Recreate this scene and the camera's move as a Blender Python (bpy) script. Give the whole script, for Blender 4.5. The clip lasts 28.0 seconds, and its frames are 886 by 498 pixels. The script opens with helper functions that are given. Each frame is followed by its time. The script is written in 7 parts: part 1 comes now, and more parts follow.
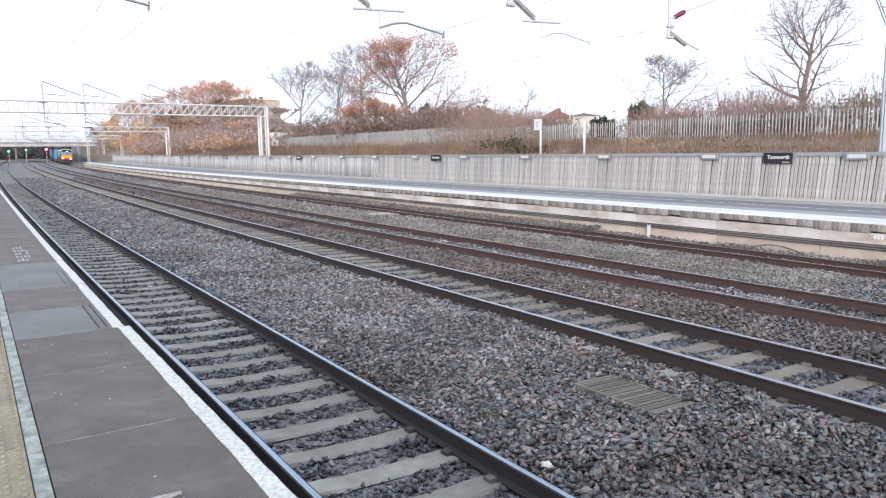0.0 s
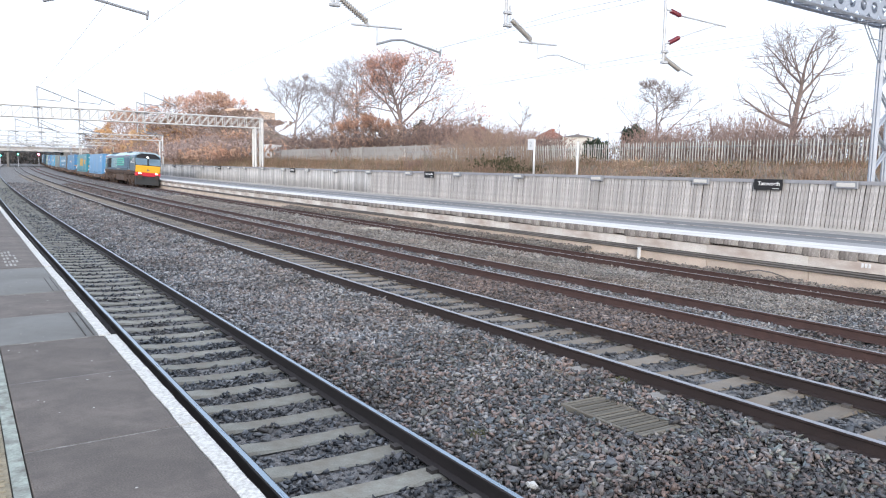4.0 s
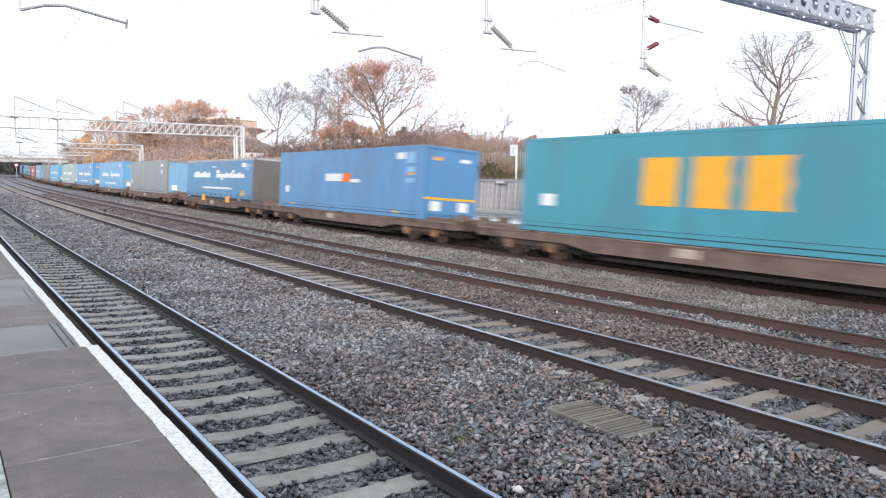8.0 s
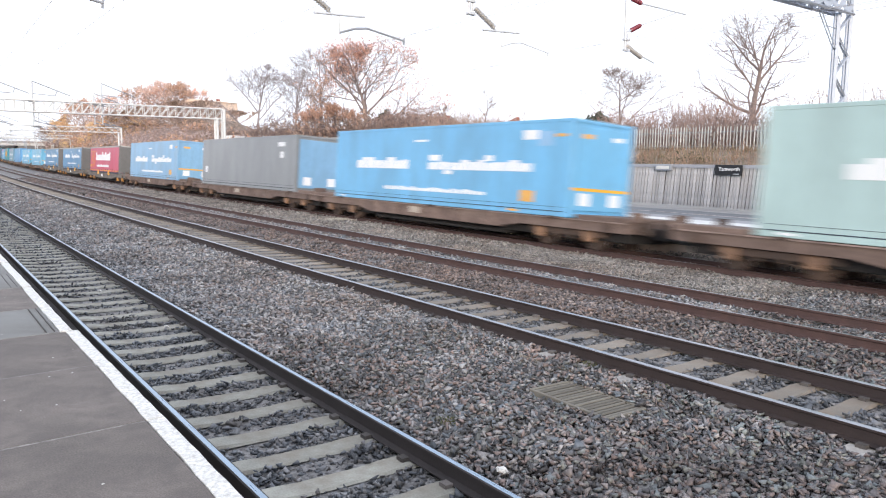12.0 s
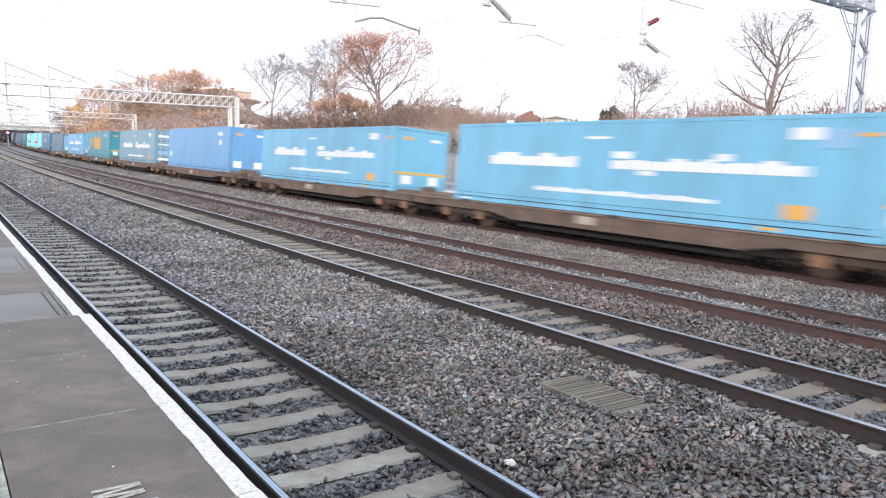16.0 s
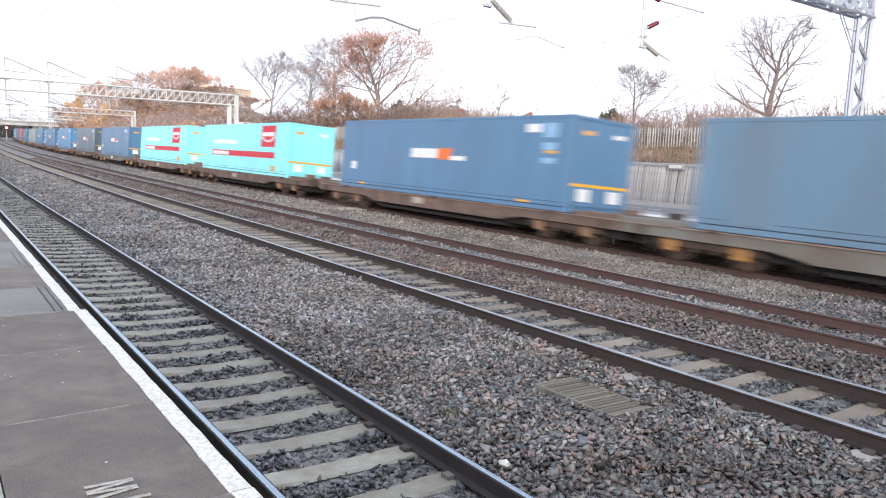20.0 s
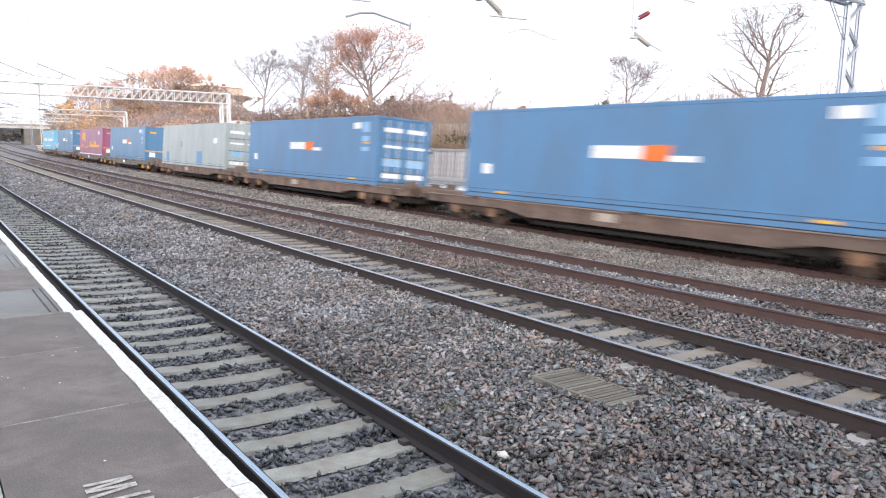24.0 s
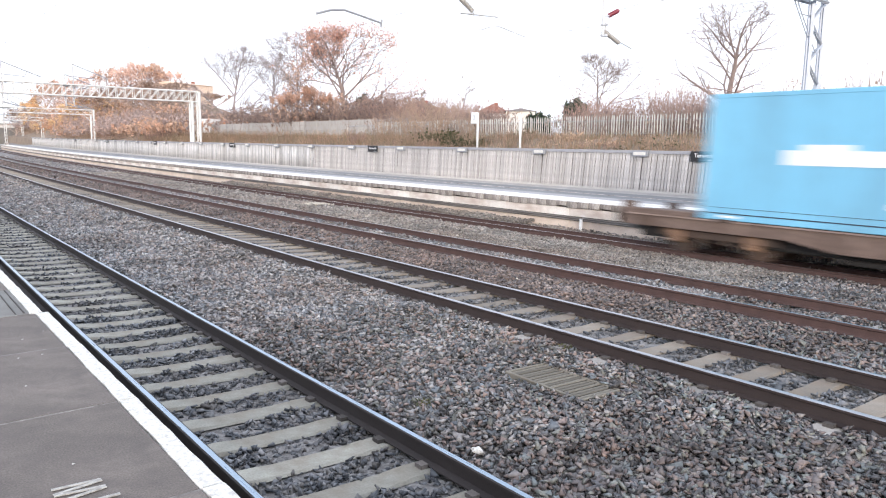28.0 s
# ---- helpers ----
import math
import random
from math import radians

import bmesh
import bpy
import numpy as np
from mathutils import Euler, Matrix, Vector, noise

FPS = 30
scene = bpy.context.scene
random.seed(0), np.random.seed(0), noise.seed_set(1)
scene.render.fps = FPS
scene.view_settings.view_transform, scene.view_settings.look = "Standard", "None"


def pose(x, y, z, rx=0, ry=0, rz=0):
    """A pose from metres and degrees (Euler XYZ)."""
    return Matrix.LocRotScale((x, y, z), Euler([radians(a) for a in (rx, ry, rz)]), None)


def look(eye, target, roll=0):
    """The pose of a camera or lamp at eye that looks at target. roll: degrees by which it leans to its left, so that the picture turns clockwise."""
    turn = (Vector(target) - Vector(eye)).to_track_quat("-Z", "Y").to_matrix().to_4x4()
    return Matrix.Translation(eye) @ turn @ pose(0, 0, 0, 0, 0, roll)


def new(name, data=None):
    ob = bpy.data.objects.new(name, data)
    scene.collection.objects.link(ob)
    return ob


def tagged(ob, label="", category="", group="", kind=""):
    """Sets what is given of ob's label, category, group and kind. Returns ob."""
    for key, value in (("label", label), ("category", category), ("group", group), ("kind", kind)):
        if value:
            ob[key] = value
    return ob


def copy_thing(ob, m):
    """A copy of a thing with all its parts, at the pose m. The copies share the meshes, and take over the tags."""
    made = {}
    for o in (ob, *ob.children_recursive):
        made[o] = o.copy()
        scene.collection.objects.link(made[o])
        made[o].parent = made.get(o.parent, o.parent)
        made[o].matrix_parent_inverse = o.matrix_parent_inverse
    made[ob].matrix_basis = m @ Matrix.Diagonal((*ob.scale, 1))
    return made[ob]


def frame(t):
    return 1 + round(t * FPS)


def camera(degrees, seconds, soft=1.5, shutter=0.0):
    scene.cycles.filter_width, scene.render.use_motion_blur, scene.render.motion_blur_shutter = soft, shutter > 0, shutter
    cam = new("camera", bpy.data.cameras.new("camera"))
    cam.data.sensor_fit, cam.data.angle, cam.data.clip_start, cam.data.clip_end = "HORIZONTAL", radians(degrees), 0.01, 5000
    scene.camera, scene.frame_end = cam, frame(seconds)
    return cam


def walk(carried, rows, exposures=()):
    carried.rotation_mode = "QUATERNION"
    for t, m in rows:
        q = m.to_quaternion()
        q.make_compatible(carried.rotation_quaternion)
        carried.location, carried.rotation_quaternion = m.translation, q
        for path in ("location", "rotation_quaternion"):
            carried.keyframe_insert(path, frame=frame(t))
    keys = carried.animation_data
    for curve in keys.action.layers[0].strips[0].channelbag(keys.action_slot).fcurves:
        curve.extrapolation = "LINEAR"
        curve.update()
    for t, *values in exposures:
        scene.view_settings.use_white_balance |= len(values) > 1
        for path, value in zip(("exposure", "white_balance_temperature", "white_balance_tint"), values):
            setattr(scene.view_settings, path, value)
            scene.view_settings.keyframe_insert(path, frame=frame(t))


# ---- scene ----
EXPO = 0.6

def aim(yaw, pitch, roll, x, y, z):
    """A camera pose: yaw to the right of the line's direction, pitch up, roll to the left."""
    return pose(x, y, z) @ pose(0, 0, 0, 0, 0, -yaw) @ pose(0, 0, 0, 90 + pitch) @ pose(0, 0, 0, 0, 0, roll)


cam = camera(63.56, 28.0, soft=1.1, shutter=0.45)
walk(cam, [
    (0, aim(33.42, -7.62, -0.67, -0.004, 0.022, 2.385)),
    (0.5, aim(33.78, -7.04, -0.54, 0.000, 0.018, 2.382)),
    (1, aim(34.22, -6.64, -0.08, -0.004, 0.022, 2.383)),
    (1.5, aim(34.34, -6.38, 0.61, -0.015, 0.026, 2.386)),
    (2, aim(34.45, -6.51, 0.92, -0.008, 0.019, 2.386)),
    (2.5, aim(34.53, -6.35, 1.16, -0.008, 0.025, 2.385)),
    (3, aim(34.27, -6.22, 1.00, -0.012, 0.021, 2.383)),
    (3.5, aim(34.13, -6.29, 1.01, -0.009, 0.016, 2.386)),
    (5.5, aim(34.43, -6.23, 0.96, -0.012, 0.015, 2.390)),
    (6, aim(34.74, -6.13, 1.04, -0.012, 0.021, 2.385)),
    (6.5, aim(34.81, -5.89, 0.93, -0.011, 0.017, 2.384)),
    (7, aim(34.97, -5.83, 0.58, -0.016, 0.024, 2.383)),
    (7.5, aim(35.09, -5.85, 0.67, -0.018, 0.016, 2.386)),
    (8, aim(35.44, -5.75, 0.45, -0.017, -0.003, 2.384)),
    (8.5, aim(35.94, -6.11, 0.70, -0.015, 0.009, 2.376)),
    (9, aim(36.17, -6.47, 1.05, -0.015, 0.034, 2.378)),
    (9.5, aim(36.09, -6.69, 0.69, -0.014, 0.021, 2.377)),
    (10, aim(36.51, -6.91, 0.55, -0.009, 0.021, 2.377)),
    (10.5, aim(36.67, -7.04, 0.46, -0.009, 0.025, 2.379)),
    (11, aim(36.80, -7.19, 0.27, -0.009, 0.019, 2.380)),
    (11.5, aim(36.82, -7.15, 0.36, -0.009, 0.021, 2.380)),
    (12, aim(36.79, -7.10, 0.37, -0.012, 0.008, 2.381)),
    (12.5, aim(36.95, -7.14, 0.04, -0.005, 0.011, 2.377)),
    (14.5, aim(36.67, -7.41, 0.96, -0.007, 0.018, 2.373)),
    (15, aim(36.29, -7.54, 1.04, -0.008, 0.032, 2.369)),
    (15.5, aim(36.12, -7.65, 1.43, -0.006, 0.026, 2.366)),
    (16, aim(35.94, -7.72, 1.37, -0.009, 0.035, 2.365)),
    (16.5, aim(35.73, -7.79, 1.13, -0.003, 0.032, 2.363)),
    (17, aim(36.01, -7.98, 0.96, -0.002, 0.018, 2.359)),
    (17.5, aim(36.05, -8.17, 1.63, -0.002, 0.023, 2.362)),
    (18, aim(36.07, -8.03, 1.72, 0.002, 0.027, 2.366)),
    (18.5, aim(36.21, -7.63, 1.91, 0.001, 0.029, 2.362)),
    (19, aim(36.22, -7.59, 1.92, -0.002, 0.027, 2.360)),
    (19.5, aim(36.14, -7.65, 2.05, -0.004, 0.028, 2.365)),
    (20, aim(36.11, -7.67, 2.10, -0.004, 0.028, 2.361)),
    (20.5, aim(35.97, -7.69, 2.29, -0.007, 0.025, 2.361)),
    (21, aim(35.87, -7.72, 2.22, -0.003, 0.037, 2.357)),
    (21.5, aim(35.95, -7.74, 2.15, -0.009, 0.027, 2.365)),
    (23.5, aim(36.25, -7.88, 1.58, -0.007, 0.017, 2.351)),
    (24, aim(36.47, -8.06, 1.02, -0.004, 0.011, 2.351)),
    (24.5, aim(36.89, -8.28, 1.17, 0.003, 0.013, 2.351)),
    (25, aim(37.42, -8.42, 1.38, 0.005, 0.006, 2.353)),
    (25.5, aim(37.71, -8.48, 1.09, 0.006, 0.011, 2.347)),
    (26, aim(37.54, -8.27, 0.48, 0.004, 0.015, 2.342)),
    (26.5, aim(37.52, -8.30, 0.65, 0.005, 0.007, 2.344)),
    (27, aim(37.87, -8.27, 0.87, 0.009, 0.012, 2.348)),
    (27.5, aim(38.04, -8.21, 0.65, 0.002, 0.001, 2.350)),
    (28, aim(38.58, -8.22, 0.79, 0.000, -0.000, 2.348)),
], exposures=[(0.0, EXPO - 0.12, 6200, 8), (6.5, EXPO - 0.12, 6250, 8), (8.0, EXPO - 0.02, 6400, 9), (12.0, EXPO + 0.04, 6500, 10), (19.0, EXPO + 0.08, 6500, 10), (20.0, EXPO + 0.05, 6500, 10),
             (21.0, EXPO - 0.02, 6500, 10), (24.0, EXPO + 0.18, 6500, 10), (28.0, EXPO + 0.21, 6500, 10)])

# ---- light ----
world = bpy.data.worlds.new("sky")
scene.world = world
world.use_nodes = True
wn, wl = world.node_tree.nodes, world.node_tree.links
SUN_UP, SUN_TURN = 11.0, 215.0   # degrees over the horizon; clockwise from the line's direction (+y)
sky = wn.new("ShaderNodeTexSky")
sky.sky_type, sky.sun_disc = "NISHITA", False
sky.sun_elevation, sky.sun_rotation = radians(SUN_UP), radians(SUN_TURN)
sky.air_density, sky.dust_density, sky.ozone_density = 1.0, 4.0, 1.0
haze = wn.new("ShaderNodeMix")
haze.data_type, haze.inputs[0].default_value = "RGBA", 0.8
haze.inputs[7].default_value = (9.6, 10.2, 11.7, 1)
wl.new(sky.outputs[0], haze.inputs[6])
wl.new(haze.outputs[2], wn["Background"].inputs[0])
wn["Background"].inputs[1].default_value = 0.108
sun = new("sun", bpy.data.lights.new("sun", "SUN"))
sun.data.energy, sun.data.angle, sun.data.color = 1.5, radians(10), (1.0, 0.90, 0.79)
a_, e_ = radians(SUN_TURN), radians(SUN_UP)
sun.matrix_world = look((0, 0, 60), (-math.sin(a_) * math.cos(e_), -math.cos(a_) * math.cos(e_), 60 - math.sin(e_)))


# ---- materials ----
def material(name, color, rough=0.7, metal=0.0, vary=0.25, scale=8.0, fine=90.0, bump=0.15, dirt=None, dirt_amount=0.4,
             dirt_scale=1.5, rand=0.0, island=0.0, stretch=(1, 1, 1), emit=0.0, depth=0.01):
    """A surface with variation at two scales, dirt in patches, and fine relief."""
    m = bpy.data.materials.new(name)
    m.use_nodes = True
    n, l = m.node_tree.nodes, m.node_tree.links
    b = n["Principled BSDF"]
    b.inputs["Metallic"].default_value = metal
    tc = n.new("ShaderNodeTexCoord")
    mp = n.new("ShaderNodeMapping")
    mp.inputs["Scale"].default_value = stretch
    l.new(tc.outputs["Object"], mp.inputs[0])
    big, small = n.new("ShaderNodeTexNoise"), n.new("ShaderNodeTexNoise")
    big.inputs["Scale"].default_value, small.inputs["Scale"].default_value = scale, fine
    big.inputs["Detail"].default_value, small.inputs["Detail"].default_value = 5, 3
    l.new(mp.outputs[0], big.inputs["Vector"]), l.new(mp.outputs[0], small.inputs["Vector"])
    add = n.new("ShaderNodeMath")
    add.operation = "MULTIPLY_ADD"
    add.inputs[1].default_value = 0.5
    half = n.new("ShaderNodeMath")
    half.operation, half.inputs[1].default_value = "MULTIPLY", 0.5
    l.new(small.outputs["Fac"], half.inputs[0])
    l.new(big.outputs["Fac"], add.inputs[0]), l.new(half.outputs[0], add.inputs[2])
    rng = n.new("ShaderNodeMapRange")
    rng.inputs[1].default_value, rng.inputs[2].default_value = 0.3, 0.7
    rng.inputs[3].default_value, rng.inputs[4].default_value = 1 - vary, 1 + vary
    l.new(add.outputs[0], rng.inputs[0])
    value = rng.outputs[0]
    for amount, node, socket in ((rand, "ShaderNodeObjectInfo", "Random"), (island, "ShaderNodeNewGeometry", "Random Per Island")):
        if amount:
            info, r2, mul = n.new(node), n.new("ShaderNodeMapRange"), n.new("ShaderNodeMath")
            r2.inputs[3].default_value, r2.inputs[4].default_value = 1 - amount, 1 + amount
            l.new(info.outputs[socket], r2.inputs[0])
            mul.operation = "MULTIPLY"
            l.new(value, mul.inputs[0]), l.new(r2.outputs[0], mul.inputs[1])
            value = mul.outputs[0]
    tint = n.new("ShaderNodeVectorMath")
    tint.operation = "SCALE"
    tint.inputs[0].default_value = color
    l.new(value, tint.inputs["Scale"])
    out = tint.outputs[0]
    if dirt:
        d = n.new("ShaderNodeTexNoise")
        d.inputs["Scale"].default_value, d.inputs["Detail"].default_value = dirt_scale, 7
        d.inputs["Roughness"].default_value = 0.65
        l.new(mp.outputs[0], d.inputs["Vector"])
        dr = n.new("ShaderNodeMapRange")
        dr.inputs[1].default_value, dr.inputs[2].default_value = 0.42, 0.68
        dr.inputs[3].default_value, dr.inputs[4].default_value = 0, dirt_amount
        l.new(d.outputs["Fac"], dr.inputs[0])
        mix = n.new("ShaderNodeMix")
        mix.data_type = "RGBA"
        l.new(dr.outputs[0], mix.inputs[0]), l.new(out, mix.inputs[6])
        mix.inputs[7].default_value = (*dirt, 1)
        out = mix.outputs[2]
    l.new(out, b.inputs["Base Color"])
    rr = n.new("ShaderNodeMapRange")
    rr.inputs[3].default_value, rr.inputs[4].default_value = max(0, rough - 0.12), min(1, rough + 0.12)
    l.new(big.outputs["Fac"], rr.inputs[0]), l.new(rr.outputs[0], b.inputs["Roughness"])
    if bump:
        bp = n.new("ShaderNodeBump")
        bp.inputs["Strength"].default_value, bp.inputs["Distance"].default_value = bump, depth
        l.new(add.outputs[0], bp.inputs["Height"]), l.new(bp.outputs[0], b.inputs["Normal"])
    if emit:
        b.inputs["Emission Color"].default_value, b.inputs["Emission Strength"].default_value = (*color, 1), emit
    return m


M = {}


def stone_material(name, colors, rough=0.85):
    """Crushed stone: one of several tints for each stone, with stains in patches over the bed."""
    m = bpy.data.materials.new(name)
    m.use_nodes = True
    n, l = m.node_tree.nodes, m.node_tree.links
    b = n["Principled BSDF"]
    b.inputs["Roughness"].default_value = rough
    geo, ramp = n.new("ShaderNodeNewGeometry"), n.new("ShaderNodeValToRGB")
    ramp.color_ramp.interpolation = "CONSTANT"
    while len(ramp.color_ramp.elements) < len(colors):
        ramp.color_ramp.elements.new(0.5)
    for k, c in enumerate(colors):
        ramp.color_ramp.elements[k].position, ramp.color_ramp.elements[k].color = k / len(colors), (*c, 1)
    l.new(geo.outputs["Random Per Island"], ramp.inputs[0])
    tc, stain, grain = n.new("ShaderNodeTexCoord"), n.new("ShaderNodeTexNoise"), n.new("ShaderNodeTexNoise")
    stain.inputs["Scale"].default_value, stain.inputs["Detail"].default_value = 0.45, 4
    grain.inputs["Scale"].default_value, grain.inputs["Detail"].default_value = 45, 3
    l.new(tc.outputs["Object"], stain.inputs["Vector"]), l.new(tc.outputs["Object"], grain.inputs["Vector"])
    r = n.new("ShaderNodeMapRange")
    r.inputs[1].default_value, r.inputs[2].default_value, r.inputs[3].default_value, r.inputs[4].default_value = 0.42, 0.66, 0.0, 0.85
    l.new(stain.outputs["Fac"], r.inputs[0])
    mix = n.new("ShaderNodeMix")
    mix.data_type, mix.blend_type = "RGBA", "MULTIPLY"
    mix.inputs[7].default_value = (0.86, 0.765, 0.71, 1)
    l.new(r.outputs[0], mix.inputs[0]), l.new(ramp.outputs[0], mix.inputs[6])
    g = n.new("ShaderNodeMapRange")
    g.inputs[3].default_value, g.inputs[4].default_value = 0.6, 1.4
    l.new(grain.outputs["Fac"], g.inputs[0])
    sc = n.new("ShaderNodeVectorMath")
    sc.operation = "SCALE"
    dust, p = n.new("ShaderNodeTexNoise"), n.new("ShaderNodeMapRange")
    dust.inputs["Scale"].default_value, dust.inputs["Detail"].default_value = 0.8, 5
    p.inputs[1].default_value, p.inputs[2].default_value, p.inputs[3].default_value, p.inputs[4].default_value = 0.36, 0.66, 0.80, 1.30
    l.new(tc.outputs["Object"], dust.inputs["Vector"]), l.new(dust.outputs["Fac"], p.inputs[0])
    both = n.new("ShaderNodeMath")
    both.operation = "MULTIPLY"
    l.new(g.outputs[0], both.inputs[0]), l.new(p.outputs[0], both.inputs[1])
    l.new(mix.outputs[2], sc.inputs[0]), l.new(both.outputs[0], sc.inputs["Scale"])
    l.new(sc.outputs[0], b.inputs["Base Color"])
    return m


M["ballast"] = material("ballast", (0.20, 0.195, 0.193), 0.85, vary=0.75, scale=7, fine=30, bump=1.0, depth=0.06, dirt=(0.15, 0.128, 0.118), dirt_amount=0.5, dirt_scale=0.35)
M["stones"] = stone_material("stones", ((0.05, 0.049, 0.051), (0.15, 0.148, 0.154), (0.24, 0.185, 0.168), (0.115, 0.132, 0.15), (0.27, 0.26, 0.26), (0.075, 0.077, 0.083), (0.205, 0.165, 0.153), (0.30, 0.292, 0.288), (0.13, 0.134, 0.125)), 0.5)
M["stones_brown"] = stone_material("stones_brown", ((0.067, 0.057, 0.056), (0.180, 0.148, 0.139), (0.229, 0.177, 0.157), (0.133, 0.126, 0.131), (0.276, 0.229, 0.209), (0.105, 0.089, 0.086), (0.191, 0.153, 0.139)), 0.6)
M["stones_dark"] = stone_material("stones_dark", ((0.046, 0.053, 0.064), (0.10, 0.113, 0.13), (0.16, 0.172, 0.19), (0.066, 0.074, 0.085), (0.225, 0.232, 0.243), (0.125, 0.122, 0.12)), 0.5)
# dark mauve-brown stone, darkened further to imitate vignetting
M["stones_vignette"] = stone_material("stones_vignette", ((0.050, 0.049, 0.052), (0.127, 0.116, 0.118), (0.183, 0.149, 0.140), (0.100, 0.104, 0.117), (0.227, 0.211, 0.208), (0.077, 0.077, 0.082), (0.155, 0.128, 0.124), (0.158, 0.184, 0.194), (0.189, 0.200, 0.184)), 0.5)
# paler stone tints that stand in for sheen at a grazing view
M["stones_sheen"] = stone_material("stones_sheen", ((0.092, 0.094, 0.102), (0.200, 0.206, 0.219), (0.276, 0.240, 0.227), (0.179, 0.195, 0.217), (0.325, 0.327, 0.333), (0.130, 0.135, 0.146), (0.244, 0.218, 0.212), (0.389, 0.389, 0.392)), 0.5)
# tan is the stones' own colour, brightened further for the grazing light
M["stones_tan"] = stone_material("stones_tan", ((0.135, 0.125, 0.117), (0.262, 0.243, 0.226), (0.318, 0.283, 0.255), (0.225, 0.219, 0.208), (0.39, 0.365, 0.338), (0.172, 0.162, 0.15), (0.295, 0.268, 0.243)), 0.6)
M["earth"] = material("earth", (0.25, 0.195, 0.15), 0.95, vary=0.5, scale=0.6, fine=9, bump=0.8, depth=0.1, dirt=(0.22, 0.165, 0.115), dirt_amount=0.6, dirt_scale=0.25)
M["rail_top"] = material("rail_top", (0.30, 0.38, 0.46), 0.3, 1.0, vary=0.25, scale=3, fine=60, bump=0.05, stretch=(12, 0.6, 12))
M["rail_dark"] = material("rail_dark", (0.032, 0.026, 0.026), 0.75, vary=0.3, scale=4, fine=70, bump=0.2)
M["rail_rust"] = material("rail_rust", (0.030, 0.020, 0.019), 0.75, vary=0.3, scale=4, fine=70, bump=0.3)
M["rail_red"] = material("rail_red", (0.072, 0.041, 0.037), 0.8, vary=0.35, scale=4, fine=70, bump=0.3)
M["clip"] = material("clip", (0.12, 0.108, 0.102), 0.8, vary=0.35, scale=6, fine=70, bump=0.3, island=0.4)
M["rail_dull"] = material("rail_dull", (0.36, 0.365, 0.39), 0.32, 0.9, vary=0.2, scale=3, fine=60, bump=0.1)
M["sleeper"] = material("sleeper", (0.305, 0.30, 0.262), 0.85, vary=0.25, scale=5, fine=60, bump=0.3, rand=0.15, dirt=(0.17, 0.135, 0.10), dirt_amount=0.6, dirt_scale=3.5)
M["sleeper_brown"] = material("sleeper_brown", (0.225, 0.203, 0.174), 0.75, vary=0.25, scale=5, fine=60, bump=0.3, rand=0.25, dirt=(0.19, 0.135, 0.09), dirt_amount=0.6, dirt_scale=2)
M["sleeper_clean"] = material("sleeper_clean", (0.34, 0.325, 0.305), 0.85, vary=0.2, scale=5, fine=60, bump=0.3, rand=0.2, dirt=(0.21, 0.175, 0.15), dirt_amount=0.6, dirt_scale=6)
M["paving"] = material("paving", (0.155, 0.134, 0.121), 0.8, vary=0.6, scale=2.2, fine=110, bump=0.5, rand=0.14, dirt=(0.085, 0.075, 0.070), dirt_amount=0.65, dirt_scale=5.5)
M["asphalt"] = material("asphalt", (0.165, 0.17, 0.178), 0.7, vary=0.15, scale=1.2, fine=60, bump=0.2, dirt=(0.24, 0.24, 0.25), dirt_amount=0.5, dirt_scale=0.4, stretch=(1, 0.2, 1))
M["asphalt_pale"] = material("asphalt_pale", (0.36, 0.355, 0.36), 0.75, vary=0.15, scale=1.2, fine=60, bump=0.2, dirt=(0.24, 0.24, 0.25), dirt_amount=0.5, dirt_scale=0.5, stretch=(1, 0.2, 1))
M["white_paint"] = material("white_paint", (0.71, 0.705, 0.675), 0.7, vary=0.25, scale=9, fine=170, bump=0.5, dirt=(0.30, 0.28, 0.26), dirt_amount=0.7, dirt_scale=34)
M["white_edge"] = material("white_edge", (0.76, 0.745, 0.715), 0.7, vary=0.12, scale=3, fine=40, bump=0.2, dirt=(0.42, 0.37, 0.33), dirt_amount=0.5, dirt_scale=2.5, stretch=(1, 0.3, 1))
M["kerb"] = material("kerb", (0.50, 0.48, 0.455), 0.85, vary=0.2, scale=2, fine=40, bump=0.3)
M["coping"] = material("coping", (0.43, 0.39, 0.36), 0.85, vary=0.45, scale=3, fine=40, bump=0.5, rand=0.26, dirt=(0.05, 0.04, 0.034), dirt_amount=0.9, dirt_scale=2.6, stretch=(1, 1, 0.45), depth=0.02)
M["wall_block"] = material("wall_block", (0.78, 0.745, 0.70), 0.85, vary=0.18, scale=2, fine=40, bump=0.3, rand=0.1, dirt=(0.40, 0.30, 0.25), dirt_amount=0.8, dirt_scale=0.9, stretch=(1, 0.5, 1.5))
M["timber"] = material("timber", (0.54, 0.515, 0.50), 0.85, vary=0.45, scale=3, fine=26, bump=0.5, rand=0.22, stretch=(5, 5, 1.3), dirt=(0.24, 0.215, 0.20), dirt_amount=0.7, dirt_scale=3.2)
M["timber_rail"] = material("timber_rail", (0.33, 0.33, 0.35), 0.8, vary=0.2, scale=2, fine=30, bump=0.3)
M["galv"] = material("galv", (0.55, 0.56, 0.58), 0.5, 0.2, vary=0.12, scale=2, fine=30, bump=0.1)
M["steel_white"] = material("steel_white", (0.72, 0.72, 0.71), 0.5, vary=0.08, scale=2, fine=30, bump=0.1, dirt=(0.4, 0.36, 0.33), dirt_amount=0.3)
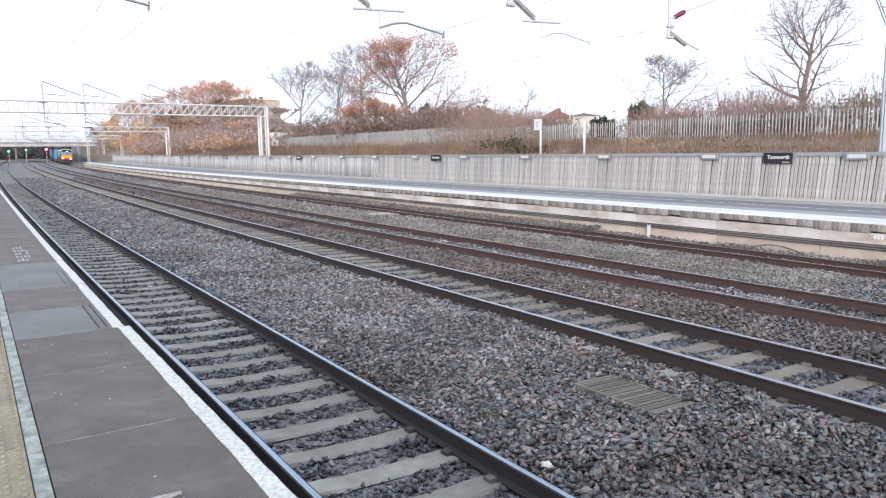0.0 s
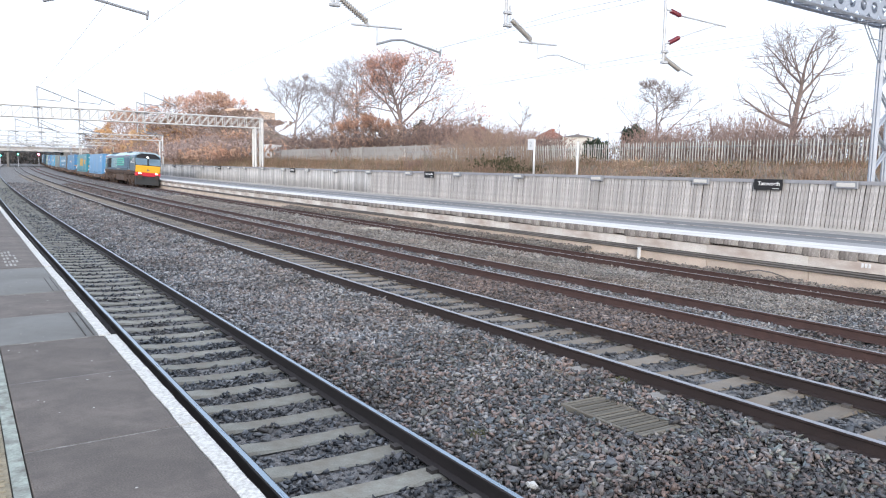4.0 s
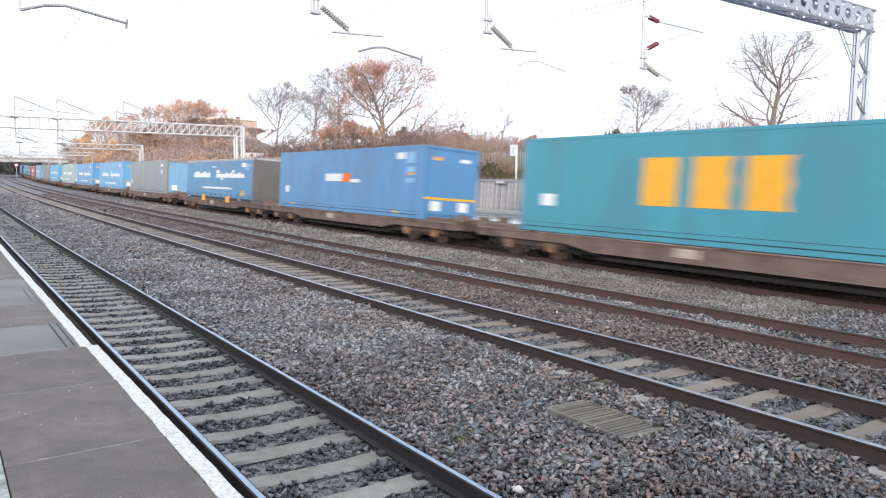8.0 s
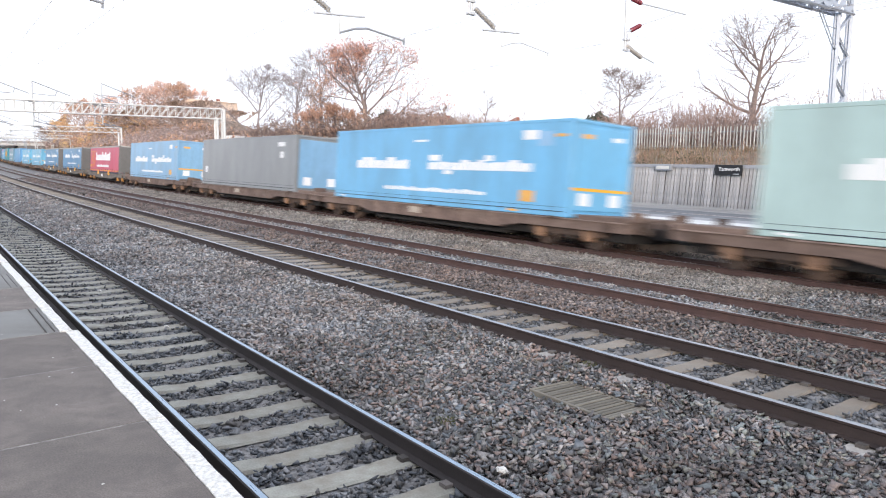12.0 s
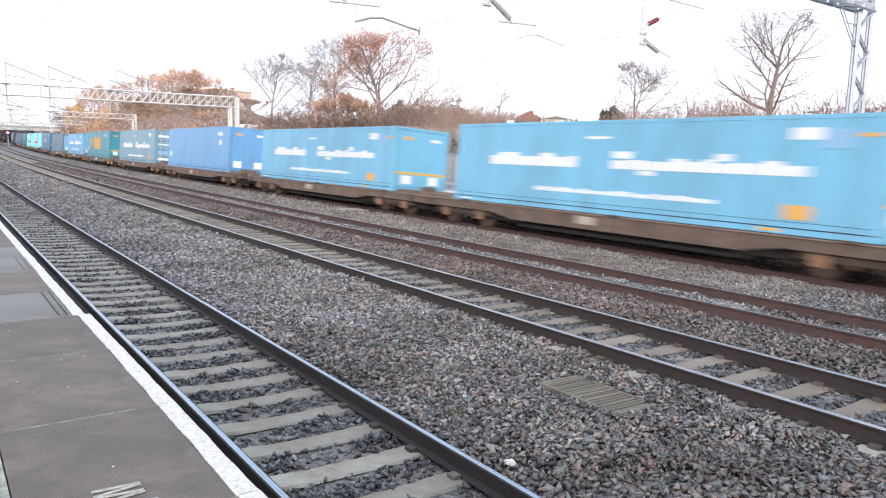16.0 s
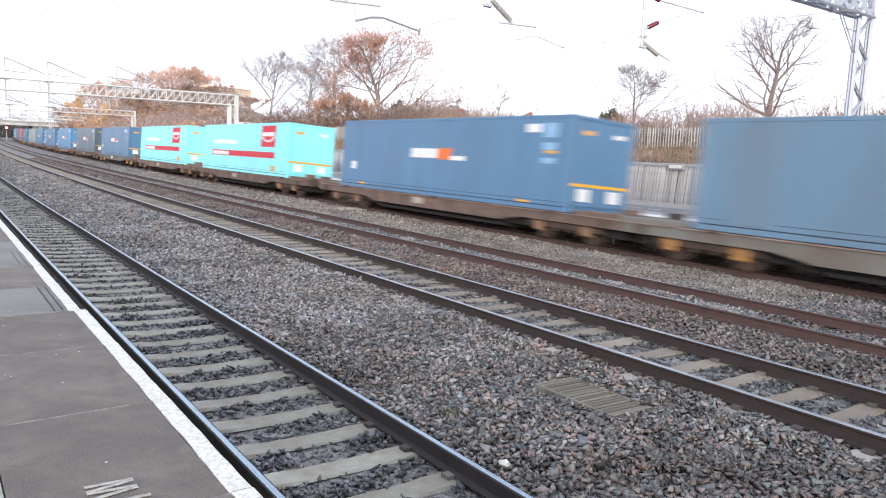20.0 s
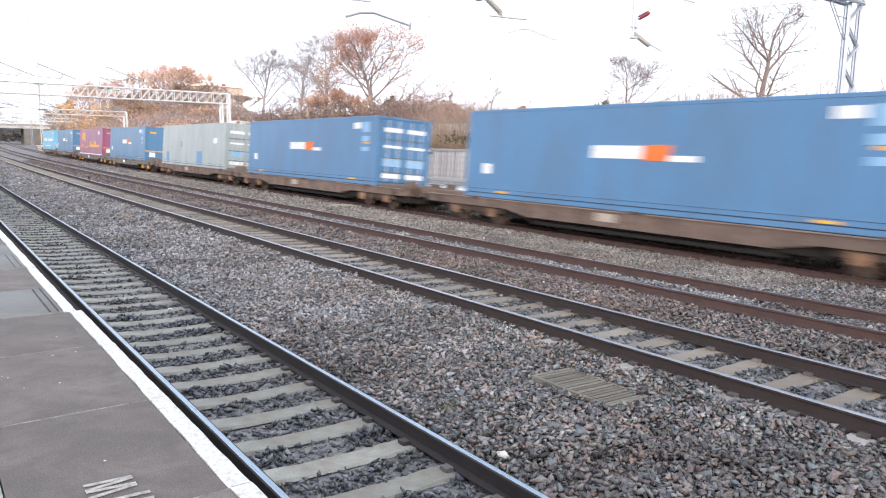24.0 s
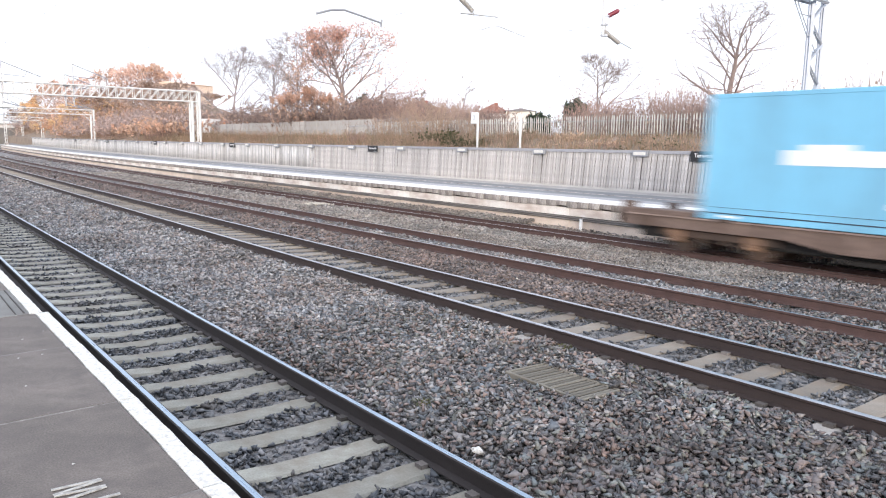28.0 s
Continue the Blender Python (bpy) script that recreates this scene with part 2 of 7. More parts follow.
M["steel_blue"] = material("steel_blue", (0.40, 0.44, 0.51), 0.5, 0.2, vary=0.15, scale=2, fine=30, bump=0.1, dirt=(0.25, 0.26, 0.28), dirt_amount=0.4)
M["bark"] = material("bark", (0.25, 0.195, 0.178), 0.95, vary=0.35, scale=3, fine=30, bump=0.5)
# bark of distant trees, paler than bark: haze put into the colour
M["bark_hill_hazed"] = material("bark_hill_hazed", (0.46, 0.37, 0.335), 0.95, vary=0.25, scale=3, fine=30, bump=0)
M["bark_far_hazed"] = material("bark_far_hazed", (0.32, 0.275, 0.275), 0.95, vary=0.25, scale=3, fine=30, bump=0)
M["black"] = material("black", (0.015, 0.015, 0.017), 0.6, vary=0.2, bump=0.05)
M["white_plain"] = material("white_plain", (0.8, 0.8, 0.8), 0.5, vary=0.05, bump=0.05)
M["wagon"] = material("wagon", (0.185, 0.132, 0.11), 0.85, vary=0.4, scale=1.5, fine=12, bump=0.3, dirt=(0.08, 0.052, 0.042), dirt_amount=0.8, dirt_scale=1.6, rand=0.25, stretch=(1, 0.6, 1))
M["wagon_grey"] = material("wagon_grey", (0.165, 0.162, 0.15), 0.8, vary=0.25, scale=1.5, fine=30, bump=0.3, dirt=(0.12, 0.08, 0.06), dirt_amount=0.7, dirt_scale=1.2)
M["bogie"] = material("bogie", (0.068, 0.048, 0.040), 0.85, vary=0.35, scale=3, fine=40, bump=0.3, dirt=(0.15, 0.09, 0.06), dirt_amount=0.5)
M["axlebox"] = material("axlebox", (0.62, 0.30, 0.07), 0.6, vary=0.2, scale=5, fine=40, bump=0.1, dirt=(0.15, 0.09, 0.06), dirt_amount=0.8)
M["axlebox_rust"] = material("axlebox_rust", (0.30, 0.17, 0.10), 0.7, vary=0.3, scale=5, fine=40, bump=0.1, dirt=(0.12, 0.08, 0.06), dirt_amount=0.8)
M["yellow"] = material("yellow", (0.80, 0.42, 0.02), 0.5, vary=0.1, bump=0.05)
M["red"] = material("red", (0.62, 0.03, 0.05), 0.45, vary=0.1, bump=0.05)
M["porcelain"] = material("porcelain", (0.38, 0.36, 0.34), 0.35, vary=0.15, bump=0.05)
M["insulator_red"] = material("insulator_red", (0.24, 0.04, 0.06), 0.3, vary=0.1, bump=0.05)


# ---- plan: a right-hand curve. d: metres to the right of the camera's place, s: metres along the line ----
R0 = 4089.5
CENTRE = (2.592, 7.294, 10.736, 15.965)      # track centre lines
LEVEL = (0.0, 0.076, 0.061, -0.145)          # rail level at the centre
CANT = (-0.0307, -0.0378, -0.039, -0.073)    # cross slope
HALF = 0.7525


def rise(s):
    return 2.2e-5 * s * s if 0 < s < 400 else (0 if s <= 0 else 3.52 + 0.0176 * (s - 400))


def at(d, s, z):
    return Vector((R0 - (R0 - d) * math.cos(s / R0), (R0 - d) * math.sin(s / R0), z + rise(s)))


def on_line(d, s, z, rx=0, ry=0, rz=0):
    """A pose with its y along the line."""
    return Matrix.Translation(at(d, s, z)) @ Matrix.Rotation(-s / R0, 4, "Z") @ pose(0, 0, 0, rx, ry, rz)


# ---- mesh helpers ----
def mesh(name, bm, mat, smooth=False):
    me = bpy.data.meshes.new(name)
    bm.normal_update()
    bm.to_mesh(me)
    bm.free()
    for x in (mat if isinstance(mat, (list, tuple)) else (mat,)):
        me.materials.append(M[x] if isinstance(x, str) else x)
    if smooth:
        me.polygons.foreach_set("use_smooth", [True] * len(me.polygons))
    return me


def part(name, bm, mat, parent=None, label="", m=None, smooth=False):
    """One mesh object under a thing or a part."""
    ob = new(name, bm if isinstance(bm, bpy.types.Mesh) else mesh(name, bm, mat, smooth))
    if parent is not None:
        ob.parent = parent
    if m is not None:
        ob.matrix_basis = m
    return tagged(ob, label)


def thing(name, label, category, m=None, group="", kind=""):
    ob = new(name)
    ob.empty_display_size = 0.3
    if m is not None:
        ob.matrix_basis = m
    return tagged(ob, label, category, group, kind)


def boxes(items, bevel=0.0, bm=None):
    """Boxes (x0, y0, z0, x1, y1, z1) in one bmesh."""
    bm = bm or bmesh.new()
    for b in items:
        x0, y0, z0, x1, y1, z1 = b[:6]
        v = [bm.verts.new(c) for c in ((x0, y0, z0), (x1, y0, z0), (x1, y1, z0), (x0, y1, z0), (x0, y0, z1), (x1, y0, z1), (x1, y1, z1), (x0, y1, z1))]
        for f in ((3, 2, 1, 0), (4, 5, 6, 7), (0, 1, 5, 4), (1, 2, 6, 5), (2, 3, 7, 6), (3, 0, 4, 7)):
            bm.faces.new([v[i] for i in f])
    if bevel:
        bmesh.ops.bevel(bm, geom=bm.edges[:], offset=bevel, segments=1, affect="EDGES", clamp_overlap=True)
    return bm


def bars(items, bm=None, sides=4):
    """Bars between two points: (a, b, radius) or (a, b, radius, end radius)."""
    bm = bm or bmesh.new()
    for it in items:
        a, b, r = Vector(it[0]), Vector(it[1]), it[2]
        r2 = it[3] if len(it) > 3 else r
        z = (b - a)
        if z.length < 1e-6:
            continue
        z.normalize()
        x = z.orthogonal().normalized()
        y = z.cross(x)
        ra, rb = [], []
        for k in range(sides):
            t = 2 * math.pi * (k + 0.5) / sides
            o = x * math.cos(t) + y * math.sin(t)
            ra.append(bm.verts.new(a + o * r)), rb.append(bm.verts.new(b + o * r2))
        for k in range(sides):
            j = (k + 1) % sides
            bm.faces.new((ra[k], ra[j], rb[j], rb[k]))
        bm.faces.new(ra[::-1]), bm.faces.new(rb)
    return bm


def extrude_profile(profile, stations, bm=None, closed=True):
    """A cross section of (d, z) swept along the line through the stations."""
    bm = bm or bmesh.new()
    rings = [[bm.verts.new(at(d, s, z)) for d, z in profile] for s in stations]
    n = len(profile)
    for a, b in zip(rings, rings[1:]):
        for k in range(n if closed else n - 1):
            j = (k + 1) % n
            bm.faces.new((a[k], b[k], b[j], a[j]))
    if closed:
        bm.faces.new(rings[0]), bm.faces.new(rings[-1][::-1])
    return bm


def from_arrays(name, verts, faces, mat):
    me = bpy.data.meshes.new(name)
    nv, nf = len(verts), len(faces)
    k = faces.shape[1]
    me.vertices.add(nv), me.loops.add(nf * k), me.polygons.add(nf)
    me.vertices.foreach_set("co", np.asarray(verts, np.float32).ravel())
    me.loops.foreach_set("vertex_index", np.asarray(faces, np.int32).ravel())
    me.polygons.foreach_set("loop_start", np.arange(0, nf * k, k, dtype=np.int32))
    me.update(calc_edges=True)
    me.materials.append(M[mat])
    return me


def at_many(d, s, z):
    th = s / R0
    r = np.where(s <= 0, 0, np.where(s < 400, 2.2e-5 * s * s, 3.52 + 0.0176 * (s - 400)))
    return np.stack([R0 - (R0 - d) * np.cos(th), (R0 - d) * np.sin(th), z + r], 1)


STATIONS = [-60, -40, -25, -15, -10, -5, 0, 5, 10, 15, 20, 25, 30, 35, 40, 45, 50, 60, 70, 80, 90, 100, 110, 120, 130, 140, 150, 160, 175, 190, 205, 220, 240, 260, 280, 300, 340, 380, 420, 480, 540, 600, 700, 800, 950]
rng = np.random.default_rng(7)

# ---- ground: one sheet from the platform side over the tracks and the bank to the horizon ----
GROUND = [(-1500, 2), (-300, 1), (-60, 0), (-20, -0.4), (0.9, -0.35), (1.3, -0.25), (1.9, -0.2), (3.35, -0.225), (3.55, -0.16), (4.5, -0.10), (5.0, -0.155), (5.9, -0.13), (6.05, -0.065), (6.2, -0.07), (6.3, -0.08), (6.45, -0.085),
          (6.6, -0.10), (8.0, -0.165), (8.6, -0.12), (9.0, -0.08), (9.5, -0.10), (10.0, -0.12), (11.5, -0.18), (12.2, -0.13), (13.0, -0.14), (14.4, -0.22), (15.2, -0.25),
          (16.7, -0.37), (17.1, -0.34), (17.55, -0.26), (23.2, -0.3), (23.75, 0.4), (24.0, 1.95), (25.5, 2.25), (28, 2.75), (30, 2.9), (34, 3.0), (40, 3.2), (50, 3.3),
          (70, 3.4), (110, 3.3), (200, 3.0), (500, 3), (1600, 3)]


def hill(d, s):
    """The wooded rise beyond the platform's far end."""
    a, b = min(max((s - 108) / 40, 0), 1), min(max((d - 25) / 22, 0), 1)
    c = 1 - min(max((s - 260) / 120, 0), 1)
    c *= 1 - min(max((d - 50) / 16, 0), 1)
    return 6.5 * a * a * (3 - 2 * a) * b * b * (3 - 2 * b) * c


def ground_level(d):
    return float(np.interp(d, [g[0] for g in GROUND], [g[1] for g in GROUND]))


def build_ground():
    ds = sorted({g[0] for g in GROUND} | set(np.arange(24.5, 60, 1.5)))
    ss = sorted(set(STATIONS) | set(np.arange(-10, 130, 2.5)) | {-400.0, -150.0, 1300.0, 2000.0, 3000.0})
    bm = bmesh.new()
    grid = []
    for s in ss:
        row = []
        for d in ds:
            z = ground_level(d)
            if d > 24.2:
                z += 0.16 * noise.noise((d * 0.5, s * 0.4, 0)) + (0.5 * noise.noise((d * 0.08, s * 0.05, 3)) if d > 31 else 0)
            row.append(bm.verts.new(at(d, s, z + hill(d, s))))
        grid.append(row)
    for i in range(len(ss) - 1):
        for j in range(len(ds) - 1):
            f = bm.faces.new((grid[i][j], grid[i][j + 1], grid[i + 1][j + 1], grid[i + 1][j]))
            f.material_index = 0 if -1 < ds[j] < 23.3 else 1
    tagged(part("ground", bm, ["ballast", "earth"]), "crushed stone ballast bed running into a rough grassy bank", "ground", kind="structure")


build_ground()

# ---- rails and sleepers ----
RAIL = [(-0.07, 0), (0.07, 0), (0.07, 0.012), (0.018, 0.03), (0.012, 0.115), (0.035, 0.13), (0.035, 0.152), (0.022, 0.158), (-0.022, 0.158), (-0.035, 0.152), (-0.035, 0.13), (-0.012, 0.115), (-0.018, 0.03), (-0.07, 0.012)]


def build_track(i):
    c, z0, slope = CENTRE[i], LEVEL[i], CANT[i]
    near = i == 0
    track = thing("railway_track", ("railway track with bright worn rails on concrete sleepers in ballast", "railway track with brown rails on stained concrete sleepers",
                                    "railway track with rusty rails half buried in ballast", "railway track with rusty rails beside the platform wall")[i], "railway track", kind="structure")
    for sg in (-1, 1):
        d, z = c + sg * HALF, z0 + sg * HALF * slope
        bm = bmesh.new()
        rings = [[bm.verts.new(at(d + x, s, z - 0.159 + h)) for x, h in RAIL] for s in STATIONS]
        for a, b in zip(rings, rings[1:]):
            for k in range(len(RAIL)):
                j = (k + 1) % len(RAIL)
                f = bm.faces.new((a[k], a[j], b[j], b[k]))
                f.material_index = 1 if k == 7 or (i == 1 and k in (6, 8)) else 0
        bmesh.ops.recalc_face_normals(bm, faces=bm.faces[:])
        part("rail", bm, [("rail_dark", "rail_rust", "rail_red", "rail_red")[i], "rail_top" if near else "rail_dull"], track)
    # sleepers: chamfered concrete, dished in the middle
    step = 0.62
    w, n = 0.135, 0
    prof = [(-1.25, -0.02), (-0.84, -0.02), (-0.5, -0.02), (-0.3, -0.035), (0.3, -0.035), (0.5, -0.02), (1.25, -0.02)]
    bm = bmesh.new()
    low = [[bm.verts.new((x, y, -0.2)) for x, h in prof] for y in (-w, w)]
    top = [[bm.verts.new((x, y, h - 0.15)) for x, h in prof] for y in (-w + 0.025, w - 0.025)]
    for k in range(6):
        bm.faces.new((top[0][k], top[0][k + 1], top[1][k + 1], top[1][k])).material_index = 1 if k == 0 else 0
        bm.faces.new((low[0][k], low[0][k + 1], top[0][k + 1], top[0][k]))
        bm.faces.new((low[1][k + 1], low[1][k], top[1][k], top[1][k + 1]))
    for k, e in ((0, 1), (6, -1)):
        bm.faces.new((low[0][k], top[0][k], top[1][k], low[1][k]))
    bmesh.ops.recalc_face_normals(bm, faces=bm.faces[:])
    data = mesh("sleeper", bm, ["sleeper" if near else "sleeper_brown", "sleeper_clean" if i == 1 else "sleeper" if near else "sleeper_brown"])
    lift = (0.0, 0.0, -0.03, -0.03)[i]
    first = (4.93, 2.58, 2.4, 2.4)[i]
    count = (220, 220, 60, 40)[i]
    for k in range(-14, count):
        part("sleeper", data, "", track, m=on_line(c, first + k * step, z0 + lift, 0, -math.degrees(math.atan(slope))))
    # rail clips in pairs on each sleeper
    clip = []
    for k in range(-10, (120, 90, 0, 0)[i]):
        s = first + k * step
        for sg in (-1, 1):
            for o in (-0.1, 0.1):
                p = at(c + sg * HALF + o, s, z0 + sg * HALF * slope - 0.15)
                clip.append((p.x - 0.035, p.y - 0.045, p.z - 0.02, p.x + 0.035, p.y + 0.045, p.z + 0.018))
    if clip:
        tagged(part("rail_clip", boxes(clip), "clip", track, "rusty spring clips"), kind="stuff")


for i_ in range(4):
    build_track(i_)

# ---- near platform: slabs, white nosing, buff warning strip ----
near_platform = thing("near_platform", "station platform of grey paving slabs with a worn white edge", "platform", kind="structure")


def build_near_platform():
    p = near_platform
    st = [s for s in STATIONS if -40 <= s <= 205]
    part("platform_wall", extrude_profile([(0.9, -0.4), (0.99, -0.4), (0.99, 0.82), (0.9, 0.82)], st), "coping", p, "dark stained wall under the platform edge")
    part("platform_fill", extrude_profile([(-9.0, -0.4), (0.89, -0.4), (0.89, 0.865), (-9.0, 0.865)], st), "paving", p)


build_near_platform()

# ---- far platform ----
FAR, FENCE = 17.42, 23.3
far_stations = [s for s in STATIONS if -40 <= s <= 175]
far_platform = thing("far_platform", "long station platform with a white edge and pale block wall", "platform", kind="structure")


def build_far_platform():
    p = far_platform
    part("platform_surface", extrude_profile([(18.0, 0.3), (23.6, 0.3), (23.6, 0.66), (19.5, 0.632), (18.0, 0.632)], far_stations), "asphalt", p, "grey asphalt surface")
    part("pale_strip", extrude_profile([(18.87, 0.6), (19.75, 0.6), (19.75, 0.643), (18.87, 0.640)], far_stations), "asphalt_pale", p, "paler grey asphalt strip")
    part("warning_strip", extrude_profile([(20.75, 0.6), (20.87, 0.6), (20.87, 0.652), (20.75, 0.652)], far_stations), "coping", p, "dark strip along the asphalt")
    part("rear_strip", extrude_profile([(22.1, 0.6), (23.25, 0.6), (23.25, 0.664), (22.1, 0.660)], far_stations), "rear_paving", p, "pale paving along the fence foot")
    part("white_edge", extrude_profile([(FAR + 0.03, 0.56), (18.85, 0.56), (18.85, 0.643), (FAR + 0.03, 0.640)], far_stations), "white_edge", p, "white painted platform edge")
    part("wall_core", extrude_profile([(FAR + 0.16, -0.4), (18.3, -0.4), (18.3, 0.55), (FAR + 0.16, 0.55)], far_stations), "wall_shade", p)
    for z, r in ((0.125, 0.028), (0.065, 0.03)):
        part("cable_pipe", bars([(at(FAR + 0.0, a, z), at(FAR + 0.0, b, z), r) for a, b in zip(far_stations, far_stations[1:])], sides=6), "pipe", p, "dark cable pipe along the wall")


M["pipe"] = material("pipe", (0.17, 0.155, 0.145), 0.6, vary=0.3, scale=1.5, dirt=(0.05, 0.04, 0.035), dirt_amount=0.7, dirt_scale=0.8, stretch=(1, 0.4, 1))
# dark core colour stands in for the shadow line below the coping
M["wall_shade"] = material("wall_shade", (0.10, 0.08, 0.07), 0.9, vary=0.4, scale=3, dirt=(0.04, 0.032, 0.028), dirt_amount=0.7)
M["rear_paving"] = material("rear_paving", (0.40, 0.385, 0.37), 0.85, vary=0.15, scale=1.5, fine=50, bump=0.2, dirt=(0.28, 0.26, 0.25), dirt_amount=0.6, dirt_scale=0.7)
M["wall_low"] = material("wall_low", (0.66, 0.56, 0.48), 0.85, vary=0.15, scale=2, fine=40, bump=0.3, rand=0.1, dirt=(0.30, 0.22, 0.18), dirt_amount=0.5, dirt_scale=1.0)
build_far_platform()

platform_fence = thing("platform_fence", "weathered vertical timber board fence with a grey top rail", "fence", kind="structure")


def build_fence():
    f = platform_fence
    part("cross_rail", extrude_profile([(FENCE + 0.03, 1.0), (FENCE + 0.09, 1.0), (FENCE + 0.09, 1.12), (FENCE + 0.03, 1.12)], far_stations), "timber", f)
    # dark sheet behind the boards, in place of shade in the gaps
    part("backing_panel", extrude_profile([(FENCE + 0.10, 0.6), (FENCE + 0.13, 0.6), (FENCE + 0.13, 2.2), (FENCE + 0.10, 2.2)], far_stations), "timber_dark", f, "dark sheet standing in for the shaded gaps between boards")
    part("top_rail", extrude_profile([(FENCE - 0.05, 2.15), (FENCE + 0.16, 2.15), (FENCE + 0.16, 2.27), (FENCE - 0.05, 2.27)], far_stations), "timber_rail", f, "grey capping rail")
    part("kick_board", extrude_profile([(FENCE - 0.06, 0.655), (FENCE + 0.0, 0.655), (FENCE + 0.0, 0.74), (FENCE - 0.06, 0.74)], far_stations), "kerb", f, "pale kerb at the foot")


# timber colour with the shade between boards put in
M["timber_dark"] = material("timber_dark", (0.12, 0.105, 0.098), 0.9, vary=0.2)
build_fence()


# ---- things on the far platform fence ----
def build_fence_lamp():
    lamp = thing("fence_lamp", "grey bulkhead lamp with a white diffuser on the fence rail", "lamp", on_line(FENCE, 11.7, 0), "lamps along the fence")
    part("housing", boxes([(-0.19, -0.36, 2.03, -0.055, 0.36, 2.26)], 0.012), "galv_dark", lamp)
    part("diffuser", boxes([(-0.205, -0.285, 2.085, -0.185, 0.285, 2.205)], 0.006), "diffuser", lamp, "white lamp diffuser")
    part("bracket", boxes([(-0.08, -0.05, 2.0, -0.04, 0.05, 2.2)]), "galv", lamp)
    for k in range(1, 30):
        copy_thing(lamp, on_line(FENCE, 11.7 + 5.4 * k, 0))


M["galv_dark"] = material("galv_dark", (0.30, 0.31, 0.33), 0.5, 0.2, vary=0.12)
M["diffuser"] = material("diffuser", (0.66, 0.64, 0.60), 0.5, vary=0.15, scale=5, bump=0.05)
build_fence_lamp()


def lettering(text, size, mat, parent, m, label=""):
    """Raised letters in the built-in font, as one mesh part."""
    cu = bpy.data.curves.new("letters", "FONT")
    cu.offset = size * 0.014
    cu.body, cu.size, cu.extrude, cu.align_x, cu.align_y = text, size, 0.004, "CENTER", "CENTER"
    tmp = new("letters", cu)
    dg = bpy.context.evaluated_depsgraph_get()
    me = bpy.data.meshes.new_from_object(tmp.evaluated_get(dg))
    bpy.data.objects.remove(tmp)
    me.materials.clear()
    me.materials.append(M[mat])
    return part("letters", me, "", parent, label, m)


def build_station_sign():
    sign = thing("station_sign", "black station name sign with white letters on the fence", "sign", on_line(FENCE, 14.35, 0), "name signs along the fence")
    part("board", boxes([(-0.14, -0.50, 1.90, -0.10, 0.55, 2.27)], 0.01), "black", sign)
    lettering("Tamworth", 0.19, "white_plain", sign, pose(-0.147, -0.01, 2.115, 90, 0, -90), "white letters")
    part("strap_line", boxes([(-0.146, -0.40, 1.94, -0.139, -0.16, 1.96)]), "white_plain", sign, "small white line")
    for k in range(1, 7):
        copy_thing(sign, on_line(FENCE, 14.35 + 21.9 * k, 0))


build_station_sign()


def build_warning_sign():
    w = thing("warning_sign", "small white warning sign with an orange panel on the fence", "sign", on_line(FENCE, 9.27, 0))
    part("plate", boxes([(-0.05, -0.33, 1.87, -0.03, 0.33, 2.09)], 0.006), "white_plain", w)
    part("panel", boxes([(-0.054, -0.31, 1.91, -0.0505, 0.05, 2.05)]), "logo_amber", w, "orange panel with bars of writing")
    bm = bmesh.new()
    pr = [(0.14, 1.91), (0.28, 1.91), (0.21, 2.05)]
    u, v = [bm.verts.new((-0.054, y, z)) for y, z in pr], [bm.verts.new((-0.0505, y, z)) for y, z in pr]
    for k in range(3):
        bm.faces.new((u[k], u[(k + 1) % 3], v[(k + 1) % 3], v[k]))
    bm.faces.new(u), bm.faces.new(v[::-1])
    bmesh.ops.recalc_face_normals(bm, faces=bm.faces[:])
    part("triangle", bm, "galv_dark", w, "grey warning triangle")
    for k in range(3):
        part("text_bar", boxes([(-0.057, -0.27, 1.925 + 0.042 * k, -0.0545, 0.01 - 0.04 * k, 1.94 + 0.042 * k)]), "red", w)


M["logo_amber"] = material("logo_amber", (0.80, 0.36, 0.03), 0.55, vary=0.1, scale=3)
build_warning_sign()


def build_post(s, top, plate):
    p = thing("platform_post", "white post with a square number plate behind the fence" if plate else "plain white post behind the fence", "post", on_line(24.0, s, 0))
    part("pole", bars([((0, 0, 1.8), (0, 0, top), 0.055)], sides=10), "white_plain", p, smooth=True)
    part("cap", bars([((0, 0, top), (0, 0, top + 0.03), 0.065)], sides=10), "galv", p)
    if plate:
        part("plate", boxes([(-0.09, -0.06, top - 0.52, -0.06, 0.42, top + 0.04)], 0.01), "white_plain", p)
        lettering("2", 0.34, "galv", p, pose(-0.094, 0.18, top - 0.24, 90, 0, -90), "grey figure")


build_post(27.7, 3.98, True)
build_post(24.6, 3.8, False)

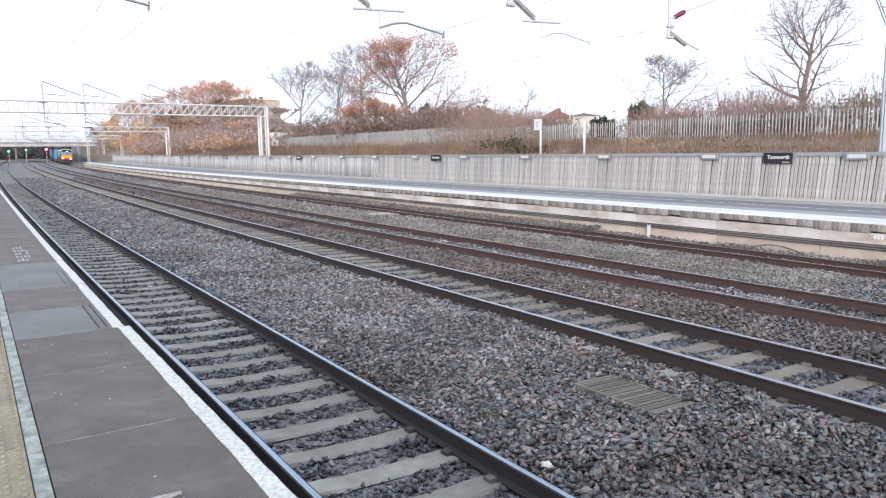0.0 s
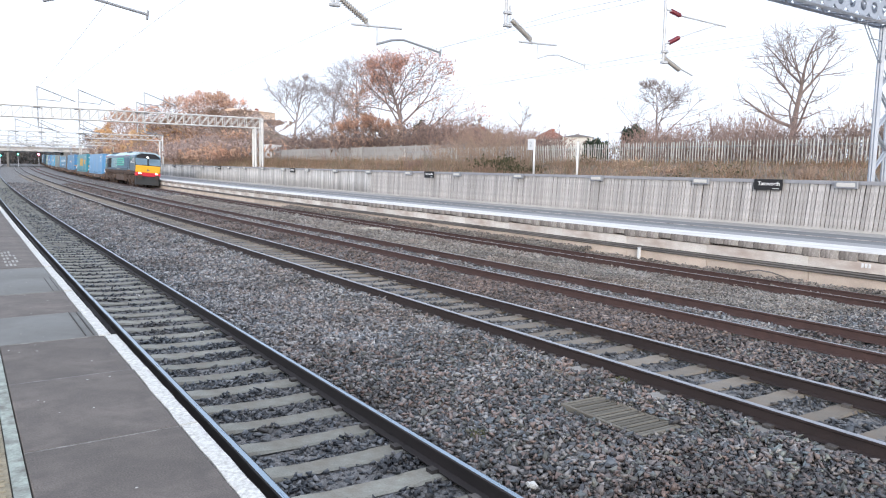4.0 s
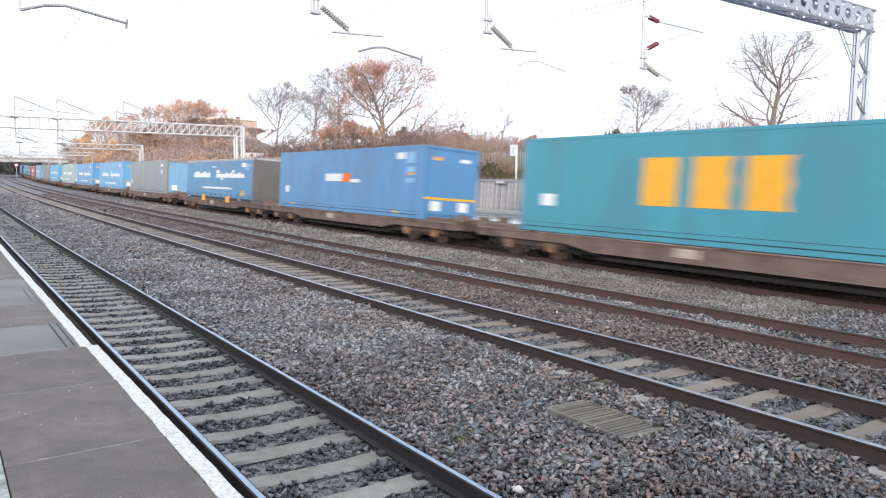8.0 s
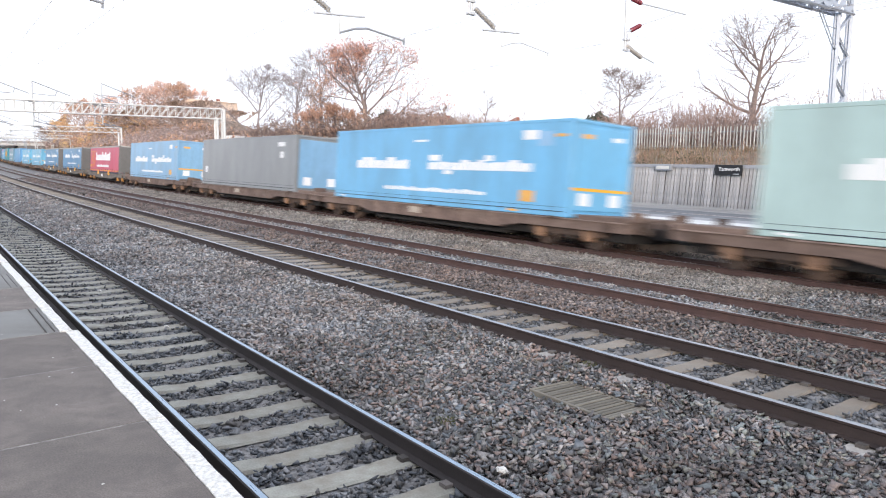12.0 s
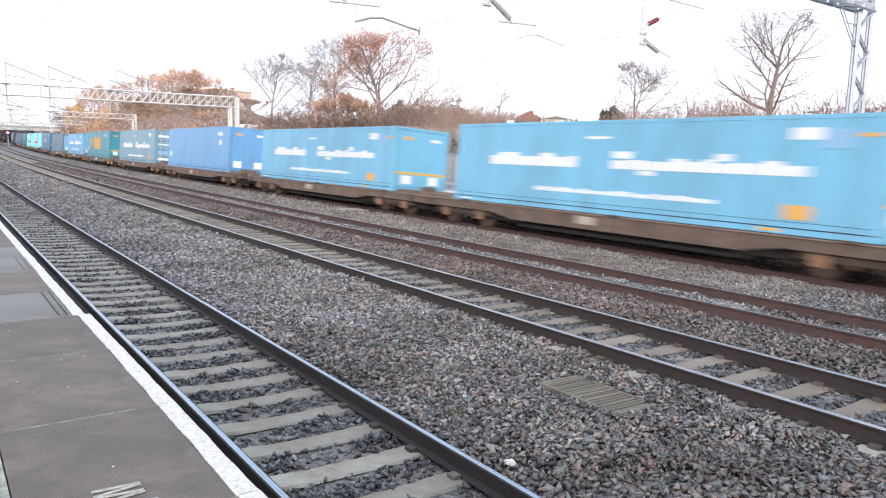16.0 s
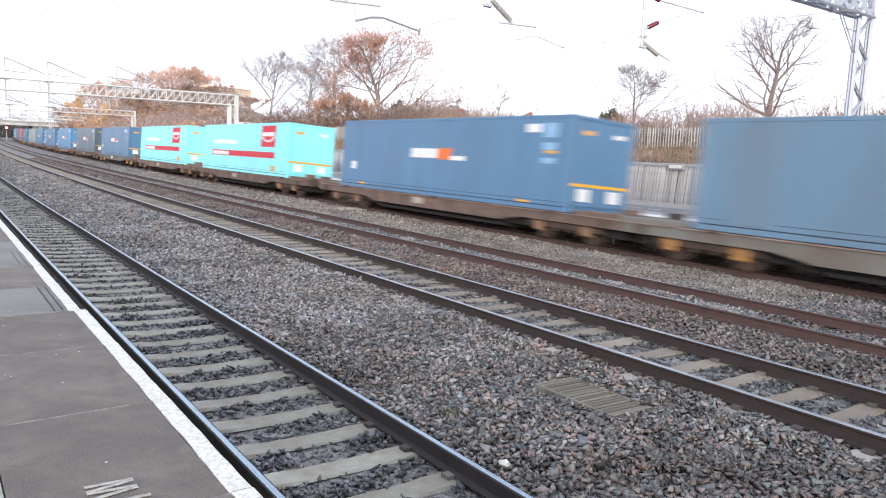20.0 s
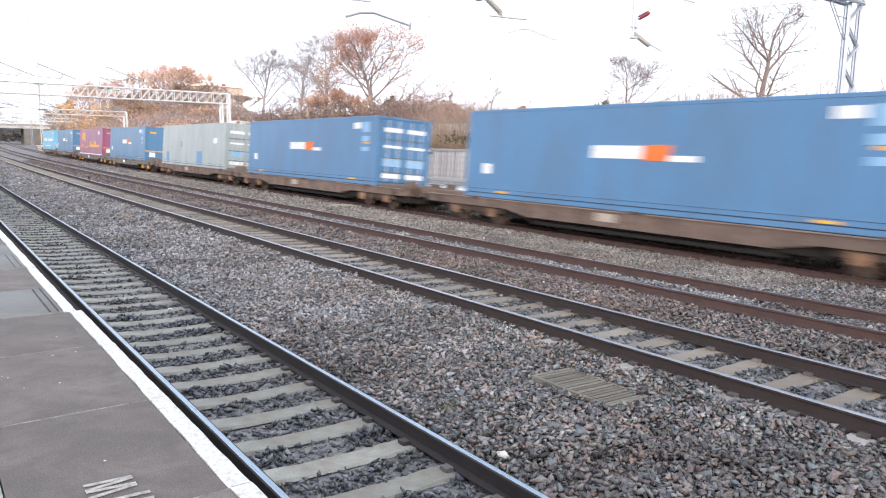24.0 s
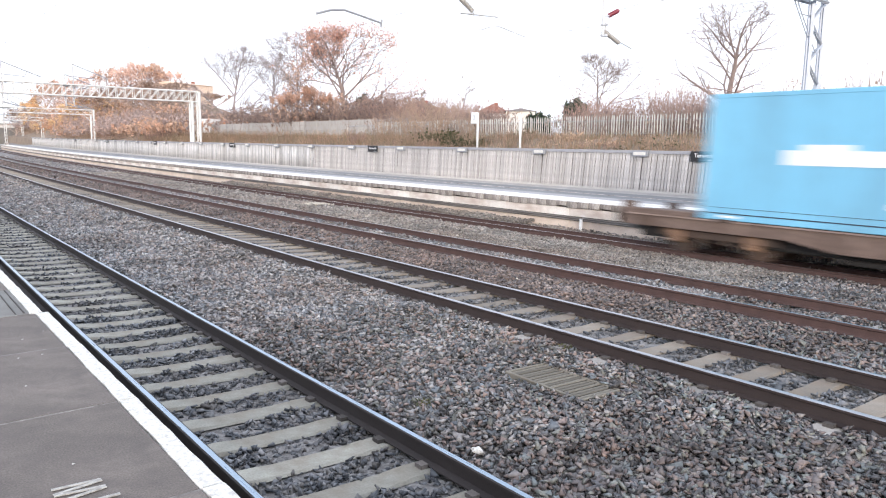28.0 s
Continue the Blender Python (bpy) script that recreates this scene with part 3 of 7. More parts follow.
# ---- overhead line: gantries, droppers, wires ----
def lattice(a, b, w, h, panels, r, chord, zig=True):
    """A box lattice from a to b: four chords and braces on the four sides."""
    a, b = Vector(a), Vector(b)
    ax = (b - a).normalized()
    up = Vector((0, 0, 1)) if abs(ax.z) < 0.7 else Vector((1, 0, 0))
    side = ax.cross(up).normalized()
    up = side.cross(ax).normalized()
    cor = [side * (w / 2) * i + up * (h / 2) * j for i, j in ((-1, -1), (1, -1), (1, 1), (-1, 1))]
    chords = [(a + c, b + c, chord) for c in cor]
    braces = []
    for k in range(panels):
        p, q = a.lerp(b, k / panels), a.lerp(b, (k + 1) / panels)
        for i in range(4):
            c, d = cor[i], cor[(i + 1) % 4]
            if (zig and k % 2) or (not zig and i > 1):
                c, d = d, c
            braces.append((p + c, q + d, r))
            if not zig:
                braces.append((p + cor[i], p + cor[(i + 1) % 4], r))
    return chords, braces


def build_gantry(s, right, left, top, low, mat, panels, zig, leg_w, label, reach=0.0, stout=0.06, flat=1.0, rungs=0.62):
    """A portal over the tracks: a lattice boom on lattice legs."""
    g = thing("overhead_gantry", label, "gantry", on_line(0, s, 0))
    ch, br = lattice((left, 0, (top + low) / 2), (right + 0.25, 0, (top + low) / 2), min(leg_w, 0.52) * 0.8 if flat < 1 else leg_w * 0.8, top - low, panels, 0.03, 0.055, zig)
    boom = part("boom", bars(ch), mat, g)
    tagged(part("bracing", bars(br), mat, boom), kind="stuff")
    for d in (right, left + 0.3):
        foot = ground_level(d) - 0.1 if d > 20 else 0.8
        wy = leg_w * flat
        leg = part("leg", bars([((d + x * leg_w / 2, y * wy / 2, foot), (d + x * leg_w / 2, y * wy / 2, top if x > 0 else low), stout) for y in (-1, 1) for x in (-1, 1)]), mat, g)
        n = int((low - foot) / rungs)
        zz = []
        for k in range(n):
            z0, z1 = foot + (low - foot) * k / n, foot + (low - foot) * (k + 1) / n
            e = 1 if k % 2 else -1
            for y in (-wy / 2, wy / 2):
                zz.append(((d - e * leg_w / 2, y, z0), (d + e * leg_w / 2, y, z1), 0.025 if flat == 1 else 0.04))
            if flat == 1:
                for x in (-leg_w / 2, leg_w / 2):
                    zz.append(((d + x, -e * leg_w / 2, z0), (d + x, e * leg_w / 2, z1), 0.025))
        tagged(part("leg_bracing", bars(zz), mat, leg), kind="stuff")
        part("foot_block", boxes([(d - leg_w, -leg_w, foot - 0.4, d + leg_w, leg_w, foot + 0.12)], 0.02), "coping", g, "concrete footing")
        if reach:
            e = -1 if d == right else 1
            part("knee_brace", bars([((d, y, low - reach), (d + e * reach, y, low), 0.024) for y in (-leg_w * flat / 2, leg_w * flat / 2)] + [((d + e * leg_w / 2, 0, low - reach * (1 - q)), (d + e * reach * q, 0, low - reach * (1 - q)), 0.018) for q in (0.7,)]), mat, g)
    return g


def build_near_gantry():
    """The big blue-grey portal: a boom with round lightening holes over the leg."""
    s, right, low, top = 11.4, 24.45, 7.1, 7.75
    g = build_gantry(s, right, -9.0, top, low, "steel_blue", 36, True, 0.82, "blue-grey lattice portal gantry over the tracks", 1.6, 0.075, 0.1, 0.6)
    for y in (-0.24, 0.24):
        bm = bmesh.new()
        for k in range(52):   # a web plate of short pieces round each hole
            d0 = -8.8 + k * 0.64
            for a in range(12):
                t0, t1 = 2 * math.pi * a / 12, 2 * math.pi * (a + 1) / 12
                def rim(t, far):
                    c, q = math.cos(t), math.sin(t)
                    if far:
                        m_ = max(abs(c) / 0.32, abs(q) / 0.30)
                        return (d0 + 0.32 + c / m_, y, (top + low) / 2 + q / m_)
                    return (d0 + 0.32 + 0.17 * c, y, (top + low) / 2 + 0.17 * q)
                v = [bm.verts.new(p) for p in (rim(t0, 0), rim(t1, 0), rim(t1, 1), rim(t0, 1))]
                bm.faces.new(v)
        bmesh.ops.remove_doubles(bm, verts=bm.verts[:], dist=0.001)
        bmesh.ops.solidify(bm, geom=bm.faces[:], thickness=0.012)
        part("web_plate", bm, "steel_blue", g, "plate with round holes")
    return g


def insulator(a, b, r, mat, ribs, parent):
    a, b = Vector(a), Vector(b)
    it = [(a, b, r * 0.45)]
    for k in range(ribs):
        p, q = a.lerp(b, (k + 0.2) / ribs), a.lerp(b, (k + 0.75) / ribs)
        it.append((p, q, r, r * 0.7))
    return part("insulator", bars(it, sides=10), mat, parent, "ribbed insulator", smooth=True)


def build_cantilever(s, tube_d, low, high, track, red, arm=0.022):
    """A dropper tube with insulators and the arms that hold the wires over a track."""
    c = thing("wire_support", "overhead wire support arm with red insulators" if red else "overhead wire support arm with grey ribbed insulator", "wire support", on_line(0, s, 0))
    part("drop_tube", bars([((tube_d, 0, low), (tube_d, 0, high), 0.035), ((tube_d + 0.09, 0, low), (tube_d + 0.09, 0, low + 0.4), 0.02)], sides=8), "galv", c)
    for z in (low - 0.02, low + 0.22):
        part("clamp", boxes([(tube_d - 0.05, -0.05, z, tube_d + 0.13, 0.05, z + 0.06)], 0.01), "galv", c)
    if red:
        insulator((tube_d + 0.05, 0, low + 0.1), (tube_d + 0.62, 0, low - 0.12), 0.06, "porcelain", 11, c)
        insulator((tube_d + 0.2, 0, low + 0.48), (tube_d + 0.55, 0, low + 0.64), 0.06, "insulator_red", 5, c)
        insulator((tube_d + 0.2, 0, low + 1.2), (tube_d + 0.55, 0, low + 1.14), 0.06, "insulator_red", 5, c)
        part("arm", bars([((tube_d + 0.55, 0, low + 1.14), (tube_d + 2.3, 0, low + 1.1), 0.022), ((tube_d + 0.55, 0, low + 0.64), (tube_d + 1.9, 0, low + 1.08), 0.012), ((tube_d + 0.0, 0, low + 1.22), (tube_d + 0.2, 0, low + 1.2), 0.02), ((tube_d, 0, low + 0.42), (tube_d + 0.2, 0, low + 0.48), 0.02)], sides=6), "galv", c)
        part("registration_arm", bars([((tube_d + 0.5, 0, low - 0.05), (tube_d + 1.1, 0, low - 0.2), 0.02)], sides=6), "galv", c)
    else:
        insulator((tube_d + 0.15, 0, low + 0.12), (tube_d + 0.66, 0, low - 0.2), 0.06, "porcelain", 13, c)
        part("arm", bars([((tube_d + 0.35, 0, low - 0.27), (tube_d + 1.35, 0, low - 0.23), 0.022), ((tube_d + 0.6, 0, low - 0.18), (tube_d + 0.7, 0, low - 0.27), 0.03), ((tube_d + 0.85, 0, low - 0.25), (tube_d + 0.85, 0, low - 0.55), 0.012)], sides=6), "galv", c)
        x0 = tube_d + 0.85
        part("registration_arm", bars([((x0, 0, low - 0.55), (x0 + 0.3, 0, low - 0.45), arm), ((x0 + 0.3, 0, low - 0.45), (x0 + 0.55, 0, low - 0.42), arm), ((x0 + 0.55, 0, low - 0.42), (x0 + 1.35, 0, low - 0.56), arm), ((x0 + 1.33, 0, low - 0.63), (x0 + 1.35, 0, low - 0.5), arm * 0.9)], sides=6), "galv_dark" if arm > 0.02 else "galv", c)


build_near_gantry()
build_cantilever(11.4, 0.2, 5.13, 7.2, 0, False)
build_cantilever(11.4, 5.35, 5.12, 7.2, 1, False)
build_cantilever(11.4, 9.08, 5.24, 7.2, 2, False, 0.013)
build_cantilever(11.4, 13.8, 4.98, 7.2, 3, True)

WHITE_GANTRY = "white-painted steel lattice gantry carrying the overhead wires"
build_gantry(70.3, 24.3, -9.0, 7.05, 6.1, "steel_white", 46, False, 0.7, WHITE_GANTRY, 0.0, 0.12)
build_gantry(116, 24.3, -9.0, 6.5, 5.8, "steel_white", 38, True, 0.4, WHITE_GANTRY, 1.2, 0.09)
build_gantry(168, 24.6, -9.0, 6.3, 5.65, "steel_white", 36, True, 0.4, WHITE_GANTRY, 1.2)
build_gantry(188, 19.8, -9.0, 6.3, 5.7, "steel_white", 28, True, 0.4, WHITE_GANTRY, 1.0)
build_gantry(215, 25.7, -9.0, 6.2, 5.6, "steel_white", 30, True, 0.4, WHITE_GANTRY, 1.0)

build_gantry(238, 21.0, -9.0, 6.4, 5.8, "steel_blue", 30, True, 0.4, "blue-grey lattice gantry carrying the overhead wires", 1.0)


def build_far_supports(s, base):
    for d, top in ((5.3, 8.8), (8.45, 8.75), (13.85, 8.9), (13.2, 8.0)):
        c = thing("wire_mast", "thin white mast with slanting stays on the gantry", "mast", on_line(0, s, base), "masts on the gantries")
        part("tube", bars([((d, 0.4, 5.2), (d, 0.4, top), 0.06)], sides=6), "galv", c)
        part("stay", bars([((d, 0.4, top - 0.05), (d + 2.9, 0.4, top - 1.15), 0.045), ((d, 0.4, top - 1.1), (d + 1.7, 0.4, top - 1.2), 0.035), ((d + 1.9, 0.4, top - 0.75), (d + 1.7, 0.4, top - 1.2), 0.03)], sides=5), "galv_dark", c)
        part("foot_plate", boxes([(d - 0.75, 0.1, 7.06, d + 0.75, 0.7, 7.12)]), "galv_dark", c)
        for z in (7.0, 6.1):
            part("bracket", bars([((d - 0.35, 0.4, z), (d + 0.35, 0.4, z), 0.06)]), "galv", c)
        part("registration_arm", bars([((d, 0.4, 5.35), (d + 1.6, 0.4, 5.0), 0.04)], sides=5), "galv_dark", c)
        part("brace", bars([((d, 0.4, 5.75), (d + 1.1, 0.4, 5.15), 0.03)], sides=5), "galv_dark", c)


build_far_supports(70.3, 0)
build_far_supports(116.4, -0.6)
build_far_supports(168.4, -0.75)
build_far_supports(215.4, -0.85)


M["wire"] = material("wire", (0.40, 0.38, 0.39), 0.6, vary=0.1, bump=0)


def build_wires():
    w = thing("overhead_wires", "thin dark overhead contact and catenary wires above the tracks", "wires", kind="structure")
    spans = [-48, 11.4, 70.3, 116, 168, 215, 280]
    for c in CENTRE:
        part("contact_wire", bars([(at(c, a, 4.58), at(c, b, 4.58), 0.003) for a, b in zip(spans, spans[1:])], sides=4), "wire", w)
        run_ = []
        for a, b in zip(spans, spans[1:]):
            for k in range(8):
                u, v = k / 8, (k + 1) / 8
                run_.append((at(c, a + (b - a) * u, 5.75 - 2.2 * u * (1 - u)), at(c, a + (b - a) * v, 5.75 - 2.2 * v * (1 - v)), 0.0045))
        part("catenary_wire", bars(run_, sides=4), "wire", w)
    part("feeder_wire", bars([(at(25.2, a, 7.3), at(25.2, b, 7.3), 0.008) for a, b in zip(spans, spans[1:])], sides=4), "wire", w)


build_wires()


# ---- bank: palisade, panel fence, trees, shrubs, grass ----
M["pale"] = material("pale", (0.55, 0.55, 0.52), 0.7, vary=0.15, rand=0.25, dirt=(0.30, 0.20, 0.15), dirt_amount=0.5, dirt_scale=1.5)
M["panel"] = material("panel", (0.42, 0.40, 0.38), 0.85, vary=0.2, scale=1.5, rand=0.12, dirt=(0.24, 0.22, 0.2), dirt_amount=0.6)
palisade = thing("palisade_fence", "pale grey spiked steel palisade fence on the bank", "fence", kind="structure")
PAL = 30.0


def pal_base(s):
    return 2.88


def build_palisade_rails():
    for z in (0.2, 0.85):
        part("fence_rail", bars([(at(PAL + 0.04, a, pal_base(a) + z), at(PAL + 0.04, a + 3, pal_base(a + 3) + z), 0.03) for a in range(-6, 51, 3)]), "galv_dark", palisade)
    for s in range(-6, 52, 3):
        part("fence_post", bars([(at(PAL + 0.06, s, pal_base(s) - 0.3), at(PAL + 0.06, s, pal_base(s) + 1.12), 0.045)]), "pale", palisade)


build_palisade_rails()


def build_panel_fence():
    f = thing("panel_fence", "pale concrete panel fence behind the railway bank", "fence", kind="structure")
    data = mesh("panel", boxes([(-0.03, 0.02, 0, 0.03, 2.46, 0.46), (-0.03, 0.02, 0.47, 0.03, 2.46, 0.93), (-0.03, 0.02, 0.94, 0.03, 2.46, 1.3)]), "panel")
    post = mesh("fence_post", boxes([(-0.06, -0.06, -0.3, 0.06, 0.06, 1.4)]), "panel")
    for k in range(30):
        s = 45 + 2.5 * k
        part("panel", data, "", f, m=on_line(32, s, 3.05))
        part("fence_post", post, "", f, m=on_line(32, s, 3.05))


build_panel_fence()


def bars_fast(name, a, b, ra, rb, mat, sides=3):
    """Many thin tapered bars in one mesh."""
    a, b, ra, rb = (np.asarray(x, float) for x in (a, b, ra, rb))
    z = b - a
    z /= np.linalg.norm(z, axis=1)[:, None] + 1e-9
    h = np.where(np.abs(z[:, 2:3]) < 0.9, np.array([[0, 0, 1.0]]), np.array([[1.0, 0, 0]]))
    x = np.cross(z, h)
    x /= np.linalg.norm(x, axis=1)[:, None] + 1e-9
    y = np.cross(z, x)
    t = 2 * np.pi * np.arange(sides) / sides
    ring = x[:, None] * np.cos(t)[None, :, None] + y[:, None] * np.sin(t)[None, :, None]
    v = np.concatenate([a[:, None] + ring * ra[:, None, None], b[:, None] + ring * rb[:, None, None]], 1).reshape(-1, 3)
    base = np.arange(len(a))[:, None, None] * 2 * sides
    k = np.arange(sides)
    j = (k + 1) % sides
    f = (base + np.stack([k, j, j + sides, k + sides], 1)[None]).reshape(-1, 4)
    return from_arrays(name, v, f, mat)


def leaves_mesh(name, pts, size, mat, g):
    """Small folded leaves, each turned its own way."""
    n = len(pts)
    u = g.normal(size=(n, 3))
    u /= np.linalg.norm(u, axis=1)[:, None]
    w = np.cross(u, g.normal(size=(n, 3)))
    w /= np.linalg.norm(w, axis=1)[:, None] + 1e-9
    s = size * (0.6 + 0.8 * g.random((n, 1)))
    v = np.stack([pts - u * s, pts + w * s * 0.45, pts + u * s, pts - w * s * 0.45], 1).reshape(-1, 3)
    return from_arrays(name, v, np.arange(n * 4).reshape(-1, 4), mat)


def grow(g, height, width, trunk, levels, fork=0.25, limbs=9, fine=0.012):
    """A tree as bars: start, end, radius at both; and the tips with their directions.
    Limbs leave the trunk above fork of the height, reach the skin of an ovoid crown, bend upwards and branch to both sides."""
    A, B, RA, RB, tips, ways = [], [], [], [], [], []
    half, wide = height * (1 - fork * 0.75) / 2, width / 2
    mid = height - half

    def reach(p, e):
        q, k = np.array([p[0] / wide, p[1] / wide, (p[2] - mid) / half]), np.array([e[0] / wide, e[1] / wide, e[2] / half])
        a, h, c = k @ k, q @ k, q @ q - 1
        return max(0.12 * height, (-h + math.sqrt(max(0.0, h * h - a * c))) / a)

    def branch(p, d, length, r, level):
        n = (8, 7, 5, 3)[level]
        r_end = max(fine, r * (0.22 if level == 0 else 0.3))
        side = 1 if g.random() < 0.5 else -1
        for k in range(n):
            t = (k + 1) / n
            q = p + d * (length / n)
            r2 = r + (r_end - r) * t
            A.append(p), B.append(q), RA.append(r + (r_end - r) * k / n), RB.append(r2)
            d = d + g.normal(size=3) * (0.05, 0.09, 0.12, 0.14)[level] + np.array([0, 0, (0.0, 0.055, 0.06, 0.05)[level]])
            d = d / np.linalg.norm(d)
            p = q
            if level < levels and t > (0.45 if level == 0 else 0.22) and k < n - 1 or (level < levels and k == n - 1):
                for _ in range(2 if level and g.random() < 0.35 else 1):
                    side = -side
                    w = np.cross(d, g.normal(size=3) * 0.5 + np.array([0, 0, 1.0]))
                    w /= np.linalg.norm(w) + 1e-9
                    turn = radians(g.uniform(28, 50))
                    e = d * math.cos(turn) + (w * side + np.cross(w, d) * g.normal() * 0.7) * math.sin(turn)
                    e /= np.linalg.norm(e)
                    far = min(reach(p, e) * 0.95, length * (0.62 - 0.30 * t) * g.uniform(0.75, 1.25))
                    branch(p, e, far, max(fine, r2 * (0.62 if level else 0.5)), level + 1)
        tips.append(p), ways.append(d)

    base = height * fork
    foot = np.zeros(3)
    for k in range(4):   # the bole
        q = np.array([0.006 * height * g.normal(), 0.006 * height * g.normal(), base * (k + 1) / 4])
        A.append(foot), B.append(q), RA.append(trunk * (1.3 - 0.08 * k if k == 0 else 1.08 - 0.04 * k)), RB.append(trunk * (1.04 - 0.04 * k))
        foot = q
    lead = np.array([0.05 * g.normal(), 0.05 * g.normal(), 1.0])
    start = len(A)
    branch(foot, lead / np.linalg.norm(lead), (height - base) * 0.93, trunk * 0.8, 0)
    spine = [B[j] for j in range(start, len(A)) if RA[j] > trunk * 0.16 and abs(B[j][0]) + abs(B[j][1]) < wide * 0.25][:6]
    turn = 6.28 * g.random()
    for k in range(limbs):
        v = k / max(1, limbs - 1)
        p = foot if k < 3 else spine[min(len(spine) - 1, int(v * 4.2))]
        if k < 3:
            p = foot - np.array([0, 0, base * 0.12 * k])
        turn += 2.4 + 0.35 * g.normal()
        tilt = radians(58 - 30 * v + 6 * g.normal())
        e = np.array([math.cos(turn) * math.sin(tilt), math.sin(turn) * math.sin(tilt), math.cos(tilt)])
        branch(p, e, reach(p, e) * g.uniform(0.85, 1.0), trunk * (0.52 - 0.24 * v) * g.uniform(0.8, 1.1), 1)
    A, B, RA, RB, tips, ways = (np.array(x) for x in (A, B, RA, RB, tips, ways))
    out = np.percentile(np.hypot(B[:, 0], B[:, 1]), 97)
    fit = np.array([min(1.5, wide / out)] * 2 + [0.97 * height / B[:, 2].max()])
    return A * fit, B * fit, RA, RB, tips * fit, ways


def leaf_material(name, c1, c2, c3):
    """Thin leaves that let some light through."""
    m = stone_material(name, (c1, c2, c3), 0.7)
    n, l = m.node_tree.nodes, m.node_tree.links
    b, o = n["Principled BSDF"], n["Material Output"]
    through_ = n.new("ShaderNodeBsdfTranslucent")
    l.new(b.inputs["Base Color"].links[0].from_socket, through_.inputs["Color"])
    mix = n.new("ShaderNodeMixShader")
    mix.inputs[0].default_value = 0.55
    l.new(b.outputs[0], mix.inputs[1]), l.new(through_.outputs[0], mix.inputs[2]), l.new(mix.outputs[0], o.inputs["Surface"])
    return m


M["leaf_orange"] = leaf_material("leaf_orange", (0.72, 0.42, 0.32), (0.80, 0.50, 0.38), (0.62, 0.36, 0.28))
M["leaf_brown"] = leaf_material("leaf_brown", (0.46, 0.35, 0.29), (0.38, 0.30, 0.25), (0.53, 0.40, 0.32))
M["leaf_beech"] = leaf_material("leaf_beech", (0.62, 0.43, 0.33), (0.70, 0.50, 0.39), (0.52, 0.36, 0.28))
# hillside leaves: haze and low sunlight mixed into the pale peach tints
M["leaf_hill_hazed"] = leaf_material("leaf_hill_hazed", (0.68, 0.485, 0.36), (0.78, 0.56, 0.42), (0.60, 0.44, 0.35))
M["leaf_peach_hazed"] = leaf_material("leaf_peach_hazed", (0.88, 0.66, 0.54), (0.82, 0.60, 0.50), (0.76, 0.56, 0.47))
M["leaf_willow"] = leaf_material("leaf_willow", (0.80, 0.60, 0.36), (0.72, 0.54, 0.34), (0.86, 0.66, 0.42))
# scrub leaves lightened to stand in for haze
M["leaf_scrub"] = leaf_material("leaf_scrub", (0.552, 0.450, 0.420), (0.648, 0.522, 0.474), (0.468, 0.396, 0.372))
M["leaf_tan"] = leaf_material("leaf_tan", (0.79, 0.61, 0.44), (0.69, 0.52, 0.38), (0.85, 0.68, 0.51))
M["leaf_russet"] = leaf_material("leaf_russet", (0.46, 0.30, 0.245), (0.38, 0.255, 0.21), (0.55, 0.37, 0.29))
M["leaf_dark"] = leaf_material("leaf_dark", (0.060, 0.090, 0.060), (0.090, 0.120, 0.070), (0.050, 0.070, 0.056))
M["leaf_green"] = leaf_material("leaf_green", (0.13, 0.14, 0.075), (0.10, 0.11, 0.065), (0.19, 0.17, 0.095))
# dusk leaves and the dusk and red twigs, also lightened for haze
M["leaf_dusk"] = leaf_material("leaf_dusk", (0.312, 0.240, 0.215), (0.247, 0.195, 0.176), (0.390, 0.293, 0.254))
M["twig_dusk"] = material("twig_dusk", (0.273, 0.208, 0.189), 0.9, vary=0.3, bump=0)
M["twig_red"] = material("twig_red", (0.372, 0.264, 0.228), 0.9, vary=0.3, bump=0)
M["twig_tan"] = material("twig_tan", (0.44, 0.32, 0.24), 0.9, vary=0.3, bump=0)
M["grass_dry"] = leaf_material("grass_dry", (0.60, 0.455, 0.35), (0.50, 0.37, 0.275), (0.38, 0.34, 0.23))


def ground_z(x, y):
    d, s = R0 - math.hypot(R0 - x, y), R0 * math.atan2(y, R0 - x)
    return ground_level(d) + rise(s) + hill(d, s)


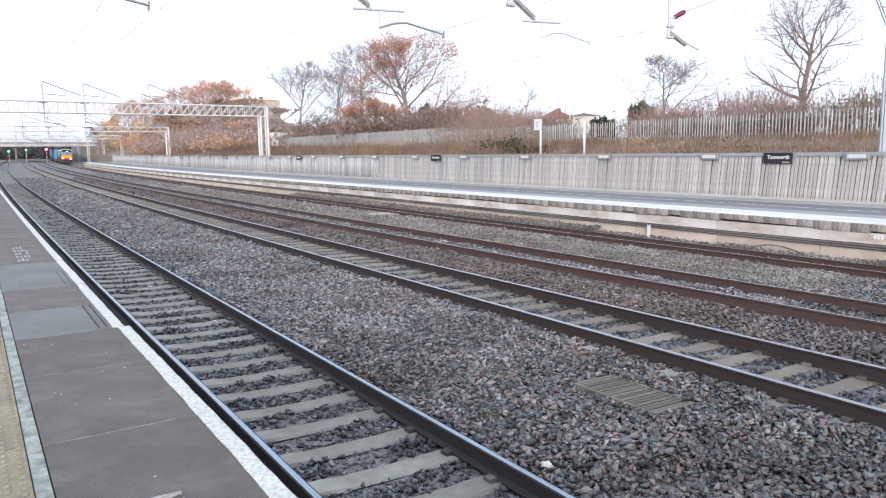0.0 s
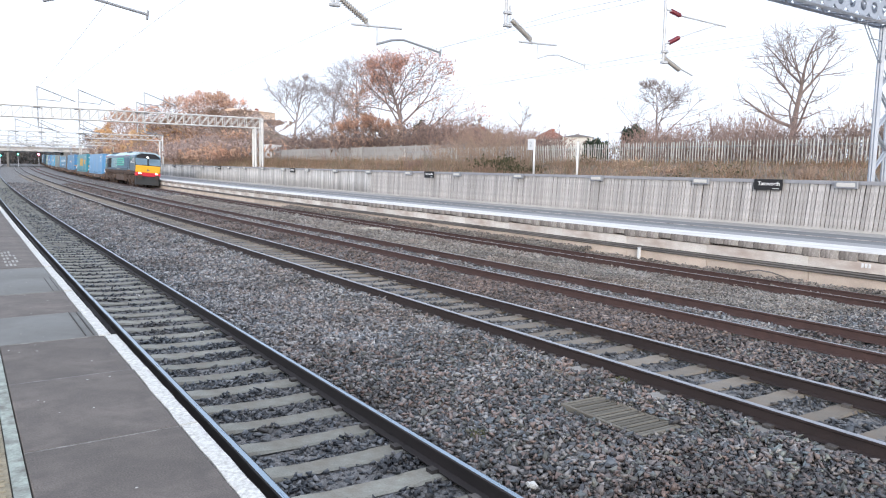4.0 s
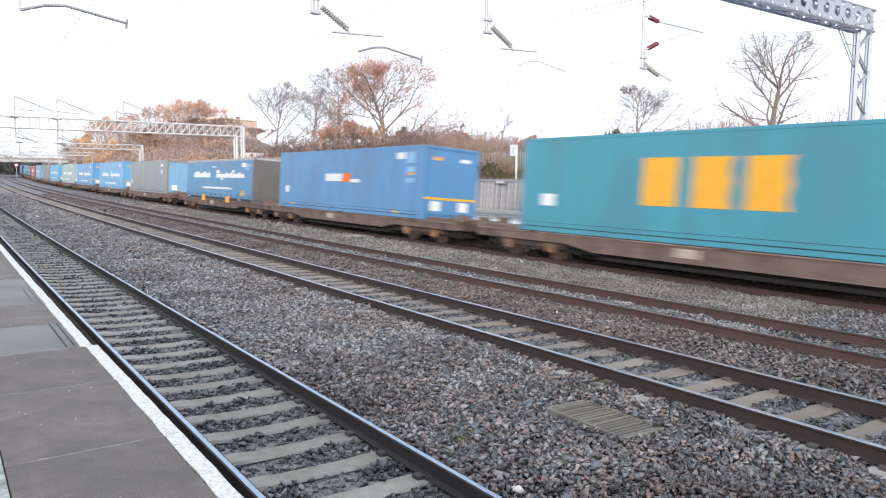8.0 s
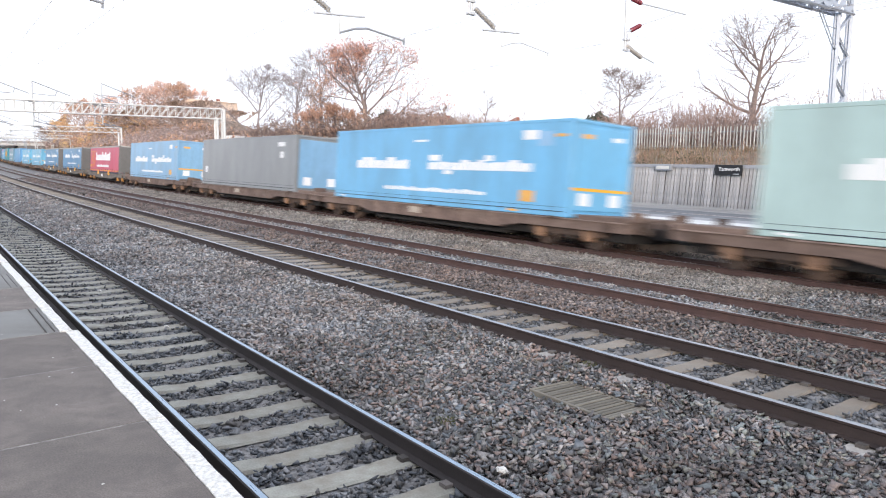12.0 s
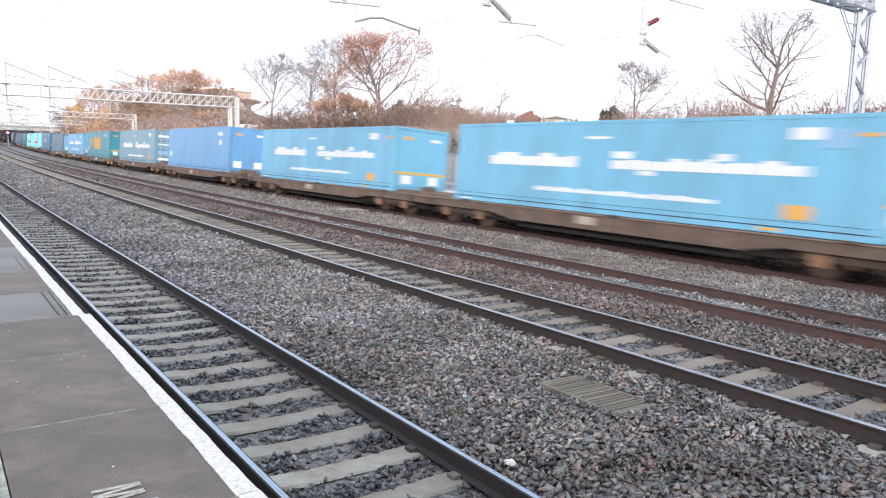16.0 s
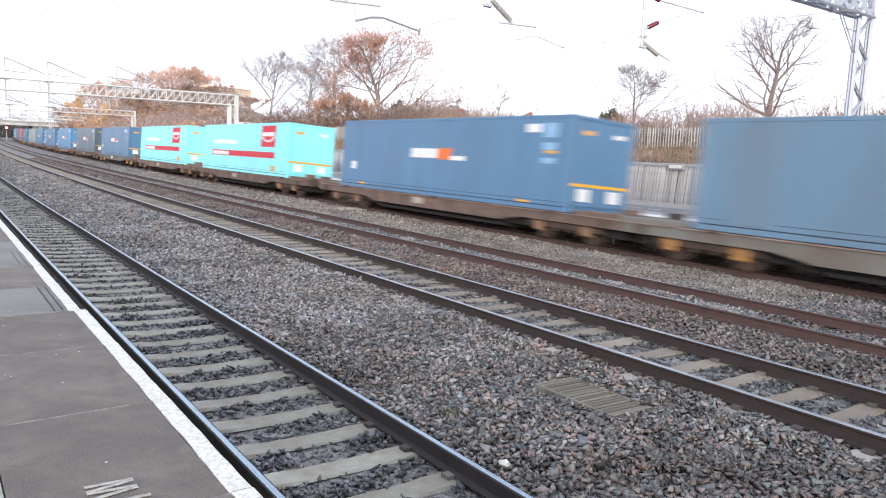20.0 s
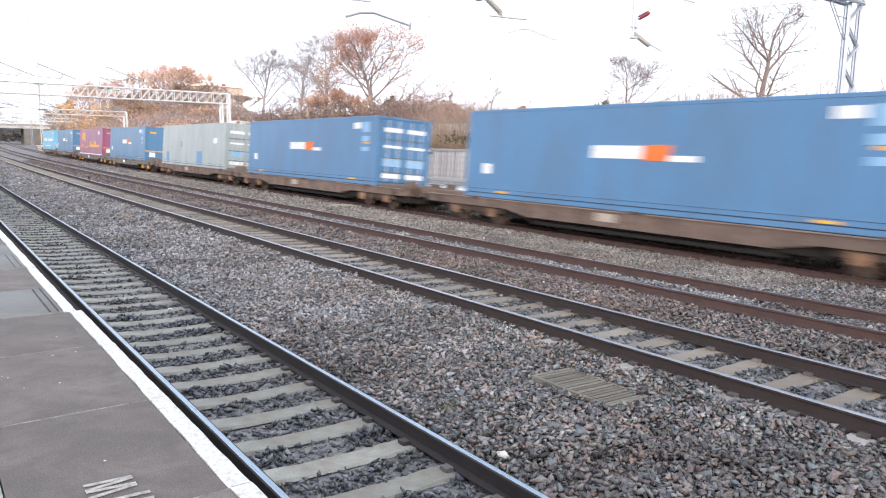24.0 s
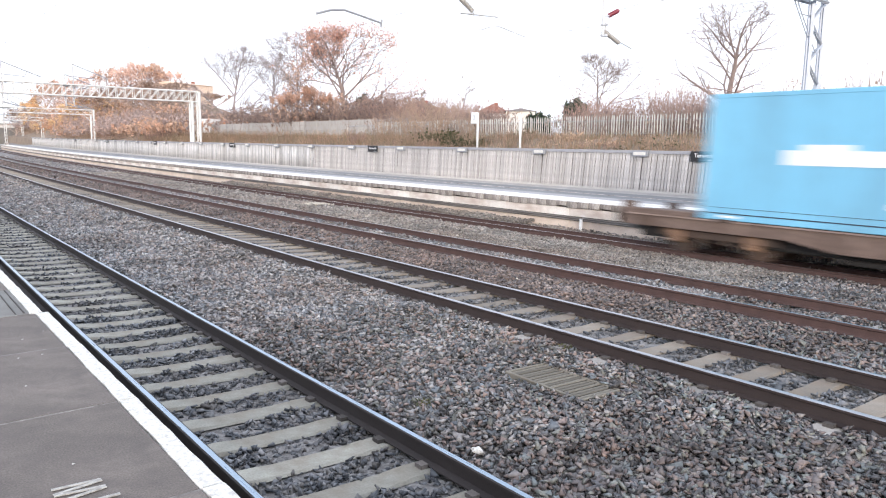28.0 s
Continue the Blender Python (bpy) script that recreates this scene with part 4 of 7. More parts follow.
def build_tree(x, y, top, width, trunk, seed, label, bark="bark", leaf="", leaves=0, size=0.1, levels=3, fork=0.25, patch=None, fan=3, limbs=9):
    """A tree whose crown reaches the height top."""
    g = np.random.default_rng(seed)
    z0 = ground_z(x, y) - 0.3
    height = top - z0
    away = math.hypot(x, y)
    t = thing("tree", label, "tree", pose(x, y, z0))
    A, B, RA, RB, tips, way = grow(g, height, width, trunk, levels, fork, limbs, 0.005 + 0.00010 * away)
    big = RA > trunk * 0.42
    part("trunk", bars_fast("trunk", A[big], B[big], RA[big], RB[big], bark, 8), "", t, smooth=True)
    tagged(part("branch_work", bars_fast("branch_work", A[~big], B[~big], RA[~big], RB[~big], bark, 4), "", t), kind="stuff")
    P, D = np.repeat(tips, fan, 0), np.repeat(way, fan, 0)
    D = D + g.normal(size=D.shape) * 0.55 + np.array([0, 0, 0.25])
    D /= np.linalg.norm(D, axis=1)[:, None]
    L = height * 0.045 * (0.5 + g.random((len(P), 1)))
    tw = 0.003 + 0.00007 * away
    tagged(part("twig_crown", bars_fast("twig_crown", P - D * L * 0.15, P + D * L, np.full(len(P), tw), np.full(len(P), tw * 0.5), bark, 3), "", t), kind="stuff")
    if leaves:
        ends = np.concatenate([P + D * L, P + D * L * 0.5, P])
        if patch is not None:
            keep = np.array([noise.noise((p[0] * 0.4 + seed, p[1] * 0.4, p[2] * 0.4)) > patch for p in ends])
            if keep.any():
                ends = ends[keep]
        pick = ends[g.integers(0, len(ends), leaves)] + g.normal(size=(leaves, 3)) * height * 0.022
        tagged(part("leaves", leaves_mesh("leaves", pick, size, leaf, g), "", t, "autumn leaves still on the twigs"), kind="stuff")
    return t


BARE = "bare leafless tree with a dark forked trunk"
ORANGE = "half-bare tree with scattered orange leaves"
build_tree(38.6, 64.3, 14.9, 13.0, 0.27, 3, ORANGE, "bark", "leaf_orange", 7600, 0.10, 3, 0.2, patch=-0.22, limbs=12)
build_tree(41.0, 80.2, 16.4, 9.0, 0.22, 33, BARE, "bark_far_hazed", fork=0.22)
for x_, y_, t_, w_, k_ in ((33.3, 66.4, 7.3, 4.6, 4), (35.2, 65.5, 7.9, 5.0, 5), (37.0, 64.6, 7.4, 4.6, 6)):
    build_tree(x_, y_, t_, w_, 0.10, k_, "low tree thick with orange-brown beech leaves", "bark", "leaf_beech", 2600, 0.10, 2, 0.15)
build_tree(34.2, 66.6, 10.6, 2.8, 0.09, 7, ORANGE, "bark", "leaf_beech", 900, 0.09, 2, 0.25)
build_tree(41.6, 24.2, 11.9, 7.1, 0.22, 17, BARE, levels=3, fork=0.30, fan=1, limbs=8)
build_tree(54.0, 44.7, 11.2, 9.6, 0.15, 16, BARE, levels=3, fork=0.36, fan=2, limbs=8)
build_tree(42.0, 101.7, 16.6, 11.5, 0.26, 21, BARE, "bark_far_hazed", fork=0.22)
build_tree(49.0, 104.2, 16.0, 9.5, 0.24, 22, BARE, "bark_far_hazed", fork=0.16)
build_tree(51.4, 61.4, 10.2, 2.6, 0.10, 24, "thin bare sapling beyond the fence", "bark", levels=2, fork=0.45, fan=2, limbs=5)
HILL_TREES = ((31, 166, 14.2), (35.5, 163, 15.2), (40, 165, 17.6), (44.5, 162, 18.8), (48.5, 163, 19.0), (52.5, 161, 17.6), (37, 148, 12.5), (43, 147, 14.0), (48, 144, 14.0), (41, 132, 10.5), (46, 133, 11.5), (51, 134, 11.5),
              (46.5, 158, 18.0), (42, 158, 17.0), (33.5, 150, 11.5), (38.5, 139, 11.0), (35.6, 200, 15.8), (37.6, 190, 17.0), (31.6, 226, 10.6), (33.0, 204, 10.8))
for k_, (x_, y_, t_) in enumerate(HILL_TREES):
    build_tree(x_, y_, t_, 8.5, 0.2, 40 + k_, "autumn tree on the hillside, its thin orange-brown foliage paled for haze", "bark_hill_hazed", "leaf_brown" if t_ < 14.1 else ("leaf_hill_hazed", "leaf_peach_hazed")[k_ % 2], 2400, 0.15, 2, 0.15, fan=4)
for x_, y_, t_, k_ in ((36.5, 150, 10.6, 61), (33.0, 152, 10.2, 62), (30.2, 154, 9.4, 63), (32.6, 200, 12.4, 64), (35.2, 228, 13.0, 65)):
    build_tree(x_, y_, t_, 5.5, 0.15, k_, "golden-leaved willow on the hillside", "bark_hill_hazed", "leaf_willow", 4500, 0.15, 2, 0.12)


def build_shrub(x, y, height, width, seed, label, twig, n=500, leaf="", leaves=0, z=None, size=0.06, lean=0.28, foot=0.3):
    """A thicket of upright stems with side twigs."""
    g = np.random.default_rng(seed)
    z0 = (ground_z(x, y) if z is None else z) - 0.15
    t = thing("shrub", label, "shrub", pose(x, y, z0))
    b = np.stack([g.normal(size=n) * width * foot, g.normal(size=n) * width * foot, np.zeros(n)], 1)
    d = np.stack([g.normal(size=n) * lean, g.normal(size=n) * lean, np.ones(n)], 1)
    d /= np.linalg.norm(d, axis=1)[:, None]
    L = height * (0.45 + 0.55 * g.random(n) ** 0.7)
    mid = b + d * L[:, None] * 0.55
    d2 = d + g.normal(size=d.shape) * 0.18
    tip = mid + d2 * L[:, None] * 0.45
    r = 0.010 + 0.012 * g.random(n)
    part("stem_mass", bars_fast("stem_mass", np.concatenate([b, mid]), np.concatenate([mid, tip]), np.concatenate([r, r * 0.7]), np.concatenate([r * 0.7, r * 0.4]), twig, 3), "", t)["kind"] = "stuff"
    k = n * (4 if leaves < 600 else 2)
    i = g.integers(0, n, k)
    u = g.random((k, 1))
    p = mid[i] * (1 - u) + tip[i] * u
    e = d[i] * 0.5 + g.normal(size=(k, 3)) * 0.5
    part("twig_mass", bars_fast("twig_mass", p, p + e * height * 0.16, np.full(k, 0.007), np.full(k, 0.004), twig, 3), "", t)["kind"] = "stuff"
    if leaves:
        i = g.integers(0, k, leaves)
        tagged(part("leaves", leaves_mesh("leaves", p[i] + e[i] * height * 0.16 * g.random((leaves, 1)), size, leaf, g), "", t, "sparse dry leaves"), kind="stuff")
    return t


def place_shrubs():
    g = random.Random(5)
    RED, TAN = "leafless reddish-brown bramble thicket on the bank", "tangled tan shrub with bare upright stems on the bank"
    for s, d, h, w, n in ((31, 26.2, 2.2, 2.0, 40), (34.5, 26.4, 3.5, 2.4, 70), (37.5, 26.8, 2.4, 2.4, 45), (41, 27.2, 2.0, 2.2, 40)):
        p = at(d, s, 0)
        build_shrub(p.x, p.y, h, w, int(s * 10), TAN, "twig_tan", n, "leaf_brown", n, lean=0.36, foot=0.13)
    for s, d, h, w in ((38, 33.4, 1.7, 3.2), (40.5, 33.6, 1.9, 3.2), (43, 34.5, 2.5, 3.4), (46, 33.8, 2.6, 3.2), (49.5, 35, 3.8, 3.6), (53, 36, 4.2, 3.8), (57, 37, 4.4, 3.8), (61, 38, 4.4, 4), (65, 40, 4.4, 4), (70, 41, 4.0, 4), (76, 42, 3.6, 4), (34, 41, 3.2, 3.5), (47, 41, 3.0, 4), (55, 46, 3.6, 4.5), (64, 52, 4.4, 5), (51, 40, 3.4, 4), (59, 43, 4.0, 4), (83, 42, 2.4, 3.0)):
        p = at(d, s, 0)
        build_shrub(p.x, p.y, h, w, int(s * 10) + 1, RED, "twig_red", 230, "leaf_russet", 800, size=0.075, lean=0.34)
    for k in range(30):
        s, d = g.uniform(150, 250), 26 + 26 * g.random()
        p = at(d, s, 0)
        build_shrub(p.x, p.y, g.uniform(3, 5), g.uniform(6, 8), 700 + k, "brown winter scrub covering the hillside", "twig_tan", 120, ("leaf_scrub", "leaf_hill_hazed")[k % 2], 900, size=0.3)
    for k in range(70):
        s, d = g.uniform(86, 150), 25.5 + 22 * g.random() ** 1.4
        p = at(d, s, 0)
        build_shrub(p.x, p.y, g.uniform(1.8, 3.4), g.uniform(4, 6), 900 + k, "brown winter scrub covering the hillside", ("twig_tan", "twig_red")[k % 2], 90, ("leaf_scrub", "leaf_hill_hazed", "leaf_scrub")[k % 3], 900, size=0.2)
    for s, d, h, w in ((27.5, 35, 2.4, 3.2), (24.5, 35, 3.0, 3), (29.8, 34, 2.0, 2.6), (21.5, 33.5, 2.6, 2.6), (32, 38, 2.4, 3.2), (26, 38, 3.2, 3.2), (23, 37, 3.4, 3)):
        p = at(d, s, 0)
        build_shrub(p.x, p.y, h, w, int(s * 10) + 2, RED, "twig_red", 110, "leaf_russet", 260, size=0.06, lean=0.36)
    for s, d, h, w in ((18.5, 35, 3.0, 2.4), (16, 34, 3.2, 2.2), (14.3, 33.6, 3.0, 2.2), (12.5, 33, 3.2, 2.4), (19.5, 32, 2.0, 2), (11, 32.6, 3.0, 2.2), (22.5, 31.8, 2.0, 2), (8, 33, 2.8, 2.4), (9.6, 34, 3.2, 2.4), (5, 33, 2.6, 2.4)):
        p = at(d, s, 0)
        build_shrub(p.x, p.y, h, w, int(s * 10) + 3, "tall bare twigs behind the palisade fence", "twig_red", 48, "leaf_brown", 60, lean=0.3)
    for k in range(17):   # low hedge behind the palisade
        s = 1 + 2.9 * k
        if k not in (10, 11):
            p = at(31.6 + 0.5 * g.random(), s, 0)
            build_shrub(p.x, p.y, g.uniform(1.3, 1.6) if k in (7, 8, 9) else g.uniform(1.7, 2.3), 3.6, 1100 + k, "low dark bramble hedge behind the palisade fence", "twig_dusk", 220, ("leaf_dusk", "leaf_brown")[k % 2], 1300, size=0.07)
    for k in range(13):   # dark hedge behind the panel fence
        s = 52 + 4.6 * k
        p = at(34.5 + g.uniform(0, 3), s, 0)
        build_shrub(p.x, p.y, g.uniform(3.2, 4.0), 6.0, 1200 + k, "dark leafless hedge behind the panel fence", "twig_dusk", 240, ("leaf_dusk", "leaf_dusk", "leaf_brown")[k % 3], 1500, size=0.15)
    for k in range(16):   # tufts on the bank
        s, d = g.uniform(9, 62), g.uniform(24.6, 28.5)
        p = at(d, s, 0)
        build_shrub(p.x, p.y, g.uniform(0.4, 0.85), g.uniform(0.8, 1.8), 1300 + k, "low tuft of dead weeds on the bank", ("twig_tan", "twig_red")[k % 2], 60, ("leaf_brown", "leaf_tan", "leaf_green")[k % 3], 150, size=0.06)
    for s, d, h, w in ((32.6, 26.0, 1.0, 2.4), (30.6, 25.6, 0.6, 2.0)):
        p = at(d, s, 0)
        build_shrub(p.x, p.y, h, w, int(s * 10) + 4, "low green and brown bramble clump on the bank", "twig_tan", 200, "leaf_green", 2200, size=0.07)


place_shrubs()


def build_conifer(x, y, height, width, seed):
    g = np.random.default_rng(seed)
    t = thing("tree", "dark rounded evergreen tree beyond the fence", "tree", pose(x, y, ground_z(x, y) - 0.3))
    part("trunk", bars([((0, 0, 0), (0, 0, height * 0.7), 0.14, 0.05)], sides=8), "bark", t)
    n = 5000
    u = g.normal(size=(n, 3))
    u /= np.linalg.norm(u, axis=1)[:, None]
    lump = 1 + 0.22 * np.sin(u[:, :1] * 7 + 1) * np.cos(u[:, 1:2] * 6) + 0.1 * g.normal(size=(n, 1))
    p = u * lump * np.array([width / 2, width / 2, height * 0.46]) * (0.75 + 0.25 * g.random((n, 1))) + np.array([0, 0, height * 0.56])
    tagged(part("crown", leaves_mesh("crown", p, 0.2, "leaf_dark", g), "", t), kind="stuff")


build_conifer(67.7, 59.3, 4.7, 3.2, 1)
build_conifer(72, 58, 3.4, 3.4, 2)
build_conifer(64, 62, 3.0, 3.0, 3)
build_conifer(70.5, 61.5, 3.2, 3.0, 4)
build_conifer(39.9, 63.4, 4.0, 1.8, 5)


def build_grass():
    g = np.random.default_rng(12)
    n = 22000
    d, s = 24.15 + 5.6 * g.random(n), 2 + 95 * g.random(n) ** 1.4
    z = np.interp(d, [q[0] for q in GROUND], [q[1] for q in GROUND])
    p = at_many(d, s, z - 0.05)
    e = np.stack([g.normal(size=n) * 0.35, g.normal(size=n) * 0.35, np.ones(n)], 1)
    h = (0.16 + 0.5 * g.random((n, 1)) ** 2) * (0.6 + s[:, None] / 90)
    me = bars_fast("grass", p, p + e * h, np.full(n, 0.014), np.full(n, 0.004), "grass_dry", 3)
    tagged(new("dry_grass", me), "rough brown dead grass and weeds on the bank", "grass", kind="stuff")


build_grass()


# ---- beyond the bank ----
def build_house(x, y, w, dpt, h, roof_h, turn, label, wall, roof, sink=0.5):
    z = ground_z(x, y) - sink
    t = thing("house", label, "house", pose(x, y, z, 0, 0, turn))
    part("wall", boxes([(-w / 2, -dpt / 2, 0, w / 2, dpt / 2, h)]), wall, t)
    bm = bmesh.new()
    v = [bm.verts.new(p) for p in ((-w / 2 - 0.3, -dpt / 2 - 0.3, h), (w / 2 + 0.3, -dpt / 2 - 0.3, h), (w / 2 + 0.3, dpt / 2 + 0.3, h), (-w / 2 - 0.3, dpt / 2 + 0.3, h), (-w / 2, 0, h + roof_h), (w / 2, 0, h + roof_h))]
    for f in ((0, 1, 5, 4), (2, 3, 4, 5), (1, 2, 5), (3, 0, 4), (3, 2, 1, 0)):
        bm.faces.new([v[i] for i in f])
    rf = part("roof", bm, roof, t)
    part("chimney", boxes([(w * 0.25, -0.3, h + roof_h * 0.5, w * 0.25 + 0.6, 0.3, h + roof_h + 0.4)]), "brick", rf)
    for i in range(3):
        for k in range(2):
            xx = -w / 2 + w * (i + 0.5) / 3
            win = part("window", boxes([(xx - 0.5, -dpt / 2 - 0.05, 0.9 + 2.5 * k, xx + 0.5, -dpt / 2 + 0.05, 2.1 + 2.5 * k)]), "glass_dark", t)
            part("frame", boxes([(xx - 0.58, -dpt / 2 - 0.07, 0.82 + 2.5 * k, xx + 0.58, -dpt / 2 - 0.052, 0.9 + 2.5 * k), (xx - 0.58, -dpt / 2 - 0.07, 2.1 + 2.5 * k, xx + 0.58, -dpt / 2 - 0.052, 2.18 + 2.5 * k)]), "white_plain", win)


M["brick"] = material("brick", (0.30, 0.12, 0.085), 0.9, vary=0.2, scale=3, fine=30)
M["render_white"] = material("render_white", (0.68, 0.66, 0.62), 0.85, vary=0.1, scale=1)
M["render_peach"] = material("render_peach", (0.74, 0.58, 0.46), 0.85, vary=0.1, scale=1)
M["tile_red"] = material("tile_red", (0.25, 0.125, 0.105), 0.85, vary=0.2, scale=2)
M["tile_grey"] = material("tile_grey", (0.16, 0.15, 0.15), 0.8, vary=0.2, scale=2)
M["glass_dark"] = material("glass_dark", (0.05, 0.055, 0.06), 0.1, vary=0.1, bump=0)
build_house(88.5, 96.5, 6.5, 6, 5.7, 1.7, 42, "brick house with a red tiled roof", "render_white", "tile_red", 1.2)
build_house(91.0, 92.6, 10.0, 5, 5.3, 0.5, 46, "long low white building behind the fence", "render_white", "tile_grey")
build_house(79.5, 106, 8, 6, 6.6, 1.4, 38, "brick house with a red tiled roof", "brick", "tile_red", 1.5)
build_house(54, 158, 9, 8, 6.4, 0.6, 20, "pale flat-roofed building beyond the wooded bank", "render_peach", "render_peach", 2.0)


def build_van(x, y, turn, z):
    v = thing("van", "white parked van beyond the panel fence", "van", pose(x, y, z, 0, 0, turn), "parked vans")
    bm = bmesh.new()
    pr = [(-2.4, 0.35), (2.3, 0.35), (2.45, 0.9), (1.7, 1.15), (1.1, 1.95), (-2.4, 2.05)]
    a, b = [bm.verts.new((p, -0.9, q)) for p, q in pr], [bm.verts.new((p, 0.9, q)) for p, q in pr]
    for k in range(6):
        bm.faces.new((a[k], a[(k + 1) % 6], b[(k + 1) % 6], b[k]))
    bm.faces.new(a[::-1]), bm.faces.new(b)
    bmesh.ops.bevel(bm, geom=bm.edges[:], offset=0.08, segments=2, affect="EDGES")
    part("body", bm, "white_plain", v)
    part("side_window", boxes([(0.55, -0.92, 1.2, 1.25, -0.905, 1.75)]), "glass_dark", v)
    for xx in (-1.5, 1.5):
        w = part("wheel", bars([((xx, -0.92, 0.33), (xx, -0.7, 0.33), 0.33)], sides=14), "black", v)
        part("rim", bars([((xx, -0.93, 0.33), (xx, -0.915, 0.33), 0.19)], sides=12), "galv", w)


for x_, y_, a_ in ((34.6, 88.5, 20), (38.2, 87.2, 15), (43.5, 85.5, 25)):
    build_van(x_, y_, a_, ground_z(x_, y_))


def build_bridge():
    b = thing("road_bridge", "flat white girder road bridge across the line", "bridge", on_line(0, 250, -rise(250) * 0 - 1.6), kind="structure")
    # deck made deep so that the opening below falls dark
    g = part("girder", boxes([(-30, -4, 6.0, 60, 16, 6.75)], 0.03), "bridge_paint", b, "white painted girder")
    part("parapet", boxes([(-30, -4.15, 6.75, 60, -3.9, 7.3)], 0.02), "panel", b)
    part("stiffener", boxes([(-29.5 + 1.5 * k, -4.08, 6.05, -29.4 + 1.5 * k, -4.0, 6.7) for k in range(60)]), "bridge_paint", g)
    for d0, d1 in ((-30, -6), (19.5, 60)):
        part("abutment", boxes([(d0, -4.5, -2, d1, 16, 6.0)]), "abutment", b, "dark brick abutment")
    part("pier", boxes([(4.7, -3.6, -2, 5.3, 3.6, 6.0)], 0.05), "abutment", b)


M["bridge_paint"] = material("bridge_paint", (0.62, 0.60, 0.58), 0.6, vary=0.12, scale=1)
M["abutment"] = material("abutment", (0.20, 0.19, 0.18), 0.9, vary=0.3, scale=0.8)
build_bridge()


def build_dark_backdrop():
    """Added dark leaf mass beyond the bridge, standing in for the darkness under it."""
    g = np.random.default_rng(91)
    n = 9000
    d, s = -40 + 110 * g.random(n), 305 + 40 * g.random(n)
    z = -0.5 + 7.0 * g.random(n) ** 0.8 * (0.75 + 0.25 * np.sin(d * 0.4) * np.cos(d * 0.17 + 1))
    tagged(new("far_wood", leaves_mesh("far_wood", at_many(d, s, z), 0.9, "leaf_far", g)), "added dark leaf mass that keeps the bridge opening dark", "woods", kind="stuff")


M["leaf_far"] = leaf_material("leaf_far", (0.16, 0.15, 0.14), (0.12, 0.12, 0.115), (0.20, 0.18, 0.165))
build_dark_backdrop()
M["lamp_red"] = material("lamp_red", (1.0, 0.04, 0.06), 0.4, vary=0.02, emit=40)
M["lamp_green"] = material("lamp_green", (0.05, 1.0, 0.45), 0.4, vary=0.02, emit=25)
M["lamp_white"] = material("lamp_white", (1.0, 0.96, 0.88), 0.4, vary=0.02, emit=16)


def build_signal(d, s, z, lit, label):
    t = thing("signal", label, "signal", on_line(d, s, 0), "line signals")
    part("post", bars([((0, 0.2, -0.5), (0, 0.2, z - 0.3), 0.07)], sides=8), "galv", t)
    part("head", boxes([(-0.36, 0, z - 0.6, 0.36, 0.25, z + 0.7)], 0.04), "black", t)
    part("hood", bars([((0, -0.14, z + 0.38), (0, 0.02, z + 0.38), 0.12)], sides=12), "black", t)
    # red lens made oversize to stand in for the lamp's bloom
    part("lens", bars([((0, -0.05, z), (0, 0.0, z), 0.30 if lit == "lamp_red" else 0.2)], sides=14), lit, t, "lit signal lamp")


build_signal(7.6, 240, 3.55, "lamp_green", "colour-light signal showing green under the bridge")
build_signal(3.3, 240, 3.1, "lamp_green", "colour-light signal showing green under the bridge")
build_signal(12.75, 240, 3.6, "lamp_red", "colour-light signal showing red beside the line")


# ---- line-side details ----
def build_grate():
    g = thing("drain_grate", "slatted concrete drain cover sunk in the ballast", "drain cover", on_line(5.555, 4.93, -0.105, 0, 1, -1.5))
    part("frame", boxes([(-0.30, -0.56, -0.15, -0.265, 0.56, 0.012), (0.265, -0.56, -0.15, 0.30, 0.56, 0.012), (-0.265, -0.56, -0.15, 0.265, -0.52, 0.012), (-0.265, 0.52, -0.15, 0.265, 0.56, 0.012)], 0.006), "grate_edge", g)
    part("bed", boxes([(-0.265, -0.52, -0.1, 0.265, 0.52, -0.04)]), "grate_dark", g)
    data = mesh("slat", boxes([(-0.262, -0.022, -0.04, 0.262, 0.022, 0.006)], 0.008), "grate")
    for k in range(16):
        part("slat", data, "", g, m=pose(0, -0.485 + k * 0.0647, 0.003 * math.sin(k * 2.3)))


M["grate"] = material("grate", (0.15, 0.138, 0.115), 0.9, vary=0.3, scale=6, rand=0.3, dirt=(0.085, 0.072, 0.06), dirt_amount=0.6, dirt_scale=4)
M["grate_edge"] = material("grate_edge", (0.19, 0.176, 0.148), 0.9, vary=0.3, scale=6, dirt=(0.09, 0.075, 0.062), dirt_amount=0.6, dirt_scale=3)
M["grate_dark"] = material("grate_dark", (0.06, 0.055, 0.05), 0.9)
build_grate()


def build_hatches():
    for d, s in ((14.35, 27.0), (14.45, 60.8), (14.85, 99.0)):
        h = thing("cable_hatch", "pale concrete cable hatch lying in the ballast", "hatch", on_line(d, s, ground_level(d) + 0.02), "hatches beside the line")
        for a in (-0.5, 0.01):
            part("slab", boxes([(-0.55, a, -0.1, 0.55, a + 0.49, 0.06)], 0.02), "hatch", h)
        for a in (-0.58, 0.52):
            part("rim", boxes([(-0.62, a, -0.12, 0.62, a + 0.06, 0.03)], 0.01), "hatch", h)


M["hatch"] = material("hatch", (0.46, 0.42, 0.34), 0.85, vary=0.2, scale=4, dirt=(0.25, 0.2, 0.16), dirt_amount=0.5, dirt_scale=3)
build_hatches()


